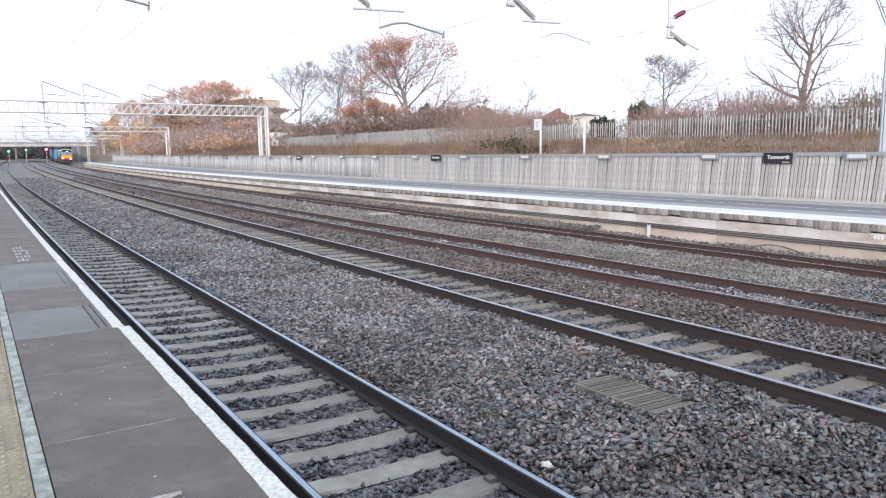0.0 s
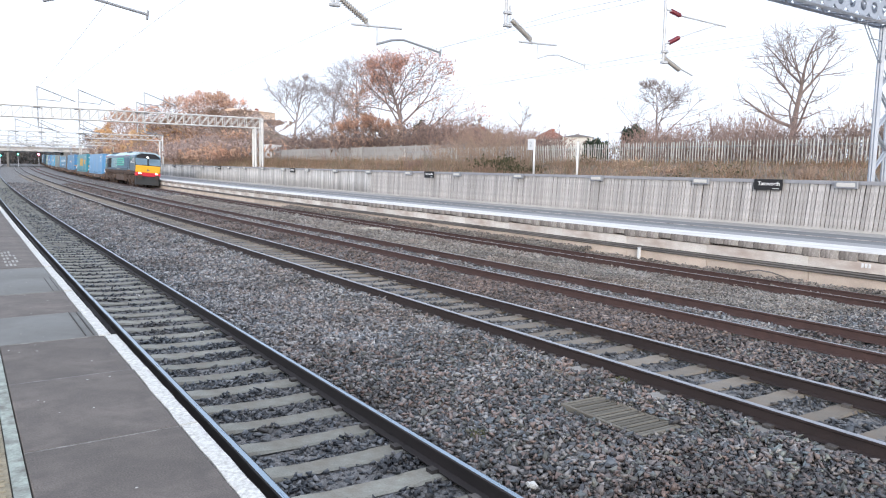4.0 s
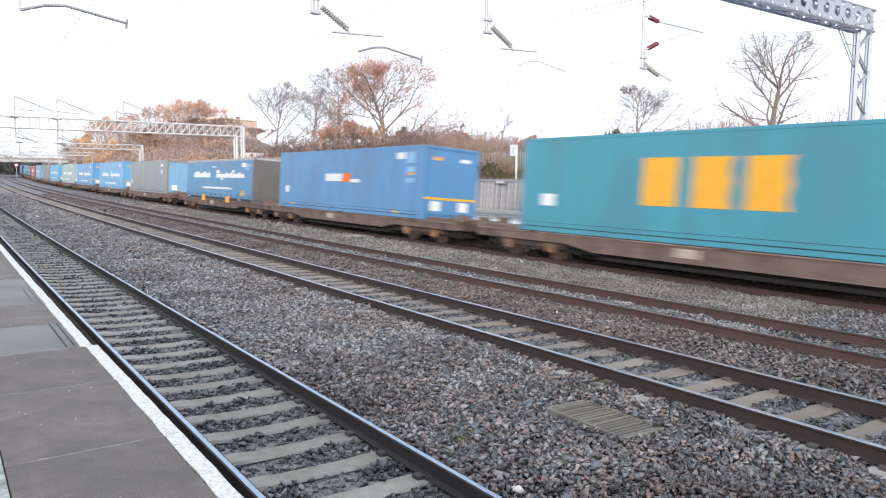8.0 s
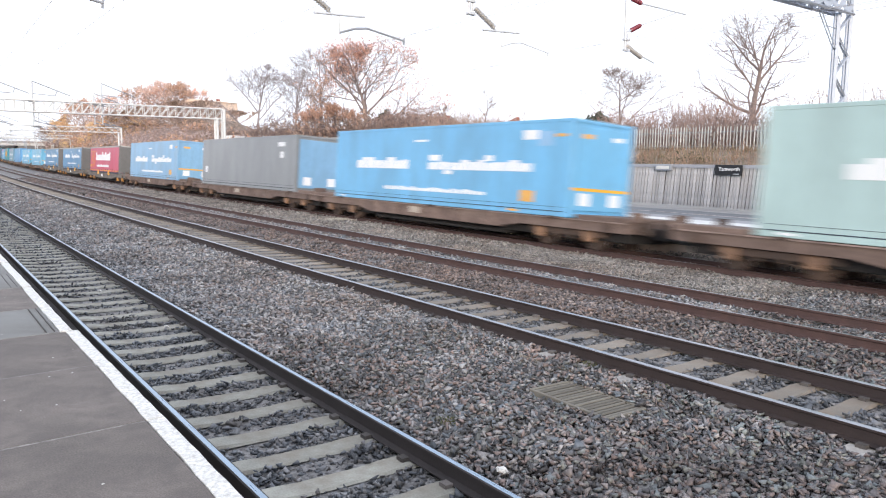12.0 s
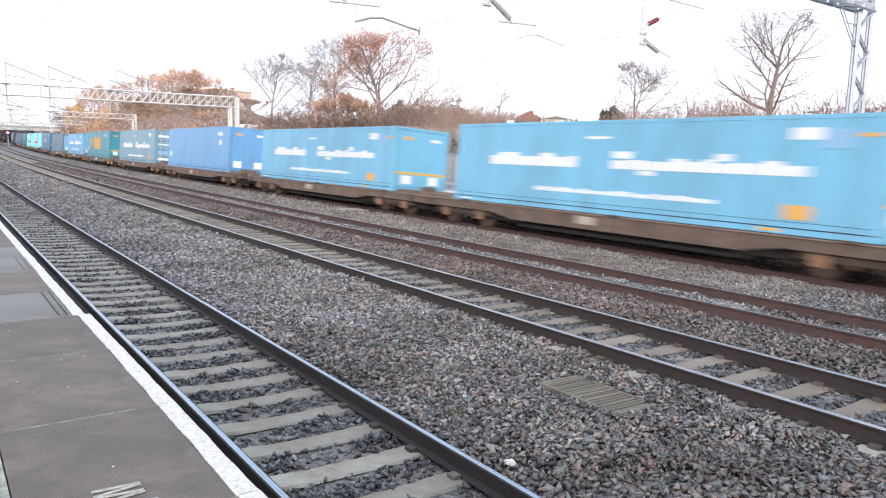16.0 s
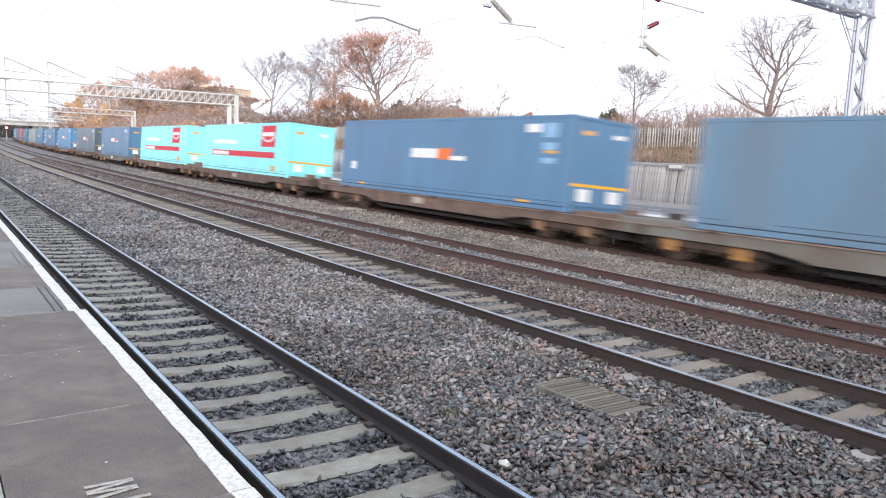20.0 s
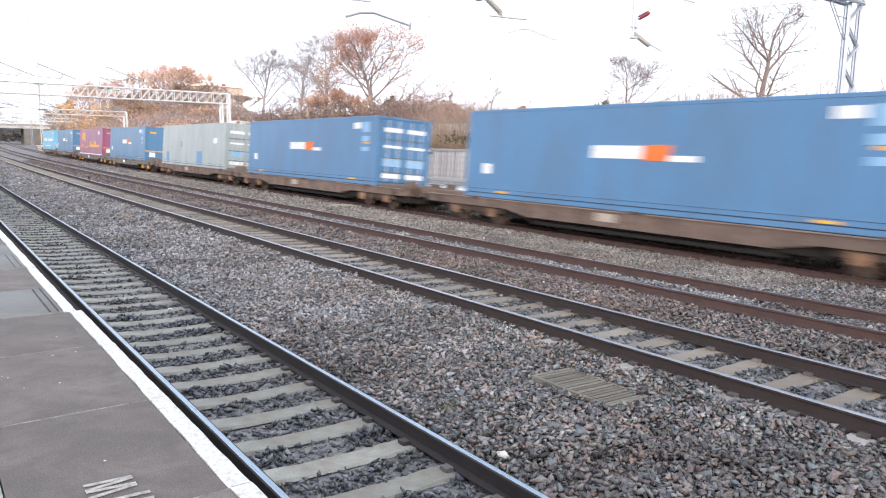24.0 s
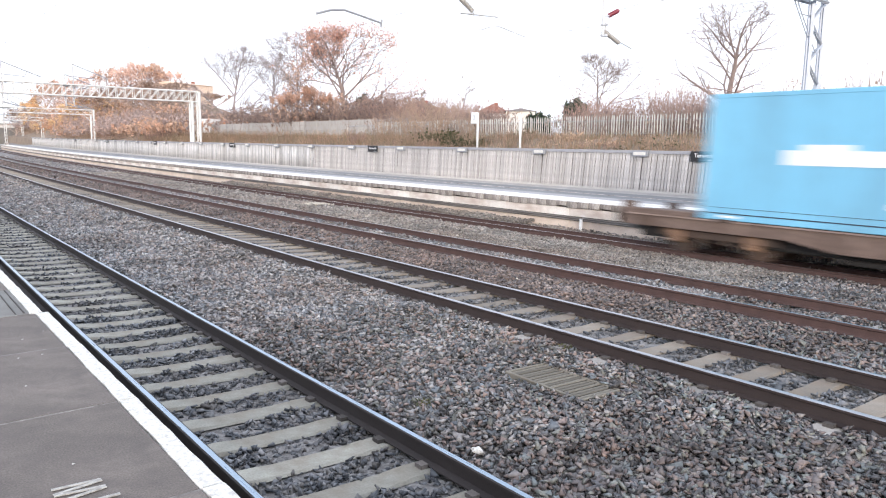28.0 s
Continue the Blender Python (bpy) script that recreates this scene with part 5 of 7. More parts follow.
def build_litter():
    g = np.random.default_rng(77)
    for d, s, z, r in ((3.64, 4.09, -0.075, 0.06), (9.05, 9.2, -0.03, 0.03), (12.4, 15.0, -0.08, 0.04), (2.75, 14.6, -0.13, 0.05), (2.95, 10.9, -0.13, 0.045)):
        bm = bmesh.new()
        bmesh.ops.create_icosphere(bm, subdivisions=2, radius=r)
        for v in bm.verts:
            v.co *= 0.8 + 0.45 * noise.noise(v.co * 30)
            v.co.z *= 0.55
        ob = part("white_stone", bm, "diffuser")
        ob.matrix_basis = on_line(d, s, z, 10, 15, 40)
        tagged(ob, "loose white stone lying on the dark ballast", "stone")
    w = thing("marker_post", "short white marker post at the platform wall foot", "post", on_line(17.3, 14.85, -0.3))
    part("post", boxes([(-0.03, -0.05, 0, 0.03, 0.05, 0.40)], 0.008), "white_plain", w)
    part("cap", boxes([(-0.035, -0.055, 0.40, 0.035, 0.055, 0.43)], 0.005), "galv", w)
    c = thing("loose_cable", "loose cable looping out of the ballast at the wall", "cable", on_line(17.2, 10.6, -0.28))
    pts = [(0, -0.9, 0), (0.02, -0.55, 0.12), (0, -0.2, 0.2), (-0.03, 0.15, 0.22), (0, 0.5, 0.15), (0, 0.8, 0.02)]
    part("strand", bars([(a, b, 0.018) for a, b in zip(pts, pts[1:])], sides=6), "pipe", c)


build_litter()


def build_weeds():
    g = np.random.default_rng(17)
    for d, s, r in ((6.36, 5.62, 0.05), (6.33, 4.55, 0.06), (3.95, 5.25, 0.05)):
        t = thing("weed", "small green weed growing through the ballast", "weed", on_line(d, s, ground_level(d)))
        p = g.normal(size=(40, 3)) * np.array([r, r, r * 0.4]) + np.array([0, 0, 0.05])
        part("leaves", leaves_mesh("leaves", p, 0.022, "leaf_green", g), "", t)
        part("stalk", bars([((0, 0, -0.02), (0.01, 0, 0.07), 0.004)], sides=5), "twig_tan", t)


build_weeds()

# ---- the train: rail level is z = 0 in each vehicle, y runs towards the rear ----
V, Q1, PITCH, EVEN, LONG = 30.293, 228.55, 37.36, 17.97, 13.72
DRIFT = [(0, 0.0), (6, 0.98), (7, 1.04), (8, 1.2), (9, 0.95), (9.5, 0.9), (10, 1.15), (11, 0.9), (12.5, -0.3), (14.5, -0.3), (15.5, -0.3), (17, -0.6), (18.5, -0.4), (20, -0.1), (21.5, 0), (23.5, 0.4), (25, 0.45), (26, 0.3), (27, 1.05), (28, 0.8)]
HALF_W, FLOOR, TALL, LOW = 1.275, 0.85, 3.63, 3.38
FIT = {"top": TALL}   # height of the container being built
MOVERS = []


def run(t):
    """Metres that the train has gone at t seconds."""
    return V * t + float(np.interp(t, [c[0] for c in DRIFT], [c[1] for c in DRIFT]))


PAINT = dict(royal=(0.150, 0.367, 0.649), mid_blue=(0.099, 0.268, 0.498), deep_blue=(0.086, 0.209, 0.385), bright=(0.160, 0.442, 0.705), faded=(0.226, 0.423, 0.620), curtain=(0.075, 0.244, 0.442), sky_blue=(0.179, 0.470, 0.677), teal=(0.056, 0.291, 0.376),
             grey=(0.259, 0.274, 0.282), sage=(0.385, 0.526, 0.517), pale=(0.188, 0.343, 0.451), steel=(0.125, 0.222, 0.325), steel_dark=(0.132, 0.211, 0.291), navy=(0.092, 0.211, 0.367), slate=(0.113, 0.160, 0.207), aqua=(0.29, 0.83, 0.89),
             crimson=(0.545, 0.028, 0.094), scarlet=(0.583, 0.066, 0.075), maroon=(0.338, 0.113, 0.207), light_grey=(0.362, 0.414, 0.418))
for k_, v_ in PAINT.items():
    M["box_" + k_] = material("box_" + k_, v_, 0.36, vary=0.1, scale=0.9, fine=14, bump=0.05, dirt=tuple(0.5 * c + 0.045 for c in v_), dirt_amount=0.15 if k_ == "aqua" else 0.55, dirt_scale=1.3, stretch=(1, 1, 0.28))
M["logo_white"] = material("logo_white", (0.78, 0.79, 0.80), 0.55, vary=0.1, scale=3)
M["logo_orange"] = material("logo_orange", (0.80, 0.40, 0.03), 0.55, vary=0.1, scale=3)
M["logo_red_orange"] = material("logo_red_orange", (0.78, 0.17, 0.03), 0.55, vary=0.1, scale=3)
M["logo_gold"] = material("logo_gold", (0.70, 0.38, 0.10), 0.55, vary=0.1, scale=3)
M["logo_red"] = material("logo_red", (0.62, 0.02, 0.045), 0.5, vary=0.1, scale=3)
M["end_dark"] = material("end_dark", (0.155, 0.15, 0.145), 0.75, vary=0.2, scale=3)
M["emblem_orange"] = material("emblem_orange", (0.72, 0.22, 0.05), 0.55, vary=0.15, scale=3)
M["roof_grey"] = material("roof_grey", (0.40, 0.39, 0.37), 0.7, vary=0.2, scale=2)
M["ghost"] = material("ghost", (0.26, 0.45, 0.66), 0.6, vary=0.2, scale=3)
M["seam"] = material("seam", (0.03, 0.04, 0.06), 0.7, vary=0.2)


def up_side(z):
    """Height of a mark that stands at z on a side running from 1.0 to 3.62."""
    return FLOOR + (z - 1.0) * (FIT["top"] - FLOOR) / 2.62


def side_mark(c, name, y0, y1, z0, z1, mat, slant=0.0):
    """A flat mark on the side of a container; y in metres from its rear."""
    a, b = LONG - y1, LONG - y0
    z0, z1 = up_side(z0), up_side(z1)
    bm = boxes([(-HALF_W - 0.012, a, z0, -HALF_W - 0.001, b, z1)])
    if slant:
        for v in bm.verts:
            v.co.y -= slant * (v.co.z - z0)
    return part(name, bm, mat, c)


def word(c, y0, y1, z0, z1, mat, seed, step=0.36):
    """Lettering as plain blocks of its size."""
    g = random.Random(seed)
    y = y0
    while y < y1 - 0.1:
        w = min(step * g.uniform(0.6, 1.2), y1 - y)
        side_mark(c, "letter_block", y, y + w - 0.05, z0, z0 + (z1 - z0) * g.choice((0.72, 0.72, 0.8, 1.0)), mat)
        y += w


def livery_lettered(c, y0=1.8, up=0.0):
    word(c, y0, y0 + 3.8, 2.18 + up, 2.58 + up, "logo_white", 1, 0.55)
    word(c, 6.85, 12.2, 2.18 + up, 2.50 + up, "logo_white", 2, 0.40)
    side_mark(c, "letter_block", 6.87, 7.5, 2.47 + up, 2.66 + up, "logo_white")
    side_mark(c, "letter_block", 9.95, 10.35, 2.47 + up, 2.64 + up, "logo_white")
    word(c, 3.95, 10.1, 1.44 + up, 1.58 + up, "logo_white", 3, 0.25)
    side_mark(c, "mark", 7.75, 8.25, 2.04 + up, 2.16 + up, "logo_white")
    side_mark(c, "label_plate", 11.7, 12.35, 3.08, 3.34, "logo_white")
    side_mark(c, "label_plate", 12.35, 12.95, 2.9, 3.3, "ghost")
    side_mark(c, "mark", 5.9, 6.7, 3.10, 3.17, "logo_white")
    side_mark(c, "mark", 13.05, 13.5, 3.14, 3.22, "logo_gold")
    side_mark(c, "label_plate", 11.7, 12.3, 1.34, 1.66, "logo_gold")
    side_mark(c, "mark", 11.2, 11.65, 1.05, 1.11, "logo_orange")
    side_mark(c, "mark", 0.5, 0.9, 1.05, 1.10, "logo_white")


def livery_small_logo(c):
    for k in range(4):
        side_mark(c, "letter_block", 5.45 + 0.42 * k, 5.84 + 0.42 * k, 2.28, 2.60, "logo_white")
    side_mark(c, "mark", 7.12, 7.92, 2.25, 2.62, "logo_red_orange", 0.15)
    side_mark(c, "mark", 7.92, 8.75, 2.24, 2.38, "logo_white")
    side_mark(c, "label_plate", 0.85, 1.25, 1.72, 2.02, "logo_white")
    side_mark(c, "label_plate", 11.75, 12.35, 3.14, 3.38, "logo_white")
    for z0, z1 in ((3.0, 3.4), (2.66, 2.86), (2.28, 2.44)):
        side_mark(c, "label_plate", 12.5, 13.05, z0, z1, "ghost")
    side_mark(c, "mark", 12.6, 13.1, 2.56, 2.64, "logo_gold")
    for y in (1.6, 11.6):
        side_mark(c, "mark", y, y + 0.5, 1.16, 1.22, "logo_orange")


def livery_blocks(c, small):
    for y0 in (4.6, 6.08, 7.48):
        bm = bmesh.new()
        g = random.Random(int(y0 * 10))
        ys = [LONG - y0 - 1.08, LONG - y0]
        rows = []
        for k in range(9):   # a solid block with waisted sides
            z = up_side(1.85 + 1.15 * k / 8)
            w = 0.09 * abs(math.sin(k * math.pi / 4)) if y0 > 5 else 0.02
            rows.append([bm.verts.new((-HALF_W - 0.012, y, z)) for y in (ys[0] + w, ys[1] - w * 0.3)] + [bm.verts.new((-HALF_W - 0.002, y, z)) for y in (ys[1] - w * 0.3, ys[0] + w)])
        for u, v in zip(rows, rows[1:]):
            for i in range(4):
                bm.faces.new((u[i], u[(i + 1) % 4], v[(i + 1) % 4], v[i]))
        bm.faces.new(rows[0][::-1]), bm.faces.new(rows[-1])
        bmesh.ops.recalc_face_normals(bm, faces=bm.faces[:])
        part("mark", bm, "logo_orange", c)
    y = 1.3 if small else 10.6
    side_mark(c, "mark", y, y + 1.6, 2.55, 2.8, "logo_orange", 0.3)
    side_mark(c, "mark", y + 0.1, y + 0.5, 2.14, 2.55, "logo_orange", 0.3)
    side_mark(c, "mark", y + 0.8, y + 1.7, 2.14, 2.36, "logo_orange")
    side_mark(c, "label_plate", 0.9, 1.45, 1.73, 2.06, "logo_white")
    side_mark(c, "mark", 11.1, 11.7, 3.08, 3.3, "logo_white")


def livery_aqua(c):
    word(c, 2.0, 6.4, 2.52, 2.80, "logo_white", 5, 0.3)
    side_mark(c, "red_band", 1.8, 12.0, 1.86, 2.16, "logo_red")
    for k in range(6):
        part("mark", boxes([(-HALF_W - 0.016, LONG - 2.4 - 0.5 * k, up_side(1.9), -HALF_W - 0.011, LONG - 1.95 - 0.5 * k, up_side(2.1))]), "logo_white", c)
    side_mark(c, "red_square", 10.05, 12.0, 2.42, 3.48, "logo_red")
    for k in range(7):   # a white curve and bar on the square
        t = (k - 3) / 3
        y = LONG - 11.02 - 0.75 * t
        part("mark", boxes([(-HALF_W - 0.018, y - 0.14, up_side(2.66 + 0.16 * t * t), -HALF_W - 0.012, y + 0.14, up_side(2.74 + 0.17 * t * t))]), "logo_white", c)
        part("mark", boxes([(-HALF_W - 0.018, y - 0.11, up_side(2.95), -HALF_W - 0.012, y + 0.11, up_side(3.16))]), "logo_white", c)
    side_mark(c, "label_plate", 11.65, 12.15, 1.22, 1.5, "logo_gold")


def livery_maroon(c):
    for y0, z0, h in ((1.5, 2.45, 0.75), (2.25, 2.6, 0.75), (3.0, 2.35, 0.85)):
        side_mark(c, "emblem", y0, y0 + 0.68, z0, z0 + h, "logo_gold")
    for k in range(10):
        y = 1.95 + 0.4 * k
        z = 1.95 - 0.25 * math.sin(k / 9 * math.pi * 1.1) - 0.02 * k
        side_mark(c, "swash", y, y + 0.42, z, z + 0.09, "logo_gold", 0.0)
    side_mark(c, "mark", 6.55, 7.5, 1.78, 2.35, "logo_gold")
    side_mark(c, "mark", 9.1, 10.1, 1.78, 2.37, "logo_gold")
    word(c, 7.5, 9.1, 1.78, 2.12, "logo_gold", 6, 0.3)
    word(c, 10.1, 12.1, 1.78, 2.10, "logo_gold", 7, 0.3)
    side_mark(c, "label_plate", 11.3, 12.0, 3.03, 3.34, "logo_white")
    side_mark(c, "mark", 1.15, 1.7, 1.68, 2.02, "logo_gold")
    side_mark(c, "white_rail", 0.1, 13.6, 1.05, 1.13, "logo_white")


def livery_crimson(c):
    side_mark(c, "shield", 0.75, 2.75, 1.55, 3.0, "box_scarlet")
    for k in range(20):   # a shield outline with a curl inside
        a0 = 2 * math.pi * k / 20
        y, z = 1.75 + 0.95 * math.cos(a0), 2.30 + 0.70 * math.sin(a0)
        side_mark(c, "emblem", y - 0.12, y + 0.12, z - 0.07, z + 0.07, "emblem_orange", 0.25 * math.cos(a0))
    for y0, y1, z0, z1 in ((1.2, 2.2, 2.62, 2.74), (1.15, 1.40, 2.2, 2.62), (1.45, 2.3, 2.12, 2.24), (2.05, 2.3, 1.82, 2.12), (1.3, 2.1, 1.72, 1.82)):
        part("emblem", boxes([(-HALF_W - 0.018, LONG - y1, up_side(z0), -HALF_W - 0.0125, LONG - y0, up_side(z1))]), "emblem_orange", c)
    side_mark(c, "label_plate", 0.15, 1.0, 1.62, 1.80, "logo_orange")
    side_mark(c, "panel_line", 0.4, 2.9, 3.14, 3.18, "logo_orange")
    word(c, 3.05, 9.9, 2.25, 3.05, "logo_white", 8, 0.75)
    word(c, 3.6, 9.4, 1.6, 1.85, "logo_white", 9, 0.3)
    side_mark(c, "yellow_line", 0.2, 13.5, 1.24, 1.29, "logo_orange")


def livery_patched(c):
    for y0, y1, z0, z1 in ((1.1, 1.75, 1.2, 1.85), (8.3, 9.4, 1.2, 1.95), (4.6, 4.95, 2.2, 2.55)):
        side_mark(c, "patch", y0, y1, z0, z1, "box_mid_blue")
    side_mark(c, "label_plate", 11.6, 12.2, 2.45, 2.75, "logo_white")


def livery_plain(c):
    side_mark(c, "label_plate", 0.6, 1.0, 1.7, 2.05, "logo_white")
    side_mark(c, "mark", 11.6, 12.4, 3.1, 3.3, "logo_white")
    side_mark(c, "mark", 11.9, 12.3, 2.55, 2.85, "logo_white")


def livery_striped(c):
    for y in (0.9, 4.3, 8.0, 11.6):
        side_mark(c, "dark_band", y, y + 1.1, 1.2, 3.5, "box_steel_dark")


def build_container(paint, livery, end, kind, label, top=TALL):
    FIT["top"] = top
    c = thing("shipping_container", label, "container", group="containers on the train")
    mat = "box_" + paint
    body = boxes([(-HALF_W, 0.04, FLOOR + 0.13, HALF_W, LONG - 0.04, top - 0.05)], 0.015)
    part("body", body, mat, c)
    if kind == "curtain":
        part("roof_rail", boxes([(-HALF_W - 0.02, 0, top - 0.14, HALF_W + 0.02, LONG, top)], 0.015), "roof_grey", c, "pale grey roof rail")
        for k in range(13):   # curtain straps
            part("strap", boxes([(-HALF_W - 0.018, 0.6 + k * 1.04, FLOOR + 0.12, -HALF_W - 0.001, 0.65 + k * 1.04, FLOOR + 0.4)]), "seam", c)
        for y in (3.9, 8.9):
            side_mark(c, "side_bracket", y, y + 0.75, FLOOR, FLOOR + 0.4, "logo_orange")
    else:
        part("roof_rail", boxes([(-HALF_W - 0.008, 0, top - 0.10, HALF_W + 0.008, LONG, top)], 0.012), mat, c)
        for y in (0.0, LONG - 0.16):
            for x in (-HALF_W - 0.01, HALF_W - 0.15):
                part("corner_post", boxes([(x, y, FLOOR + 0.12, x + 0.16, y + 0.16, top - 0.1)], 0.012), mat, c)
    part("bottom_rail", boxes([(-HALF_W - 0.01, 0, FLOOR, HALF_W + 0.01, LONG, FLOOR + 0.13)], 0.01), mat if kind != "curtain" else "seam", c)
    for z, h in ((FLOOR + 0.135, 0.024), (FLOOR + 0.27, 0.010)):
        part("seam", boxes([(-HALF_W - 0.006, 0.17, z, -HALF_W - 0.0005, LONG - 0.17, z + h)]), "seam", c)
    for x in (-HALF_W - 0.014, HALF_W - 0.15):
        for y in (-0.006, LONG - 0.17):
            for z in (FLOOR - 0.005, top - 0.115):
                part("corner_casting", boxes([(x, y, z, x + 0.164, y + 0.176, z + 0.12)], 0.015), "end_dark" if kind == "curtain" else mat, c)
    # leading end
    if end == "stripe":
        part("end_panel", boxes([(-1.08, -0.004, FLOOR + 0.2, 1.08, 0.03, top - 0.2)], 0.01), mat, c)
        part("end_stripe", boxes([(-1.2, -0.012, up_side(1.72), 1.2, -0.005, up_side(1.8))]), "logo_orange", c)
        for x, mt in ((-0.9, "logo_gold"), (0.4, "logo_white")):
            part("end_label", boxes([(x, -0.012, up_side(1.32), x + 0.45, -0.005, up_side(1.66))]), "logo_white", c)
            part("end_label", boxes([(x, -0.012, up_side(3.12), x + 0.45, -0.005, up_side(3.24))]), mt, c)
    elif end == "labels":
        part("end_panel", boxes([(-1.08, -0.004, FLOOR + 0.2, 1.08, 0.03, top - 0.2)], 0.01), mat, c)
        for x in (-0.95, 0.35):
            part("end_label", boxes([(x, -0.012, up_side(1.3), x + 0.5, -0.005, up_side(1.68))]), "logo_white", c)
            part("end_label", boxes([(x + 0.1, -0.012, up_side(3.15), x + 0.5, -0.005, up_side(3.27))]), "logo_gold" if x < 0 else "logo_white", c)
    elif end == "doors":
        for x0, x1 in ((-1.1, -0.01), (0.01, 1.1)):
            d = part("door", boxes([(x0, -0.02, FLOOR + 0.18, x1, 0.03, top - 0.16)], 0.01), mat, c)
            for x in (x0 + 0.3, x1 - 0.3):
                part("lock_rod", bars([((x, -0.045, FLOOR + 0.15), (x, -0.045, top - 0.14), 0.02)], sides=8), "galv", d)
            for z, h, mt in ((3.05, 0.16, "logo_white"), (2.45, 0.1, "logo_white"), (1.75, 0.32, "logo_gold" if paint == "teal" else "ghost"), (1.3, 0.18, "logo_white")):
                part("door_label", boxes([(x0 + 0.12, -0.026, up_side(z), x1 - 0.12, -0.0205, up_side(z + h))]), mt, d)
            for z in (1.5, 2.05, 2.75):
                part("lock_bar", boxes([(x0 + 0.05, -0.05, up_side(z), x1 - 0.05, -0.03, up_side(z) + 0.05)]), "box_slate", d)
    elif end == "dark":
        part("end_panel", boxes([(-1.2, -0.03, FLOOR + 0.15, 1.2, 0.03, top - 0.1)], 0.01), "end_dark", c, "dark ribbed end")
        for k in range(22):
            part("end_rib", boxes([(-1.12, -0.045, FLOOR + 0.4 + k * 0.095, 1.12, -0.03, FLOOR + 0.45 + k * 0.095)]), "end_dark", c)
        part("end_post", boxes([(-1.28, -0.02, FLOOR, -1.16, 0.16, top - 0.1)], 0.01), "end_dark", c)
    elif end == "pale":
        part("end_panel", boxes([(-1.1, -0.004, FLOOR + 0.2, 1.1, 0.03, top - 0.2)], 0.01), "box_faded", c)
        for x in (-0.85, 0.45):
            part("end_label", boxes([(x, -0.012, up_side(1.32), x + 0.42, -0.005, up_side(1.7))]), "logo_white", c)
    livery(c)
    return c


LETTERED = "shipping container with blocks of white lettering"
TYPES = {
    "A": ("royal", livery_plain, "labels", "box", "plain royal blue shipping container on a rail wagon"),
    "B": ("teal", lambda c: livery_blocks(c, False), "doors", "box", "teal shipping container with three large orange marks"),
    "C": ("mid_blue", livery_small_logo, "stripe", "box", "mid-blue shipping container with a white and orange mark"),
    "D": ("curtain", lambda c: livery_lettered(c, 1.8, 0.25), "dark", "curtain", "dark blue curtain-sided container with a pale roof rail", 3.43),
    "E": ("grey", livery_plain, "pale", "box", "plain weathered grey shipping container on a rail wagon", 3.58),
    "F": ("bright", livery_lettered, "stripe", "box", "bright blue " + LETTERED),
    "G": ("royal", livery_lettered, "stripe", "box", "royal blue " + LETTERED),
    "H": ("sage", livery_lettered, "stripe", "box", "pale sage-green " + LETTERED),
    "I": ("faded", livery_lettered, "stripe", "box", "faded blue " + LETTERED),
    "J": ("crimson", livery_crimson, "dark", "curtain", "crimson container with white lettering and a yellow emblem", 3.42),
    "K": ("sky_blue", livery_lettered, "stripe", "box", "light sky-blue " + LETTERED),
    "U": ("sky_blue", lambda c: livery_lettered(c, 1.8, 0.1), "stripe", "box", "low light sky-blue " + LETTERED, LOW),
    "V": ("bright", lambda c: livery_lettered(c, 1.8, 0.1), "stripe", "box", "low bright blue " + LETTERED, 3.44),
    "L": ("pale", livery_lettered, "doors", "box", "pale grey-blue " + LETTERED),
    "M": ("teal", lambda c: livery_blocks(c, True), "stripe", "box", "teal shipping container with three large orange marks"),
    "N": ("steel", livery_striped, "pale", "box", "weathered steel-blue container with darker patched bands", 3.44),
    "O": ("navy", livery_small_logo, "stripe", "box", "dark blue shipping container with a white and orange mark"),
    "P": ("aqua", livery_aqua, "stripe", "box", "turquoise shipping container with a red band and square"),
    "Q": ("slate", livery_small_logo, "stripe", "box", "slate-grey shipping container with a white and orange mark"),
    "R": ("deep_blue", livery_small_logo, "doors", "box", "mid-blue shipping container with labelled end doors"),
    "S": ("light_grey", livery_patched, "doors", "box", "pale grey shipping container with blue patches"),
    "T": ("maroon", livery_maroon, "stripe", "box", "maroon shipping container with gold lettering"),
}
ORDER = "ABCD" "EFGH" "FEIJ" "DDUU" "ALMV" "NOPP" "OQCR" "RSOT" "OK"


# near-black for underside gear and for boxes that stand in for shade
M["under_black"] = material("under_black", (0.022, 0.02, 0.02), 0.85, vary=0.3)


# ---- wagons ----
def wheelset(parent, y, r, face, width=0.9, box="axlebox"):
    ws = part("wheel", bars([((-0.79, y, r), (-0.66, y, r), r), ((0.66, y, r), (0.79, y, r), r), ((-0.79, y, r), (0.79, y, r), 0.08)], sides=18), "bogie", parent)
    for x in (-face, face - 0.16):
        part("axlebox", boxes([(x, y - 0.16, r - 0.14, x + 0.16, y + 0.16, r + 0.16)], 0.03), box, ws)
    return ws


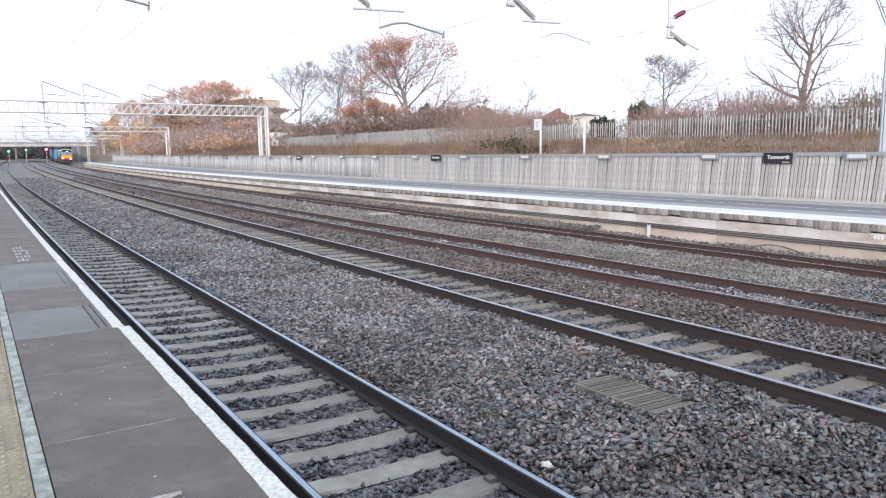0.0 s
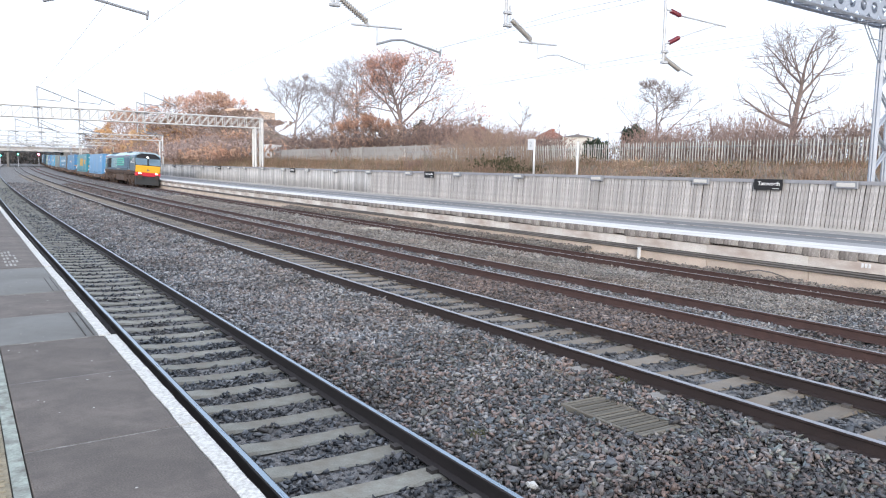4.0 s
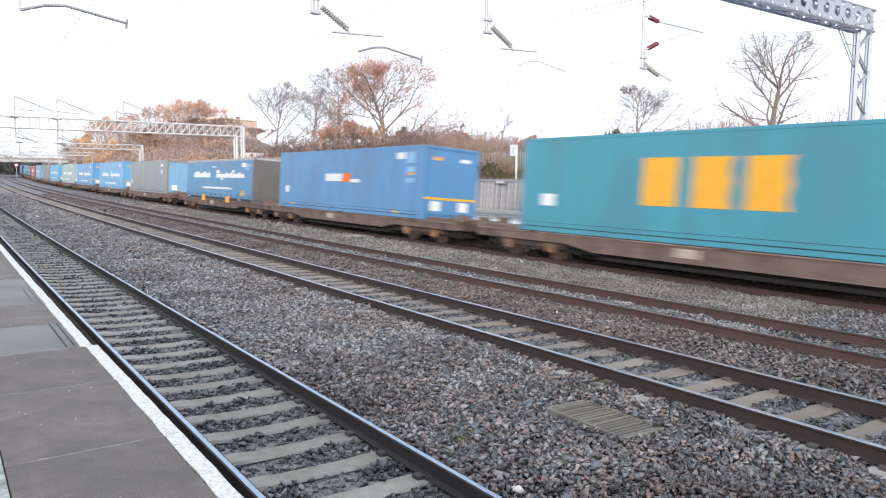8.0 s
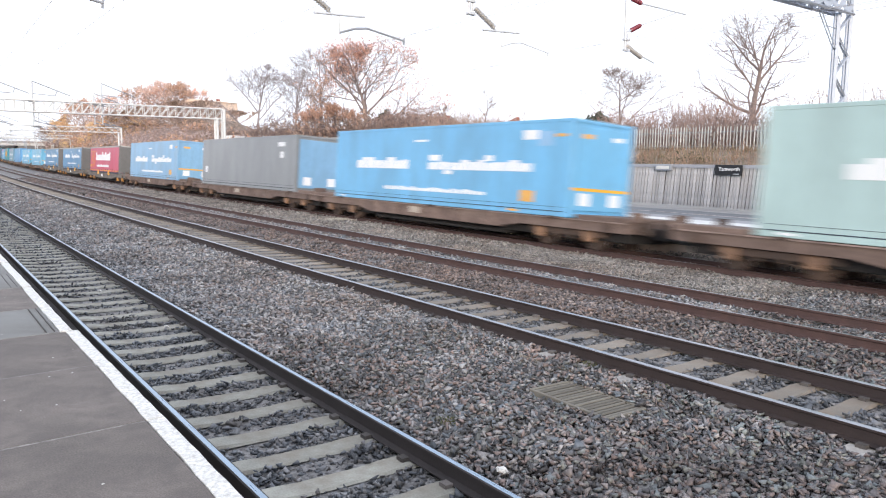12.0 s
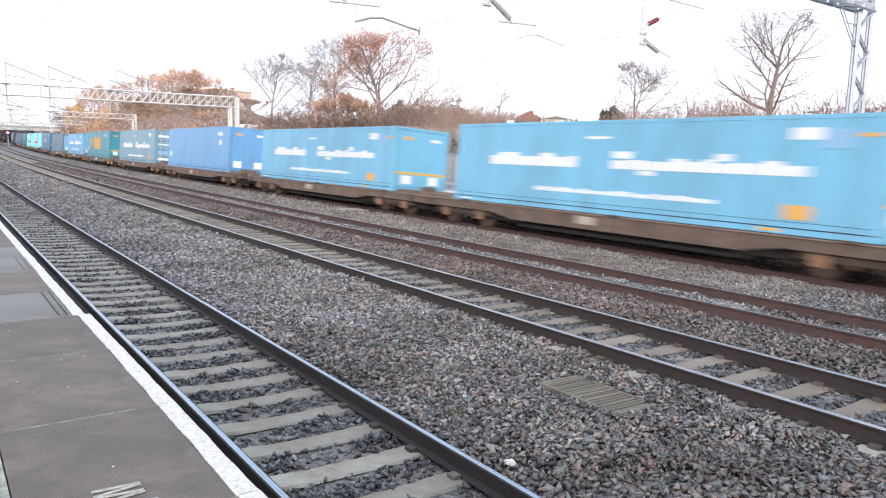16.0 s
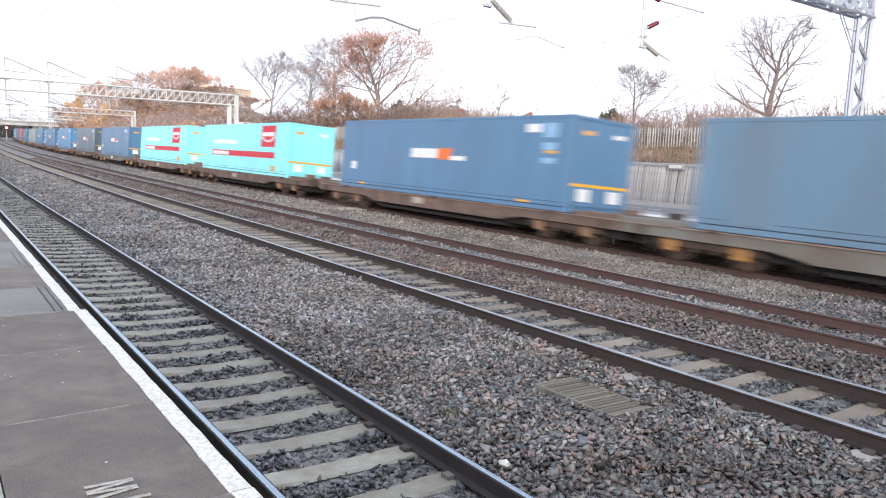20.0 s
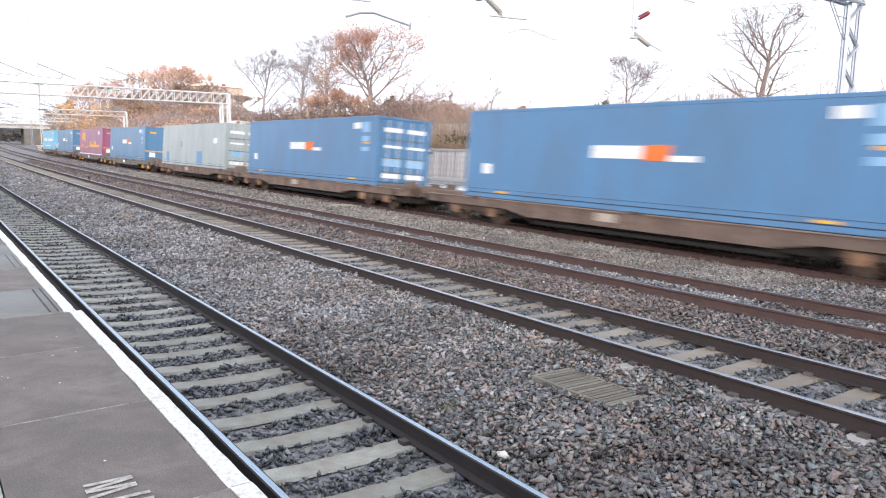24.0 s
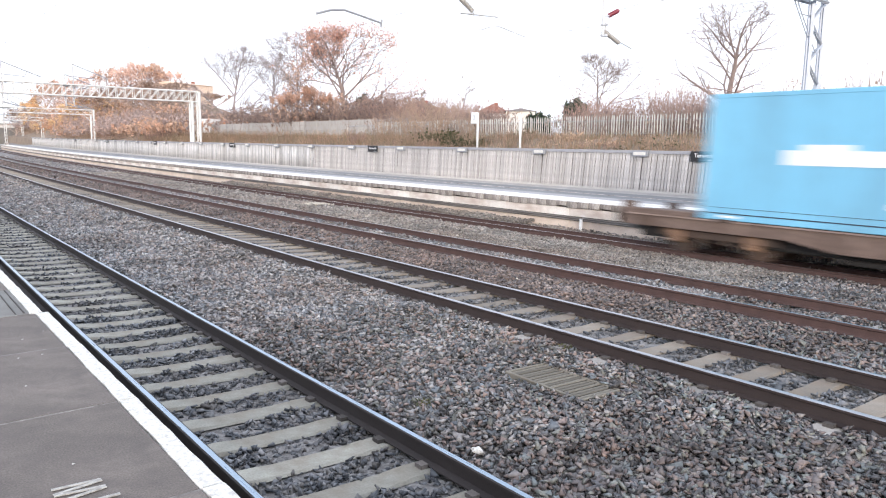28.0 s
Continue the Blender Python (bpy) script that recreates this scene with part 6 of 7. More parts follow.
def build_wagon(mat, box):
    w = thing("container_wagon", "low brown container flat wagon with weathered side beams" if mat == "wagon" else "low grey container flat wagon with orange axleboxes", "wagon", group="wagons of the train")
    a, b = -2.05, LONG + 2.05
    bm = bmesh.new()
    deep, shallow = 0.41, 0.55
    prof = [(a, shallow), (2.0, shallow), (2.9, deep), (LONG - 2.9, deep), (LONG - 2.0, shallow), (b, shallow), (b, 0.83), (a, 0.83)]
    for x0, x1 in ((-1.24, -1.02), (1.02, 1.24)):
        u, v = [bm.verts.new((x0, y, z)) for y, z in prof], [bm.verts.new((x1, y, z)) for y, z in prof]
        for k in range(8):
            bm.faces.new((u[k], u[(k + 1) % 8], v[(k + 1) % 8], v[k]))
        bm.faces.new(u), bm.faces.new(v[::-1])
    bmesh.ops.recalc_face_normals(bm, faces=bm.faces[:])
    part("side_beam", bm, mat, w)
    part("deck", boxes([(-1.02, a, 0.66, 1.02, b, 0.80)]), mat, w)
    part("headstock", boxes([(-1.22, a - 0.12, 0.56, 1.22, a, 0.87)], 0.015), mat, w)
    part("headstock", boxes([(-1.22, b, 0.56, 1.22, b + 0.12, 0.87)], 0.015), mat, w)
    part("end_platform", boxes([(-1.2, a - 0.1, 0.82, 1.2, -0.2, 0.96)], 0.02), mat, w)
    part("end_platform", boxes([(-1.2, LONG + 0.2, 0.82, 1.2, b + 0.1, 0.96)], 0.02), mat, w)
    part("top_flange", boxes([(-1.285, a, 0.80, -1.242, b, 0.835)]), "flange", w, "pale worn top flange")
    part("bottom_flange", boxes([(-1.285, 2.9, deep - 0.02, -1.0, LONG - 2.9, deep)]), mat, w)
    for y in (0.9, 3.4, 5.0, 6.86, 8.7, 10.3, 12.7):
        part("rib", boxes([(-1.268, y, deep if 2.9 < y < 10.8 else shallow, -1.24, y + 0.08, 0.80)]), mat, w)
    for y in (0.35, 6.4, 12.9):
        part("container_spigot", boxes([(-1.30, y, 0.80, -1.18, y + 0.45, 0.865)], 0.01), "bogie", w)
    part("data_plate", boxes([(-1.268, 7.3, 0.52, -1.245, 7.95, 0.74)]), "plate" if mat == "wagon" else "logo_white", w, "pale data plate")
    # sill and trough enlarged as black filling in place of underside shade
    part("centre_sill", boxes([(-0.85, a + 0.2, 0.28, 0.85, b - 0.2, 0.65)], 0.03), "under_black", w, "centre sill deepened and blackened to stand in for the shade below")
    part("under_trough", boxes([(-0.95, 3.0, 0.18, 0.95, LONG - 3.0, 0.29)], 0.02), "under_black", w)
    part("brake_box", boxes([(-0.8, 5.5, 0.22, 0.8, 8.2, 0.65)], 0.03), "under_black", w)
    for y0, e in ((a - 0.12, -1), (b + 0.12, 1)):
        for x in (-0.87, 0.87):
            bf = part("buffer", bars([((x, y0, 0.74), (x, y0 + e * 0.25, 0.74), 0.09)], sides=12), "bogie", w)
            part("buffer_head", bars([((x, y0 + e * 0.25, 0.74), (x, y0 + e * 0.31, 0.74), 0.2)], sides=16), "bogie", bf)
        part("coupling", boxes([(-0.3, min(y0, y0 + e * 0.33), 0.42, 0.3, max(y0, y0 + e * 0.33), 0.72)], 0.02), "under_black", w)
        for x in (-1.2, 0.7):
            part("end_step", boxes([(x, y0 - 0.05, 0.87, x + 0.5, y0 + 0.05, 1.12)]), mat, w)
        part("brake_wheel", bars([((-1.28, y0 - e * 0.7, 0.69), (-1.25, y0 - e * 0.7, 0.69), 0.16)], sides=16), "bogie", w)
    for y in (0.28, LONG - 0.28):
        bg = part("bogie_frame", boxes([(-1.08, y - 1.4, 0.36, -0.86, y + 1.4, 0.54), (0.86, y - 1.4, 0.36, 1.08, y + 1.4, 0.54), (-0.9, y - 0.3, 0.4, 0.9, y + 0.3, 0.64)], 0.02), "bogie", w)
        for dy in (-0.3, 0.3):
            part("spring", bars([((-1.06, y + dy, 0.28), (-1.06, y + dy, 0.52), 0.08)], sides=10), "bogie", bg)
        for dy in (-0.95, 0.95):
            wheelset(bg, y + dy, 0.37, 1.16, box=box)
    return w


M["flange"] = material("flange", (0.28, 0.21, 0.18), 0.8, vary=0.4, scale=2, dirt=(0.12, 0.085, 0.07), dirt_amount=0.8, dirt_scale=1.5)
M["plate"] = material("plate", (0.42, 0.36, 0.30), 0.8, vary=0.2)


# ---- locomotive ----
def build_loco():
    w = thing("locomotive", "dark blue and grey diesel freight locomotive with yellow nose", "locomotive")

    def tube(sec, y0, y1, bm=None, tilt=0.0):
        bm = bm or bmesh.new()
        u = [bm.verts.new((x, y0 + tilt * max(0, z - 2.2), z)) for x, z in sec]
        v = [bm.verts.new((x, y1, z)) for x, z in sec]
        n = len(sec)
        for k in range(n):
            bm.faces.new((u[k], u[(k + 1) % n], v[(k + 1) % n], v[k]))
        bm.faces.new(u[::-1]), bm.faces.new(v)
        bmesh.ops.recalc_face_normals(bm, faces=bm.faces[:])
        return bm

    def plate(name, y0, y1, z0, z1, mat, parent, label="", proud=0.012, bevel=0.0):
        return part(name, boxes([(-1.30 - proud, y0, z0, -1.29, y1, z1)], bevel), mat, parent, label)

    low = [(-1.30, 1.64), (-1.30, 2.99), (1.30, 2.99), (1.30, 1.64)]
    eave = [(-1.315, 2.985), (-1.315, 3.21), (1.315, 3.21), (1.315, 2.985)]
    roof = [(-1.30, 3.2), (-1.24, 3.30), (-1.05, 3.46), (-0.8, 3.56), (-0.45, 3.61), (0.45, 3.61), (0.8, 3.56), (1.05, 3.46), (1.24, 3.30), (1.30, 3.2)]
    body = part("body", tube(low, 4.75, 19.5), "loco_blue", w, "dark blue louvred body side")
    part("eave_band", tube(eave, 4.1, 19.2), "loco_eave", w, "dark blue band below the roof")
    part("rear_eave_band", tube(eave, 19.75, 21.62), "loco_eave", w)
    part("cab_eave_band", tube([(x * 0.998, z) for x, z in eave], 1.0, 3.75), "loco_eave", w)
    part("roof", tube(roof, 1.9, 15.0), "loco_roof", w, "pale blue roof")
    part("engine_roof", tube([(x * 1.004, z + 0.004) for x, z in roof], 15.0, 18.75), "loco_engine", w, "slate blue engine roof")
    part("rear_roof", tube(roof, 18.75, 21.5), "loco_roof", w, "pale blue rear cab roof")
    part("rear_drawgear", boxes([(-0.35, 21.72, 0.75, 0.35, 22.5, 1.1)], 0.03), "loco_frame", w)
    part("rear_beam", boxes([(-1.26, 21.72, 0.95, 1.26, 21.84, 1.6)], 0.03), "loco_under", w, "dirty rear buffer beam")
    part("rear_skirt", boxes([(-1.24, 20.95, 0.42, 1.24, 21.6, 1.34)], 0.05), "loco_under", w)
    part("rear_plough", boxes([(-1.2, 21.6, 0.24, 1.2, 21.85, 0.92)], 0.04), "loco_frame", w)
    part("air_hose", bars([((x, 21.85, 0.95), (x, 22.1, 0.6), 0.03) for x in (-0.6, -0.45, 0.45, 0.6)] + [((x, 22.1, 0.6), (x, 22.5, 0.75), 0.03) for x in (-0.6, -0.45, 0.45, 0.6)], sides=6), "bogie", w)
    part("under_block", boxes([(-0.9, 1.6, 0.45, 0.9, 21.0, 1.35)], 0.05), "under_black", w)
    part("underframe", boxes([(-1.31, 0.75, 1.36, 1.31, 21.75, 1.645)], 0.02), "loco_frame", w, "dirty brown sole bar")
    plate("waist_band", 4.75, 19.3, 1.66, 1.84, "loco_waist", w, "dusty grey-blue band above the sole bar", 0.006)
    part("roof_line", boxes([(-1.33, 4.1, 3.178, -1.315, 19.2, 3.201)]), "logo_red", w, "thin red line under the roof")
    part("rear_roof_line", boxes([(-1.33, 19.75, 3.178, -1.315, 21.6, 3.201)]), "logo_red", w)
    cab = part("cab", tube([(-1.31, 1.62), (-1.31, 2.985), (1.31, 2.985), (1.31, 1.62)], 0.72, 3.75, tilt=0.28), "loco_grey", w, "dark grey cab side")
    part("cab_roof", tube(roof, 1.1, 1.9), "loco_roof", w, "pale blue cab roof edge")
    rear = part("rear_cab", tube([(x * 1.006, z - 0.01) for x, z in low], 19.75, 21.7), "loco_grey", w, "dark grey rear cab")
    nose = part("nose_panel", boxes([(-1.25, 0.62, 1.5, 1.25, 0.74, 2.22)], 0.05), "yellow", w, "yellow warning nose")
    part("nose_badge", bars([((0, 0.60, 1.75), (0, 0.622, 1.75), 0.11)], sides=12), "end_dark", nose)
    part("buffer_beam", boxes([(-1.28, 0.58, 1.12, 1.28, 0.74, 1.5)], 0.03), "red", w, "red buffer beam")
    part("snow_plough", boxes([(-1.22, 0.62, 0.22, 1.22, 1.0, 1.1)], 0.05), "loco_under2", w, "dark snow plough")
    for x in (-0.86, 0.86):
        part("headlight", boxes([(x - 0.11, 0.555, 1.37, x + 0.11, 0.585, 1.47)], 0.03), "lamp_white", w, "lit headlight")
        bf = part("buffer", bars([((x, 0.6, 1.05), (x, 0.2, 1.05), 0.1)], sides=12), "bogie", w)
        part("buffer_head", bars([((x, 0.2, 1.05), (x, 0.12, 1.05), 0.24)], sides=16), "bogie", bf)
        br = part("rear_buffer", bars([((x, 21.7, 1.05), (x, 22.05, 1.05), 0.1)], sides=12), "bogie", w)
        part("buffer_head", bars([((x, 22.05, 1.05), (x, 22.13, 1.05), 0.24)], sides=16), "bogie", br)
        bm = bmesh.new()
        x0, x1 = (-1.23, -0.07) if x < 0 else (0.07, 1.23)
        q = [bm.verts.new(p) for p in ((x0, 0.715, 2.27), (x1, 0.715, 2.27), (x1, 0.905, 2.92), (x0, 0.905, 2.92))]
        bm.faces.new(q)
        bmesh.ops.solidify(bm, geom=bm.faces[:], thickness=0.02)
        part("windscreen", bm, "loco_glass", w, "windscreen coloured pale blue in place of the reflected sky")
    part("screen_pillar", boxes([(-0.055, 0.70, 2.25, 0.055, 0.93, 2.95)]), "loco_dark", w)
    part("screen_frame", boxes([(-1.26, 0.70, 2.225, 1.26, 0.735, 2.275)]), "loco_dark", w)
    part("marker_light", boxes([(-0.09, 0.955, 3.03, 0.09, 1.12, 3.10)], 0.01), "lamp_white", w, "lit top marker light")
    part("visor", tube([(-1.2, 2.95), (-1.15, 3.2), (-0.7, 3.45), (0.7, 3.45), (1.15, 3.2), (1.2, 2.95)], 0.98, 1.15), "loco_dark", w)
    # the two cabs: side window, sticker, plates, door recess with handrails
    plate("cab_window", 1.1, 2.45, 2.45, 2.95, "loco_pane", cab, "grey cab side window", 0.02, 0.004)
    plate("window_sill", 1.05, 2.5, 2.42, 2.45, "logo_white", cab, "", 0.03)
    plate("green_sticker", 2.72, 3.38, 2.78, 2.97, "sticker", cab, "green sticker", 0.02)
    plate("label_plate", 2.72, 3.38, 2.40, 2.62, "logo_white", cab, "small cream plate", 0.02)
    plate("cab_window", 20.3, 21.44, 2.40, 2.94, "loco_glass2", rear, "pale cab side window", 0.02, 0.004)
    plate("window_sill", 20.2, 21.5, 2.375, 2.40, "logo_white", rear, "", 0.03)
    plate("window_hood", 20.3, 21.5, 2.945, 2.965, "logo_white", rear, "", 0.03)
    plate("green_sticker", 20.75, 21.5, 2.02, 2.28, "sticker", rear, "green sticker", 0.02)
    plate("tan_plate", 20.9, 21.35, 1.80, 1.96, "plate", rear, "", 0.02)
    plate("label_plate", 19.98, 20.5, 2.83, 2.99, "plate_cream", rear, "small cream plate", 0.025)
    for y0, y1, m in ((3.75, 4.75, cab), (19.2, 19.75, rear)):
        part("door_recess", boxes([(-1.285, y0, 1.66, -1.2, y1, 3.18)]), "loco_eave", m)
        part("door_gap", boxes([(-1.29, y0 + 0.22, 1.8, -1.284, y0 + 0.42, 2.96)]), "loco_dark", m)
        part("kick_strip", boxes([(-1.325, y0 - 0.05, 1.60, -1.29, y1 + 0.28, 1.68)]), "rust_orange", m, "rusty orange door sill")
    for k in range(12):   # louvre ribs along the side
        plate("louvre", 4.9, 15.0, 1.88 + k * 0.092, 1.912 + k * 0.092, "loco_rib", body, "", 0.022)
    plate("pale_panel", 15.05, 16.6, 1.86, 2.98, "loco_pale", body, "pale blue-grey side panel", 0.024)
    plate("dark_grille", 16.68, 19.16, 1.87, 2.98, "loco_grille", body, "brown-black radiator grille", 0.024)
    for k in range(5):
        plate("grille_frame", 16.68 + 0.606 * k, 16.73 + 0.606 * k, 1.87, 2.98, "loco_dark", body, "", 0.034)
    for k in range(12):
        plate("pale_bar", 12.4, 15.0, 1.885 + k * 0.092, 1.94 + k * 0.092, "loco_stripe", body, "pale grey-white bar", 0.028)
    for k in range(4):
        plate("mint_bar", 7.95, 12.6 - 0.2 * (k % 2), 2.13 + 0.225 * k, 2.27 + 0.225 * k, "mint", body, "mint green bar", 0.034)
    bm = bmesh.new()
    ar = [(8.12, 2.02), (8.12, 2.97), (7.75, 2.82), (7.4, 2.49), (7.75, 2.16)]
    u, v = [bm.verts.new((-1.336, y, z)) for y, z in ar], [bm.verts.new((-1.322, y, z)) for y, z in ar]
    for k in range(5):
        bm.faces.new((u[k], u[(k + 1) % 5], v[(k + 1) % 5], v[k]))
    bm.faces.new(u), bm.faces.new(v[::-1])
    bmesh.ops.recalc_face_normals(bm, faces=bm.faces[:])
    part("mint_arrow", bm, "mint", body, "mint green arrow head")
    plate("white_flash", 7.5, 8.6, 2.46, 2.53, "logo_white", body, "", 0.038)
    plate("number_bar", 10.4, 12.3, 1.73, 1.79, "plate", body, "", 0.03)
    for y0, y1, z, m in ((4.6, 5.9, 3.6, "loco_roof"), (6.7, 9.3, 3.62, "loco_dark"), (9.6, 11.2, 3.6, "loco_roof"), (11.6, 14.6, 3.58, "loco_hatch"), (15.4, 18.5, 3.6, "loco_slate")):
        r = 1.02 if m == "loco_slate" else 0.75
        part("roof_hatch", boxes([(-r, y0, z - (0.14 if r > 1 else 0.05), r, y1, z + 0.07)], 0.03), m, w)
    part("exhaust", boxes([(-0.3, 10.2, 3.6, 0.3, 10.8, 3.8)], 0.03), "loco_dark", w)
    part("roof_vents", boxes([(-1.27, 6.0 + 0.3 * k, 3.22, -1.2, 6.2 + 0.3 * k, 3.29) for k in range(3)]), "loco_dark", w)
    tank = part("fuel_tank", boxes([(-1.25, 7.55, 0.46, 1.25, 13.5, 1.26)], 0.12), "loco_under", w, "dirty tan fuel tank")
    part("tank_strap", boxes([(-1.262, y, 0.5, -1.24, y + 0.1, 1.24) for y in (8.2, 9.6, 11.0, 12.6)]), "bogie", tank)
    g = random.Random(66)
    y = 1.2
    while y < 21.0:   # pipes, cable boxes and brackets below the sole bar
        step = g.uniform(0.35, 0.9)
        part("gear_box", boxes([(-1.29, y, 1.36 - g.uniform(0.05, 0.2), -1.02, y + step * 0.75, 1.36)], 0.02), g.choice(("loco_under", "loco_frame", "bogie", "under_black")), w)
        y += step
    part("pipe_run", bars([((-1.325, 1.6, 1.50), (-1.325, 20.8, 1.50), 0.022), ((-1.32, 1.6, 1.40), (-1.32, 20.8, 1.40), 0.026), ((-1.28, 6.6, 1.30), (-1.28, 14.8, 1.30), 0.025)], sides=8), "loco_under", w)
    part("air_tank", bars([((-1.15, 13.7, 0.9), (-1.15, 14.9, 0.9), 0.2)], sides=12), "loco_under", w)
    for y in (4.4, 17.95):
        bg = part("bogie_frame", boxes([(-1.22, y - 2.7, 0.66, -0.95, y + 2.7, 1.12), (0.95, y - 2.7, 0.66, 1.22, y + 2.7, 1.12), (-1.0, y - 0.6, 0.6, 1.0, y + 0.6, 1.12)], 0.05), "loco_under", w)
        for dy in (-2.05, 0.0, 2.05):
            wheelset(bg, y + dy, 0.53, 1.26, box="loco_frame")
            part("horn_guide", boxes([(-1.24, y + dy - 0.3, 0.42, -1.08, y + dy - 0.2, 0.8), (-1.24, y + dy + 0.2, 0.42, -1.08, y + dy + 0.3, 0.8)], 0.02), "loco_under", bg)
            for e in (-0.35, 0.35):
                part("spring", bars([((-1.2, y + dy + e, 0.5), (-1.2, y + dy + e, 1.2), 0.09)], sides=8), "bogie", bg)
        for dy in (-1.0, 1.0):
            part("brake_cylinder", bars([((-1.24, y + dy - 0.2, 0.98), (-1.24, y + dy + 0.25, 0.98), 0.11)], sides=10), "loco_frame", bg)
        part("sand_box", boxes([(-1.28, y - 2.95, 0.6, -1.0, y - 2.7, 1.15)], 0.03), "loco_under", bg)
        for k in range(4):
            part("step", boxes([(-1.32, y - 3.1 if y < 10 else y + 2.75, 0.45 + 0.28 * k, -1.12, y - 2.75 if y < 10 else y + 3.1, 0.48 + 0.28 * k)]), "loco_under", w)
    for y in (3.8, 4.7, 19.25, 19.7):
        part("handrail", bars([((-1.36, y, 1.72), (-1.36, y, 2.85), 0.014)], sides=6), "loco_slate", w)
    return w


M["loco_engine"] = material("loco_engine", (0.15, 0.28, 0.37), 0.4, vary=0.15, scale=1, dirt=(0.10, 0.14, 0.17), dirt_amount=0.4)
M["loco_eave"] = material("loco_eave", (0.09, 0.19, 0.28), 0.33, vary=0.15, scale=1, dirt=(0.10, 0.15, 0.19), dirt_amount=0.4)
M["loco_pane"] = material("loco_pane", (0.20, 0.23, 0.245), 0.15, vary=0.1, bump=0)
M["loco_frame"] = material("loco_frame", (0.095, 0.062, 0.048), 0.85, vary=0.35, scale=2, fine=30, dirt=(0.04, 0.028, 0.022), dirt_amount=0.7)
M["loco_waist"] = material("loco_waist", (0.07, 0.125, 0.175), 0.6, vary=0.2, scale=2, dirt=(0.13, 0.12, 0.11), dirt_amount=0.6)
M["loco_grille"] = material("loco_grille", (0.020, 0.014, 0.012), 0.9, vary=0.3, scale=3)
M["loco_hatch"] = material("loco_hatch", (0.55, 0.64, 0.68), 0.5, vary=0.15, scale=1.5)
M["sticker"] = material("sticker", (0.07, 0.31, 0.21), 0.5, vary=0.1)
M["plate_cream"] = material("plate_cream", (0.50, 0.51, 0.44), 0.5, vary=0.1)
M["rust_orange"] = material("rust_orange", (0.36, 0.15, 0.05), 0.8, vary=0.3, scale=3)
M["loco_slate"] = material("loco_slate", (0.05, 0.068, 0.078), 0.6, vary=0.25, scale=1.5, dirt=(0.08, 0.09, 0.10), dirt_amount=0.6)
M["loco_stripe"] = material("loco_stripe", (0.40, 0.56, 0.58), 0.5, vary=0.1)
M["loco_blue"] = material("loco_blue", (0.05, 0.135, 0.225), 0.45, vary=0.12, scale=1, dirt=(0.08, 0.08, 0.085), dirt_amount=0.35)
M["loco_rib"] = material("loco_rib", (0.13, 0.24, 0.33), 0.5, vary=0.1)
M["loco_pale"] = material("loco_pale", (0.22, 0.36, 0.43), 0.5, vary=0.1, scale=1)
M["loco_roof"] = material("loco_roof", (0.48, 0.63, 0.70), 0.33, vary=0.12, scale=1, dirt=(0.2, 0.24, 0.27), dirt_amount=0.4)
M["loco_grey"] = material("loco_grey", (0.10, 0.14, 0.165), 0.5, vary=0.12, scale=1)
M["loco_dark"] = material("loco_dark", (0.018, 0.018, 0.022), 0.55, vary=0.15)
M["loco_under"] = material("loco_under", (0.125, 0.084, 0.064), 0.85, vary=0.3, scale=2, fine=30, dirt=(0.09, 0.06, 0.045), dirt_amount=0.7)
M["loco_under2"] = material("loco_under2", (0.045, 0.047, 0.05), 0.7, vary=0.2)
# windscreen: the sky's reflection is put into the pale blue base colour
M["loco_glass"] = material("loco_glass", (0.36, 0.52, 0.66), 0.12, vary=0.05, bump=0)
M["loco_glass2"] = material("loco_glass2", (0.22, 0.265, 0.26), 0.15, vary=0.05, bump=0)
M["mint"] = material("mint", (0.10, 0.55, 0.42), 0.5, vary=0.08)


SLACK = {3: -0.15, 4: 0.28, 5: 0.1, 11: 0.38, 12: 0.32, 13: 0.25, 17: 0.4, 18: 0.4, 19: -0.15, 20: 0.14, 21: 0.12, 22: 0.55, 23: 0.6, 28: 0.33, 29: 0.17, 30: 0.22, 31: 0.15, 32: 0.08, 33: 0.08}   # slack in the couplings, by vehicle


def build_train():
    loco = build_loco()
    for ob in loco.children_recursive:
        ob.data.transform(Matrix.Diagonal((1, 1, 1.035, 1)))
    MOVERS.append((loco, Q1 - 25.55))   # the cab front leads the first container
    brown, grey = build_wagon("wagon", "axlebox_rust"), build_wagon("wagon_grey", "axlebox")
    first = {}
    used = set()
    for n, key in enumerate(ORDER):
        q = Q1 + (n // 2) * PITCH + (n % 2) * EVEN + SLACK.get(n, 0.0)
        if key in first:
            c = copy_thing(first[key], Matrix())
        else:
            c = first[key] = build_container(*TYPES[key])
        kind = grey if n in (11, 12, 13, 18, 19, 20, 24, 30, 31) else brown
        if kind in used:
            wg = copy_thing(kind, Matrix())
        else:
            wg = kind
            used.add(kind)
        MOVERS.append((c, q)), MOVERS.append((wg, q))


build_train()


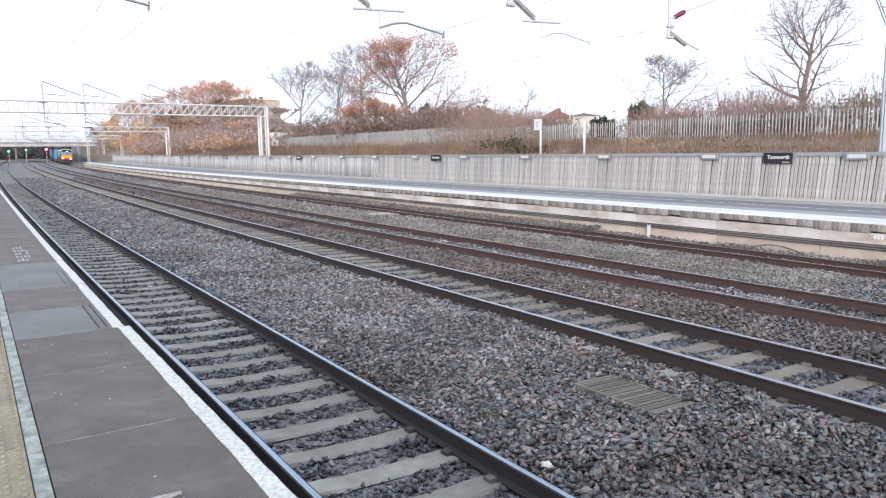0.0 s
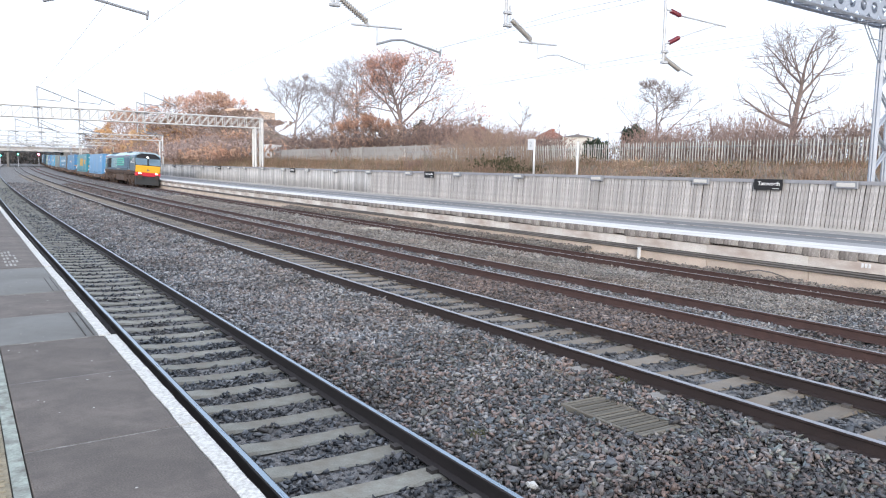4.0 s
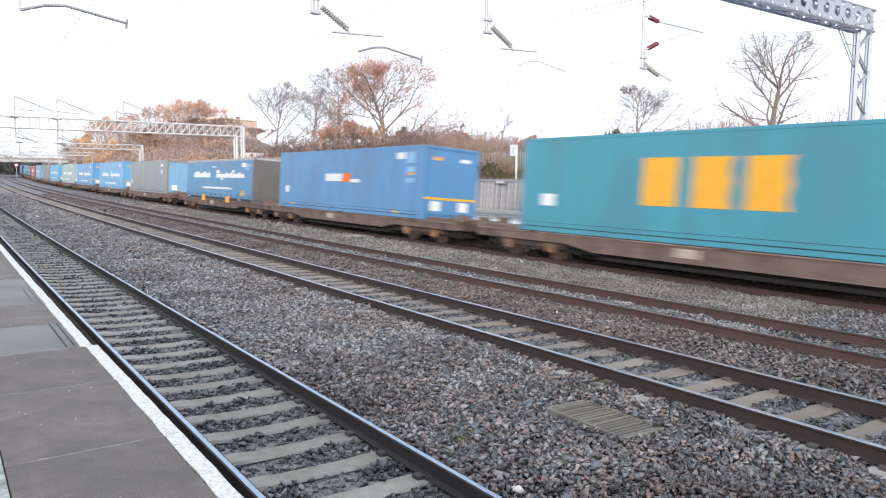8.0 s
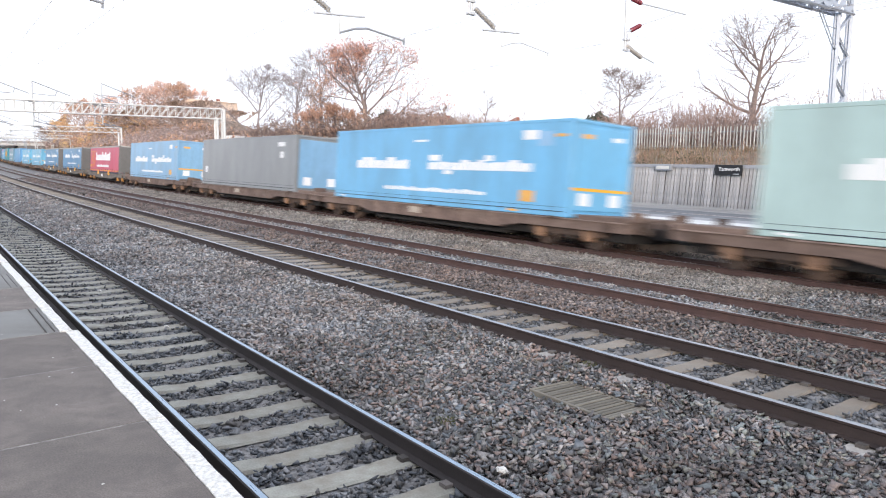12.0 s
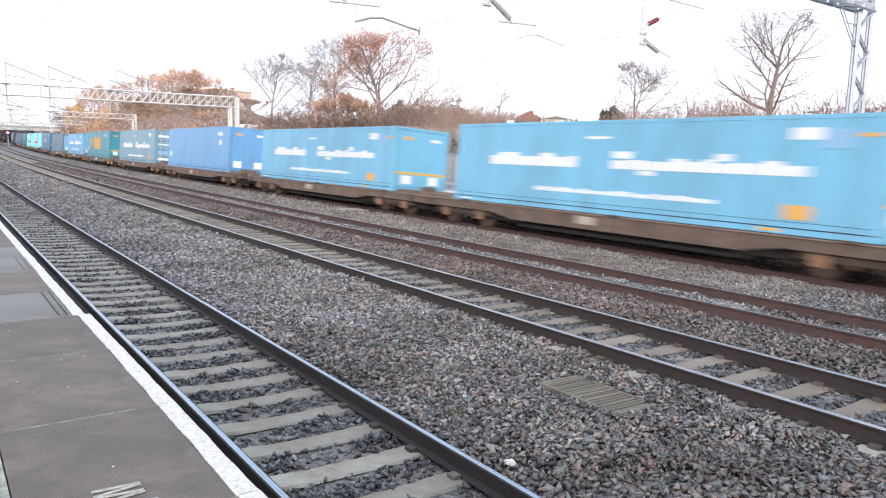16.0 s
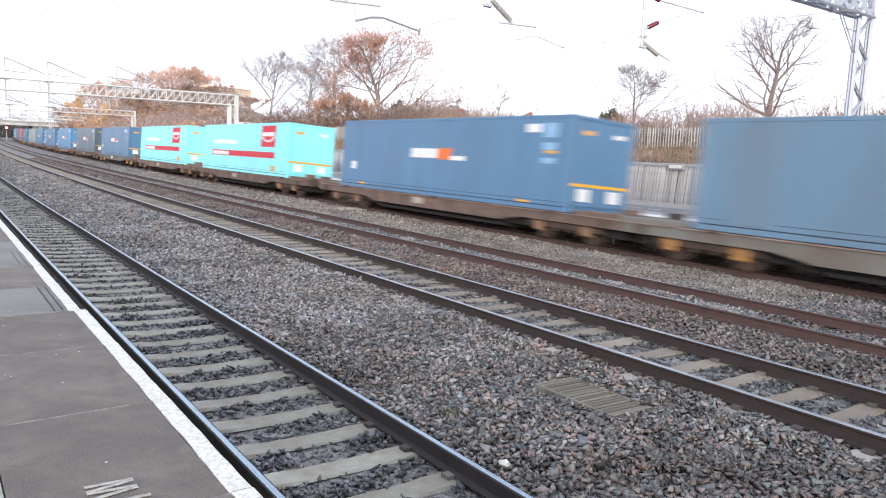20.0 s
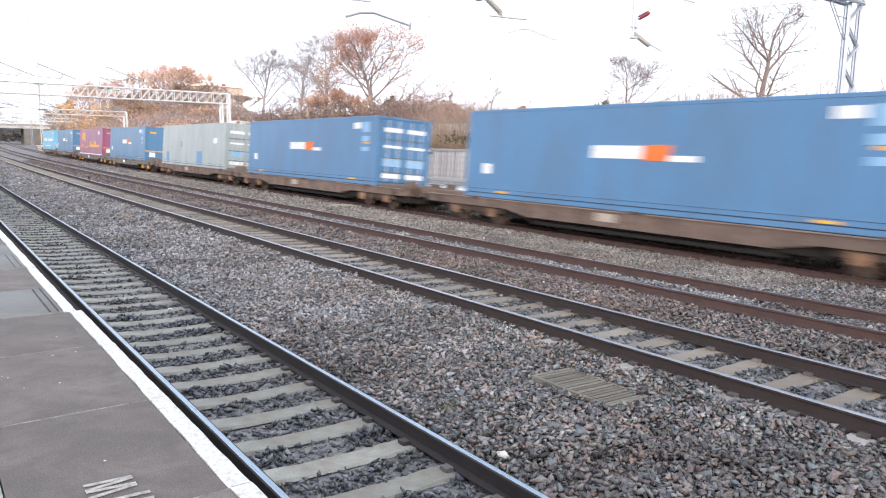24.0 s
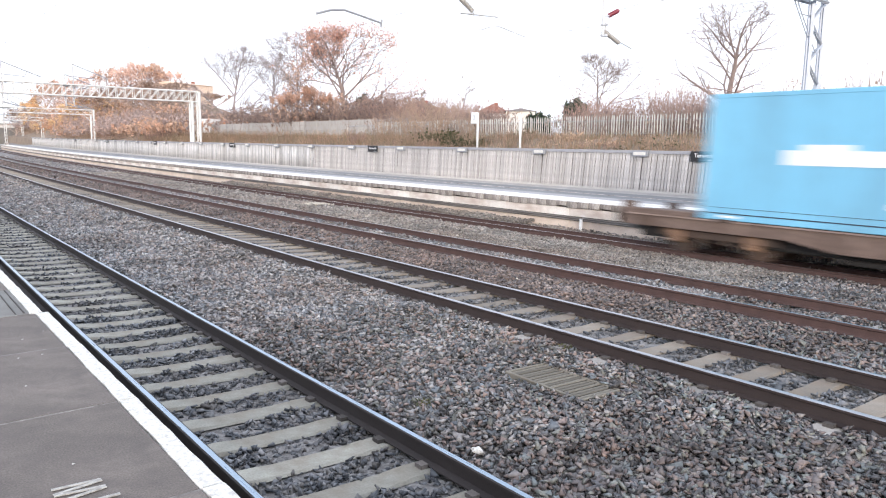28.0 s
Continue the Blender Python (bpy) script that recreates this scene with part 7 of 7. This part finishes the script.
# ---- pieces: slabs, boards, copings, pales, stones ----
def build_slabs():
    g = random.Random(3)
    p = near_platform
    joints = [-2.0, -0.7, 0.55, 1.75, 2.85, 4.15, 5.52, 6.76, 7.98, 9.35, 10.55, 11.7, 12.95]
    while joints[-1] < 60:
        joints.append(joints[-1] + 1.25)
    light = {6.76, 9.35, 10.55}
    for a, b in zip(joints, joints[1:]):
        edge = 1.09 if a < 6.7 else 1.05
        c, h = (a + b) / 2, (b - a) / 2 - 0.006
        z = 0.9 + g.uniform(-0.004, 0.004)
        bm = boxes([(0.205 - 0.65, -h, -0.05, edge - 0.105 - 0.65, h, 0)], 0.006)
        part("paving_slab", bm, "paving_light" if a in light else "paving", p, m=on_line(0.65, c, z), label="paler slab" if a in light else "")
        part("mortar_joint", boxes([(0.205 - 0.65, -0.007, -0.05, edge - 0.11 - 0.65, 0.007, -0.002)]), "joint", p, m=on_line(0.65, a, 0.9))
        # white nosing with a slightly ragged inner edge
        bm = bmesh.new()
        n = 9
        rows = []
        for k in range(n + 1):
            y = -h + 2 * h * k / n
            i0 = edge - 0.103 + g.uniform(-0.006, 0.006)
            o0 = edge + g.uniform(-0.005, 0.003)
            rows.append([bm.verts.new((x - 1.0, y, zz)) for x, zz in ((i0, -0.06), (i0, 0.003), (o0 - 0.012, 0.003), (o0, -0.01), (o0, -0.075))])
        for u, v in zip(rows, rows[1:]):
            for k in range(4):
                f = bm.faces.new((u[k], v[k], v[k + 1], u[k + 1]))
                f.material_index = 1 if k == 3 else 0
        bm.faces.new(rows[0]), bm.faces.new(rows[-1][::-1])
        bmesh.ops.recalc_face_normals(bm, faces=bm.faces[:])
        part("edge_nosing", bm, ["white_paint", "coping"], p, m=on_line(1.0, c, z), label="worn white paint")
    far_ = [s for s in STATIONS if 60 <= s <= 205]
    part("far_paving", extrude_profile([(0.2, 0.8), (0.945, 0.8), (0.945, 0.9), (0.2, 0.9)], far_), "paving", p)
    part("far_nosing", extrude_profile([(0.948, 0.8), (1.05, 0.8), (1.05, 0.902), (0.948, 0.902)], far_), "white_paint", p)
    back = [s for s in STATIONS if -40 <= s < -2] + [-2.012]
    part("rear_paving", extrude_profile([(0.2, 0.8), (0.985, 0.8), (0.985, 0.9), (0.2, 0.9)], back), "paving", p)
    part("rear_nosing", extrude_profile([(0.988, 0.8), (1.09, 0.8), (1.09, 0.902), (0.988, 0.902)], back), "white_paint", p)
    # mortar strip and buff blister paving
    st = [s for s in STATIONS if -40 <= s <= 205]
    part("mortar_strip", extrude_profile([(0.13, 0.84), (0.197, 0.84), (0.197, 0.894), (0.13, 0.894)], st), "mortar", p, "pale greenish mortar strip")
    k = 0
    s = -18.0
    blister = []
    while s < 40:
        part("warning_slab", boxes([(-0.2, -0.196, -0.05, 0.2, 0.196, 0)], 0.005), "buff", p, m=on_line(-0.075, s, 0.898 + g.uniform(-0.003, 0.003)), label="buff blister paving")
        if -2 < s < 14:
            for i in range(6):
                for j in range(6):
                    q = at(-0.075 - 0.167 + 0.067 * i, s - 0.167 + 0.067 * j, 0.9)
                    blister.append((q, q + Vector((0, 0, 0.006)), 0.016, 0.010))
        s += 0.4
    tagged(part("blisters", bars(blister, sides=6), "buff", p), kind="stuff")
    part("inner_paving", extrude_profile([(-9.0, 0.8), (-0.29, 0.8), (-0.29, 0.895), (-9.0, 0.895)], st), "paving", p)


M["paving_light"] = material("paving_light", (0.205, 0.207, 0.20), 0.85, vary=0.3, scale=3, fine=150, bump=0.25, dirt=(0.12, 0.113, 0.107), dirt_amount=0.6, dirt_scale=1.2)
M["joint_dark"] = material("joint_dark", (0.05, 0.045, 0.042), 0.9, vary=0.4, scale=9)
M["joint"] = material("joint", (0.26, 0.25, 0.24), 0.9, vary=0.5, scale=9, fine=80, bump=0.3, dirt=(0.08, 0.07, 0.065), dirt_amount=0.9, dirt_scale=6)
M["mortar"] = material("mortar", (0.37, 0.41, 0.37), 0.9, vary=0.3, scale=8, fine=60, bump=0.4, dirt=(0.15, 0.14, 0.125), dirt_amount=0.9, dirt_scale=9)
M["buff"] = material("buff", (0.33, 0.285, 0.20), 0.85, vary=0.3, scale=6, fine=60, bump=0.3, rand=0.15, dirt=(0.17, 0.155, 0.12), dirt_amount=0.7, dirt_scale=5)
build_slabs()
for s0_, s1_ in ((6.80, 7.95), (9.40, 10.52)):
    for d_ in (0.845, 0.908):
        part("groove", boxes([(-0.004, -(s1_ - s0_) / 2, -0.01, 0.004, (s1_ - s0_) / 2, 0.0062)]), "joint_dark", near_platform, m=on_line(d_, (s0_ + s1_) / 2, 0.9))


M["marking"] = material("marking", (0.45, 0.44, 0.42), 0.8, vary=0.4, scale=20, fine=120, bump=0.3, dirt=(0.14, 0.13, 0.12), dirt_amount=0.7, dirt_scale=25)


def build_markings():
    """Worn painted strokes on the slabs, too broken to read."""
    m = thing("platform_marking", "worn white painted lettering on the platform slabs", "marking", on_line(0.58, 3.1, 0.9055))
    for k, (x0, y0, x1, y1) in enumerate(((-0.10, 0.10, 0.09, 0.085), (-0.10, 0.045, 0.09, 0.075), (-0.10, 0.035, 0.09, 0.01), (-0.10, -0.03, 0.09, 0.0), (-0.10, -0.09, 0.12, -0.10), (-0.10, -0.15, 0.12, -0.16))):
        dx, dy = x1 - x0, y1 - y0
        l = math.hypot(dx, dy)
        nx, ny = -dy / l * 0.008, dx / l * 0.008
        bm = bmesh.new()
        v = [bm.verts.new((x, y, z)) for z in (-0.003, 0.002) for x, y in ((x0 + nx, y0 + ny), (x1 + nx, y1 + ny), (x1 - nx, y1 - ny), (x0 - nx, y0 - ny))]
        for f in ((0, 1, 2, 3), (7, 6, 5, 4), (0, 4, 5, 1), (1, 5, 6, 2), (2, 6, 7, 3), (3, 7, 4, 0)):
            bm.faces.new([v[i] for i in f])
        bmesh.ops.recalc_face_normals(bm, faces=bm.faces[:])
        part("stroke", bm, "marking", m)
    m2 = thing("platform_marking", "worn white painted lettering on the platform slabs", "marking", on_line(0.58, 12.9, 0.9055))
    g = random.Random(9)
    for r in range(5):
        for k in range(4):
            if g.random() < 0.85:
                y = -0.95 + r * 0.42
                part("stroke", boxes([(-0.09 + k * 0.05, y, -0.003, -0.06 + k * 0.05, y + g.uniform(0.12, 0.3), 0.002)]), "marking", m2)


build_markings()


def build_specks():
    """Trodden gum and chips of mortar on the slabs."""
    g = random.Random(44)
    m = thing("gum_spots", "pale trodden gum spots on the platform slabs", "gum spots", kind="stuff")
    bm = bmesh.new()
    for _ in range(46):
        d, s_, r = g.uniform(0.24, 0.93), g.uniform(2.2, 13), g.uniform(0.004, 0.011)
        c = at(d, s_, 0.9045)
        ring = [bm.verts.new((c.x + r * g.uniform(0.8, 1.2) * math.cos(k * 1.047), c.y + r * g.uniform(0.8, 1.2) * math.sin(k * 1.047), c.z)) for k in range(6)]
        top_ = [bm.verts.new((c.x + (v.co.x - c.x) * 0.7, c.y + (v.co.y - c.y) * 0.7, c.z + 0.0025)) for v in ring]
        for k in range(6):
            bm.faces.new((ring[k], ring[(k + 1) % 6], top_[(k + 1) % 6], top_[k]))
        bm.faces.new(top_)
    part("spots", bm, "marking", m)


build_specks()


def build_far_wall_pieces():
    g = random.Random(8)
    cop = []
    for e, w in ((0, 0.445), (0.012, 0.44), (0.03, 0.45), (0.05, 0.435), (-0.015, 0.445)):
        bm = boxes([(0, 0.006, 0.43 + e, 0.24, w, 0.632)], 0.012)
        for v in bm.verts:
            v.co += Vector((0.012, 0.006, 0.010)) * noise.noise(v.co * 9 + Vector((0, 0, e * 90)))
        cop.append(mesh("coping_stone", bm, "coping"))
    up = mesh("wall_block", boxes([(0.03, 0.006, 0.165, 0.15, 2.95, 0.425)], 0.006), "wall_block")
    low = mesh("wall_panel", boxes([(0.07, 0.012, -0.38, 0.15, 2.94, 0.03)], 0.006), "wall_low")
    s = -6.0
    k = 0
    far = bmesh.new()
    while s < 172:
        if k < 290:
            part("coping_stone", cop[g.randrange(5)], "", far_platform, m=on_line(FAR + g.uniform(-0.014, 0.014), s, 0))
            s += 0.45
        else:
            c = at(FAR, s + 0.45, 0.53)
            boxes([(c.x - 0.02, c.y - 0.44, c.z - 0.1, c.x + 0.2, c.y + 0.44, c.z + 0.096)], bm=far)
            s += 0.9
        k += 1
    tagged(part("far_copings", far, "coping", far_platform), kind="stuff")
    s = -8.17
    while s < 172:
        part("wall_block", up, "", far_platform, m=on_line(FAR + g.uniform(-0.008, 0.008), s, 0))
        part("wall_panel", low, "", far_platform, m=on_line(FAR, s, 0))
        s += 2.96


build_far_wall_pieces()
part("wall_mark", boxes([(-0.004, y, 0.29, 0.02, y + 0.05, 0.39) for y in (0.0, 0.08, 0.16)]), "white_plain", far_platform, "small white painted bars on the wall", on_line(FAR + 0.012, 8.1, 0))


def build_boards():
    g = random.Random(21)
    tilt = math.tan(radians(4.5))
    data = []
    for k in range(4):
        bm = boxes([(0, -0.0565, 0.70, 0.03, 0.0565, 2.16 + 0.012 * k)], 0.0)
        for v in bm.verts:
            v.co.y -= tilt * (v.co.z - 0.7)
        data.append(mesh("fence_board", bm, "timber"))
    s, k = 3.0, 0
    V_, F_ = [], []
    cube = np.array([(0, 1, 3, 2), (4, 6, 7, 5), (0, 4, 5, 1), (2, 3, 7, 6), (0, 2, 6, 4), (1, 5, 7, 3)])
    while s < 174:
        x = g.uniform(-0.012, 0.012)
        if k < 300:
            part("fence_board", data[g.randrange(4)], "", platform_fence, m=on_line(FENCE + x, s, 0, g.uniform(-0.4, 0.4)))
        else:
            c = np.array([(FENCE + x + a * 0.024, s + b * 0.0575 - tilt * (z - 0.7), z) for a in (0, 1) for b in (-1, 1) for z in (0.7, 2.17)])
            F_.append(cube + 8 * len(V_))
            V_.append(at_many(c[:, 0], c[:, 1], c[:, 2]))
        k += 1
        s += 0.137
    tagged(part("far_boards", from_arrays("far_boards", np.concatenate(V_), np.concatenate(F_), "timber_far"), "", platform_fence), kind="stuff")


M["timber_far"] = material("timber_far", (0.53, 0.515, 0.505), 0.85, vary=0.3, scale=3, fine=40, bump=0, island=0.3, stretch=(6, 6, 0.5))
build_boards()


def build_pales():
    g = random.Random(31)
    bm = bmesh.new()
    pr = [(-0.026, 0), (0.026, 0), (0.026, 1.03), (0.0, 1.13), (-0.026, 1.03)]
    a, b = [bm.verts.new((-0.012, y, z)) for y, z in pr], [bm.verts.new((0.012, y, z)) for y, z in pr]
    for k in range(5):
        j = (k + 1) % 5
        bm.faces.new((a[k], a[j], b[j], b[k]))
    bm.faces.new(a), bm.faces.new(b[::-1])
    bmesh.ops.recalc_face_normals(bm, faces=bm.faces[:])
    data = mesh("pale", bm, "pale")
    s = -2.0
    while s < 47:
        if g.random() > 0.02:
            part("pale", data, "", palisade, m=on_line(PAL, s, pal_base(s) + g.uniform(-0.03, 0.03), g.uniform(-1.5, 1.5)))
        s += 0.165


build_pales()


M["stones_pale"] = stone_material("stones_pale", ((0.42, 0.40, 0.385), (0.34, 0.33, 0.32), (0.48, 0.47, 0.46)), 0.7)


def build_stones(name, label, mat, patches, seed):
    """Crushed stones of several sizes heaped on the bed; sleepers stay clear where they show."""
    g = np.random.default_rng(seed)
    gd, gz = [q[0] for q in GROUND], [q[1] for q in GROUND]
    wedge = np.array([(-1, -1, -0.9), (1, -0.9, -1), (0, 1, -1), (-0.9, -1, 1), (1, -1, 0.9), (0.1, 0.9, 1)], float)
    faces = np.array([(0, 2, 1), (3, 4, 5), (0, 1, 4), (0, 4, 3), (1, 2, 5), (1, 5, 4), (2, 0, 3), (2, 3, 5)])
    P, S = [], []
    for d0, d1, s0, s1, per, size, lift in patches:
        n = int((d1 - d0) * (s1 - s0) * per)
        d, s = d0 + (d1 - d0) * g.random(n), s0 + (s1 - s0) * g.random(n)
        keep = np.ones(n, bool)
        for i, first in ((0, 4.93), (1, 2.58)):
            inside = np.abs(d - CENTRE[i]) < (0.80 if i == 0 else 0.84)
            if i == 1:
                inside |= (d < CENTRE[i]) & (d - CENTRE[i] > -1.07 + 0.05 * np.sin(s * 4.7))
            off = np.abs((s - first + 0.31) % 0.62 - 0.31)
            keep &= ~(inside & (off < 0.108 + size * 0.3))
        for i in range(4):
            for e in (-1, 1):
                keep &= np.abs(d - CENTRE[i] - e * HALF) > 0.055 + size * 0.3
        keep &= ~((d > 5.555 - 0.33) & (d < 5.555 + 0.27) & (np.abs(s - 4.93 - 0.02) < 0.57))
        d, s = d[keep], s[keep]
        z = np.interp(d, gd, gz) + lift + (g.random(len(d)) ** 1.5 - 0.3) * size * 1.35
        z += 0.024 * np.sin(d * 5.1 + 1.3 * np.sin(s * 1.7)) * np.sin(s * 3.3)
        P.append(at_many(d, s, z))
        S.append(size * np.exp(g.normal(size=len(d)) * 0.2) * 0.5)
    P, S = np.concatenate(P), np.concatenate(S)
    n = len(P)
    yaw, tip, way = g.random(n) * math.pi, g.normal(size=n) * 0.42, g.random(n) * 2 * math.pi   # most lie flat, some on edge
    q = np.stack([np.cos(tip) * np.cos(yaw), np.sin(tip) * np.cos(way), np.sin(tip) * np.sin(way), np.cos(tip) * np.sin(yaw)], 1)
    w, x, y, z = q.T
    R = np.stack([1 - 2 * (y * y + z * z), 2 * (x * y - z * w), 2 * (x * z + y * w), 2 * (x * y + z * w), 1 - 2 * (x * x + z * z), 2 * (y * z - x * w),
                  2 * (x * z - y * w), 2 * (y * z + x * w), 1 - 2 * (x * x + y * y)], 1).reshape(n, 3, 3)
    shape = wedge[None] * (0.55 + 0.45 * g.random((n, 6, 3))) * (0.65 + 0.55 * g.random((n, 1, 3))) * np.array([1.5, 1.0, 0.40])
    v = np.einsum("nij,nkj->nki", R, shape) * S[:, None, None] + P[:, None]
    f = (np.arange(n)[:, None, None] * 6 + faces[None]).reshape(-1, 3)
    return tagged(new(name, from_arrays(name, v.reshape(-1, 3), f, mat)), label, "ballast", kind="stuff")


build_stones("ballast_stones", "loose angular brown and grey ballast stones between the tracks", "stones", [
    (3.42, 6.5, 3.3, 4.0, 483, 0.062, 0), (3.42, 5.7, 4.0, 9, 1290, 0.062, 0), (5.7, 6.5, 4.6, 9, 1290, 0.062, 0), (6.05, 6.46, 4.5, 12, 725, 0.051, 0.012),
    # darker stones on the near right-hand patches imitate vignetting
    (3.42, 6.5, -6, 1.4, 209, 0.08, 0), (8.08, 17.3, -6, 1.8, 88, 0.09, 0), (9.98, 11.5, 1.8, 6.2, 725, 0.060, 0), (11.5, 15.18, 1.8, 5.2, 725, 0.053, 0), (11.5, 15.18, 5.2, 7.0, 360, 0.053, 0)], 1)
# nearest patches: dark stone, with vignetting put into the tints
build_stones("dark_ballast", "loose mauve-brown ballast stones between the tracks, darkened further for vignetting", "stones_vignette", [
    (3.42, 6.5, 1.4, 3.3, 1370, 0.062, 0), (3.42, 6.5, 3.3, 4.0, 806, 0.062, 0), (5.7, 6.5, 4.0, 4.6, 1290, 0.062, 0), (6.05, 6.46, 1.8, 4.5, 725, 0.051, 0.012), (4.6, 5.7, 4.0, 5.6, 403, 0.062, 0.006), (8.08, 9.95, 1.8, 4.5, 560, 0.062, 0), (8.08, 9.95, 4.5, 6.5, 280, 0.062, 0)], 7)
# stones farther off, brightened in colour in place of grazing sheen
build_stones("grey_stones", "grey ballast stones between the tracks, paled to stand in for grazing sheen", "stones_sheen", [
    (3.42, 6.5, 8.6, 14, 967, 0.062, 0.004), (3.42, 6.5, 14, 22, 547, 0.071, 0), (3.42, 6.5, 22, 42, 209, 0.08, 0), (3.42, 6.5, 42, 95, 35, 0.13, 0),
    (9.98, 11.5, 6.2, 14, 725, 0.060, 0), (11.5, 15.18, 5.2, 6.5, 360, 0.053, 0), (9.98, 11.5, 14, 45, 152, 0.08, 0), (11.5, 15.18, 60, 110, 18, 0.13, 0)], 5)
build_stones("tan_stones", "fine pale tan ballast stones beside the far track", "stones_tan", [
    (11.5, 15.18, 6.5, 16, 725, 0.051, 0), (11.5, 15.18, 16, 28, 305, 0.071, 0), (11.5, 15.18, 27, 60, 96, 0.09, 0), (15.2, 16.7, 1.8, 40, 96, 0.062, 0),
    (16.85, 17.40, 4, 17, 418, 0.062, 0.06), (16.85, 17.46, 17, 30, 499, 0.062, 0.16), (16.85, 17.46, 30, 44, 241, 0.075, 0.18)], 6)
build_stones("track_stones", "darker blue-grey ballast stones packed between the sleepers", "stones_dark", [
    (1.2, 3.4, 1.8, 12, 927, 0.057, -0.016),
    (1.2, 3.4, 12, 40, 265, 0.056, -0.012), (1.2, 3.4, 40, 80, 43, 0.08, -0.01),
    (1.2, 3.4, -6, 1.8, 209, 0.08, 0), (6.5, 8.08, -6, 1.8, 161, 0.08, 0),
    (6.5, 8.08, 1.8, 14, 483, 0.064, -0.022), (6.5, 8.08, 14, 45, 192, 0.056, -0.035)], 2)
build_stones("verge_stones", "pinkish-brown ballast stones in the gap between two tracks", "stones_brown", [
    (8.08, 9.95, 1.8, 4.5, 280, 0.062, 0), (8.08, 9.95, 4.5, 6.5, 560, 0.062, 0), (8.08, 9.95, 6.5, 14, 846, 0.062, 0), (8.08, 9.95, 14, 45, 184, 0.08, 0), (8.08, 9.95, 45, 90, 31, 0.13, 0)], 3)
build_stones("pale_stones", "scattered chalky pale stones beside the rail", "stones_pale", [(3.5, 9.9, 2.5, 14, 0.6, 0.062, 0.01), (5.95, 6.45, 2.4, 12, 11, 0.051, 0.02)], 4)


# ---- what moves ----
def motions():
    times = (0, 1, 2, 3, 4, 5, 6, 7, 8, 8.5, 9, 9.5, 10, 10.5, 11, 11.75, 12.5, 13.5, 14.5, 15, 15.5, 16.25, 17, 17.75, 18.5, 19.25, 20, 20.75, 21.5, 22.5, 23.5, 24.25, 25, 25.75, 26.5, 27.25, 28)
    bank = -math.degrees(math.atan(CANT[3]))
    for ob, q in MOVERS:
        walk(ob, [(t, on_line(CENTRE[3], q - run(t), LEVEL[3], 0, bank)) for t in times])


motions()
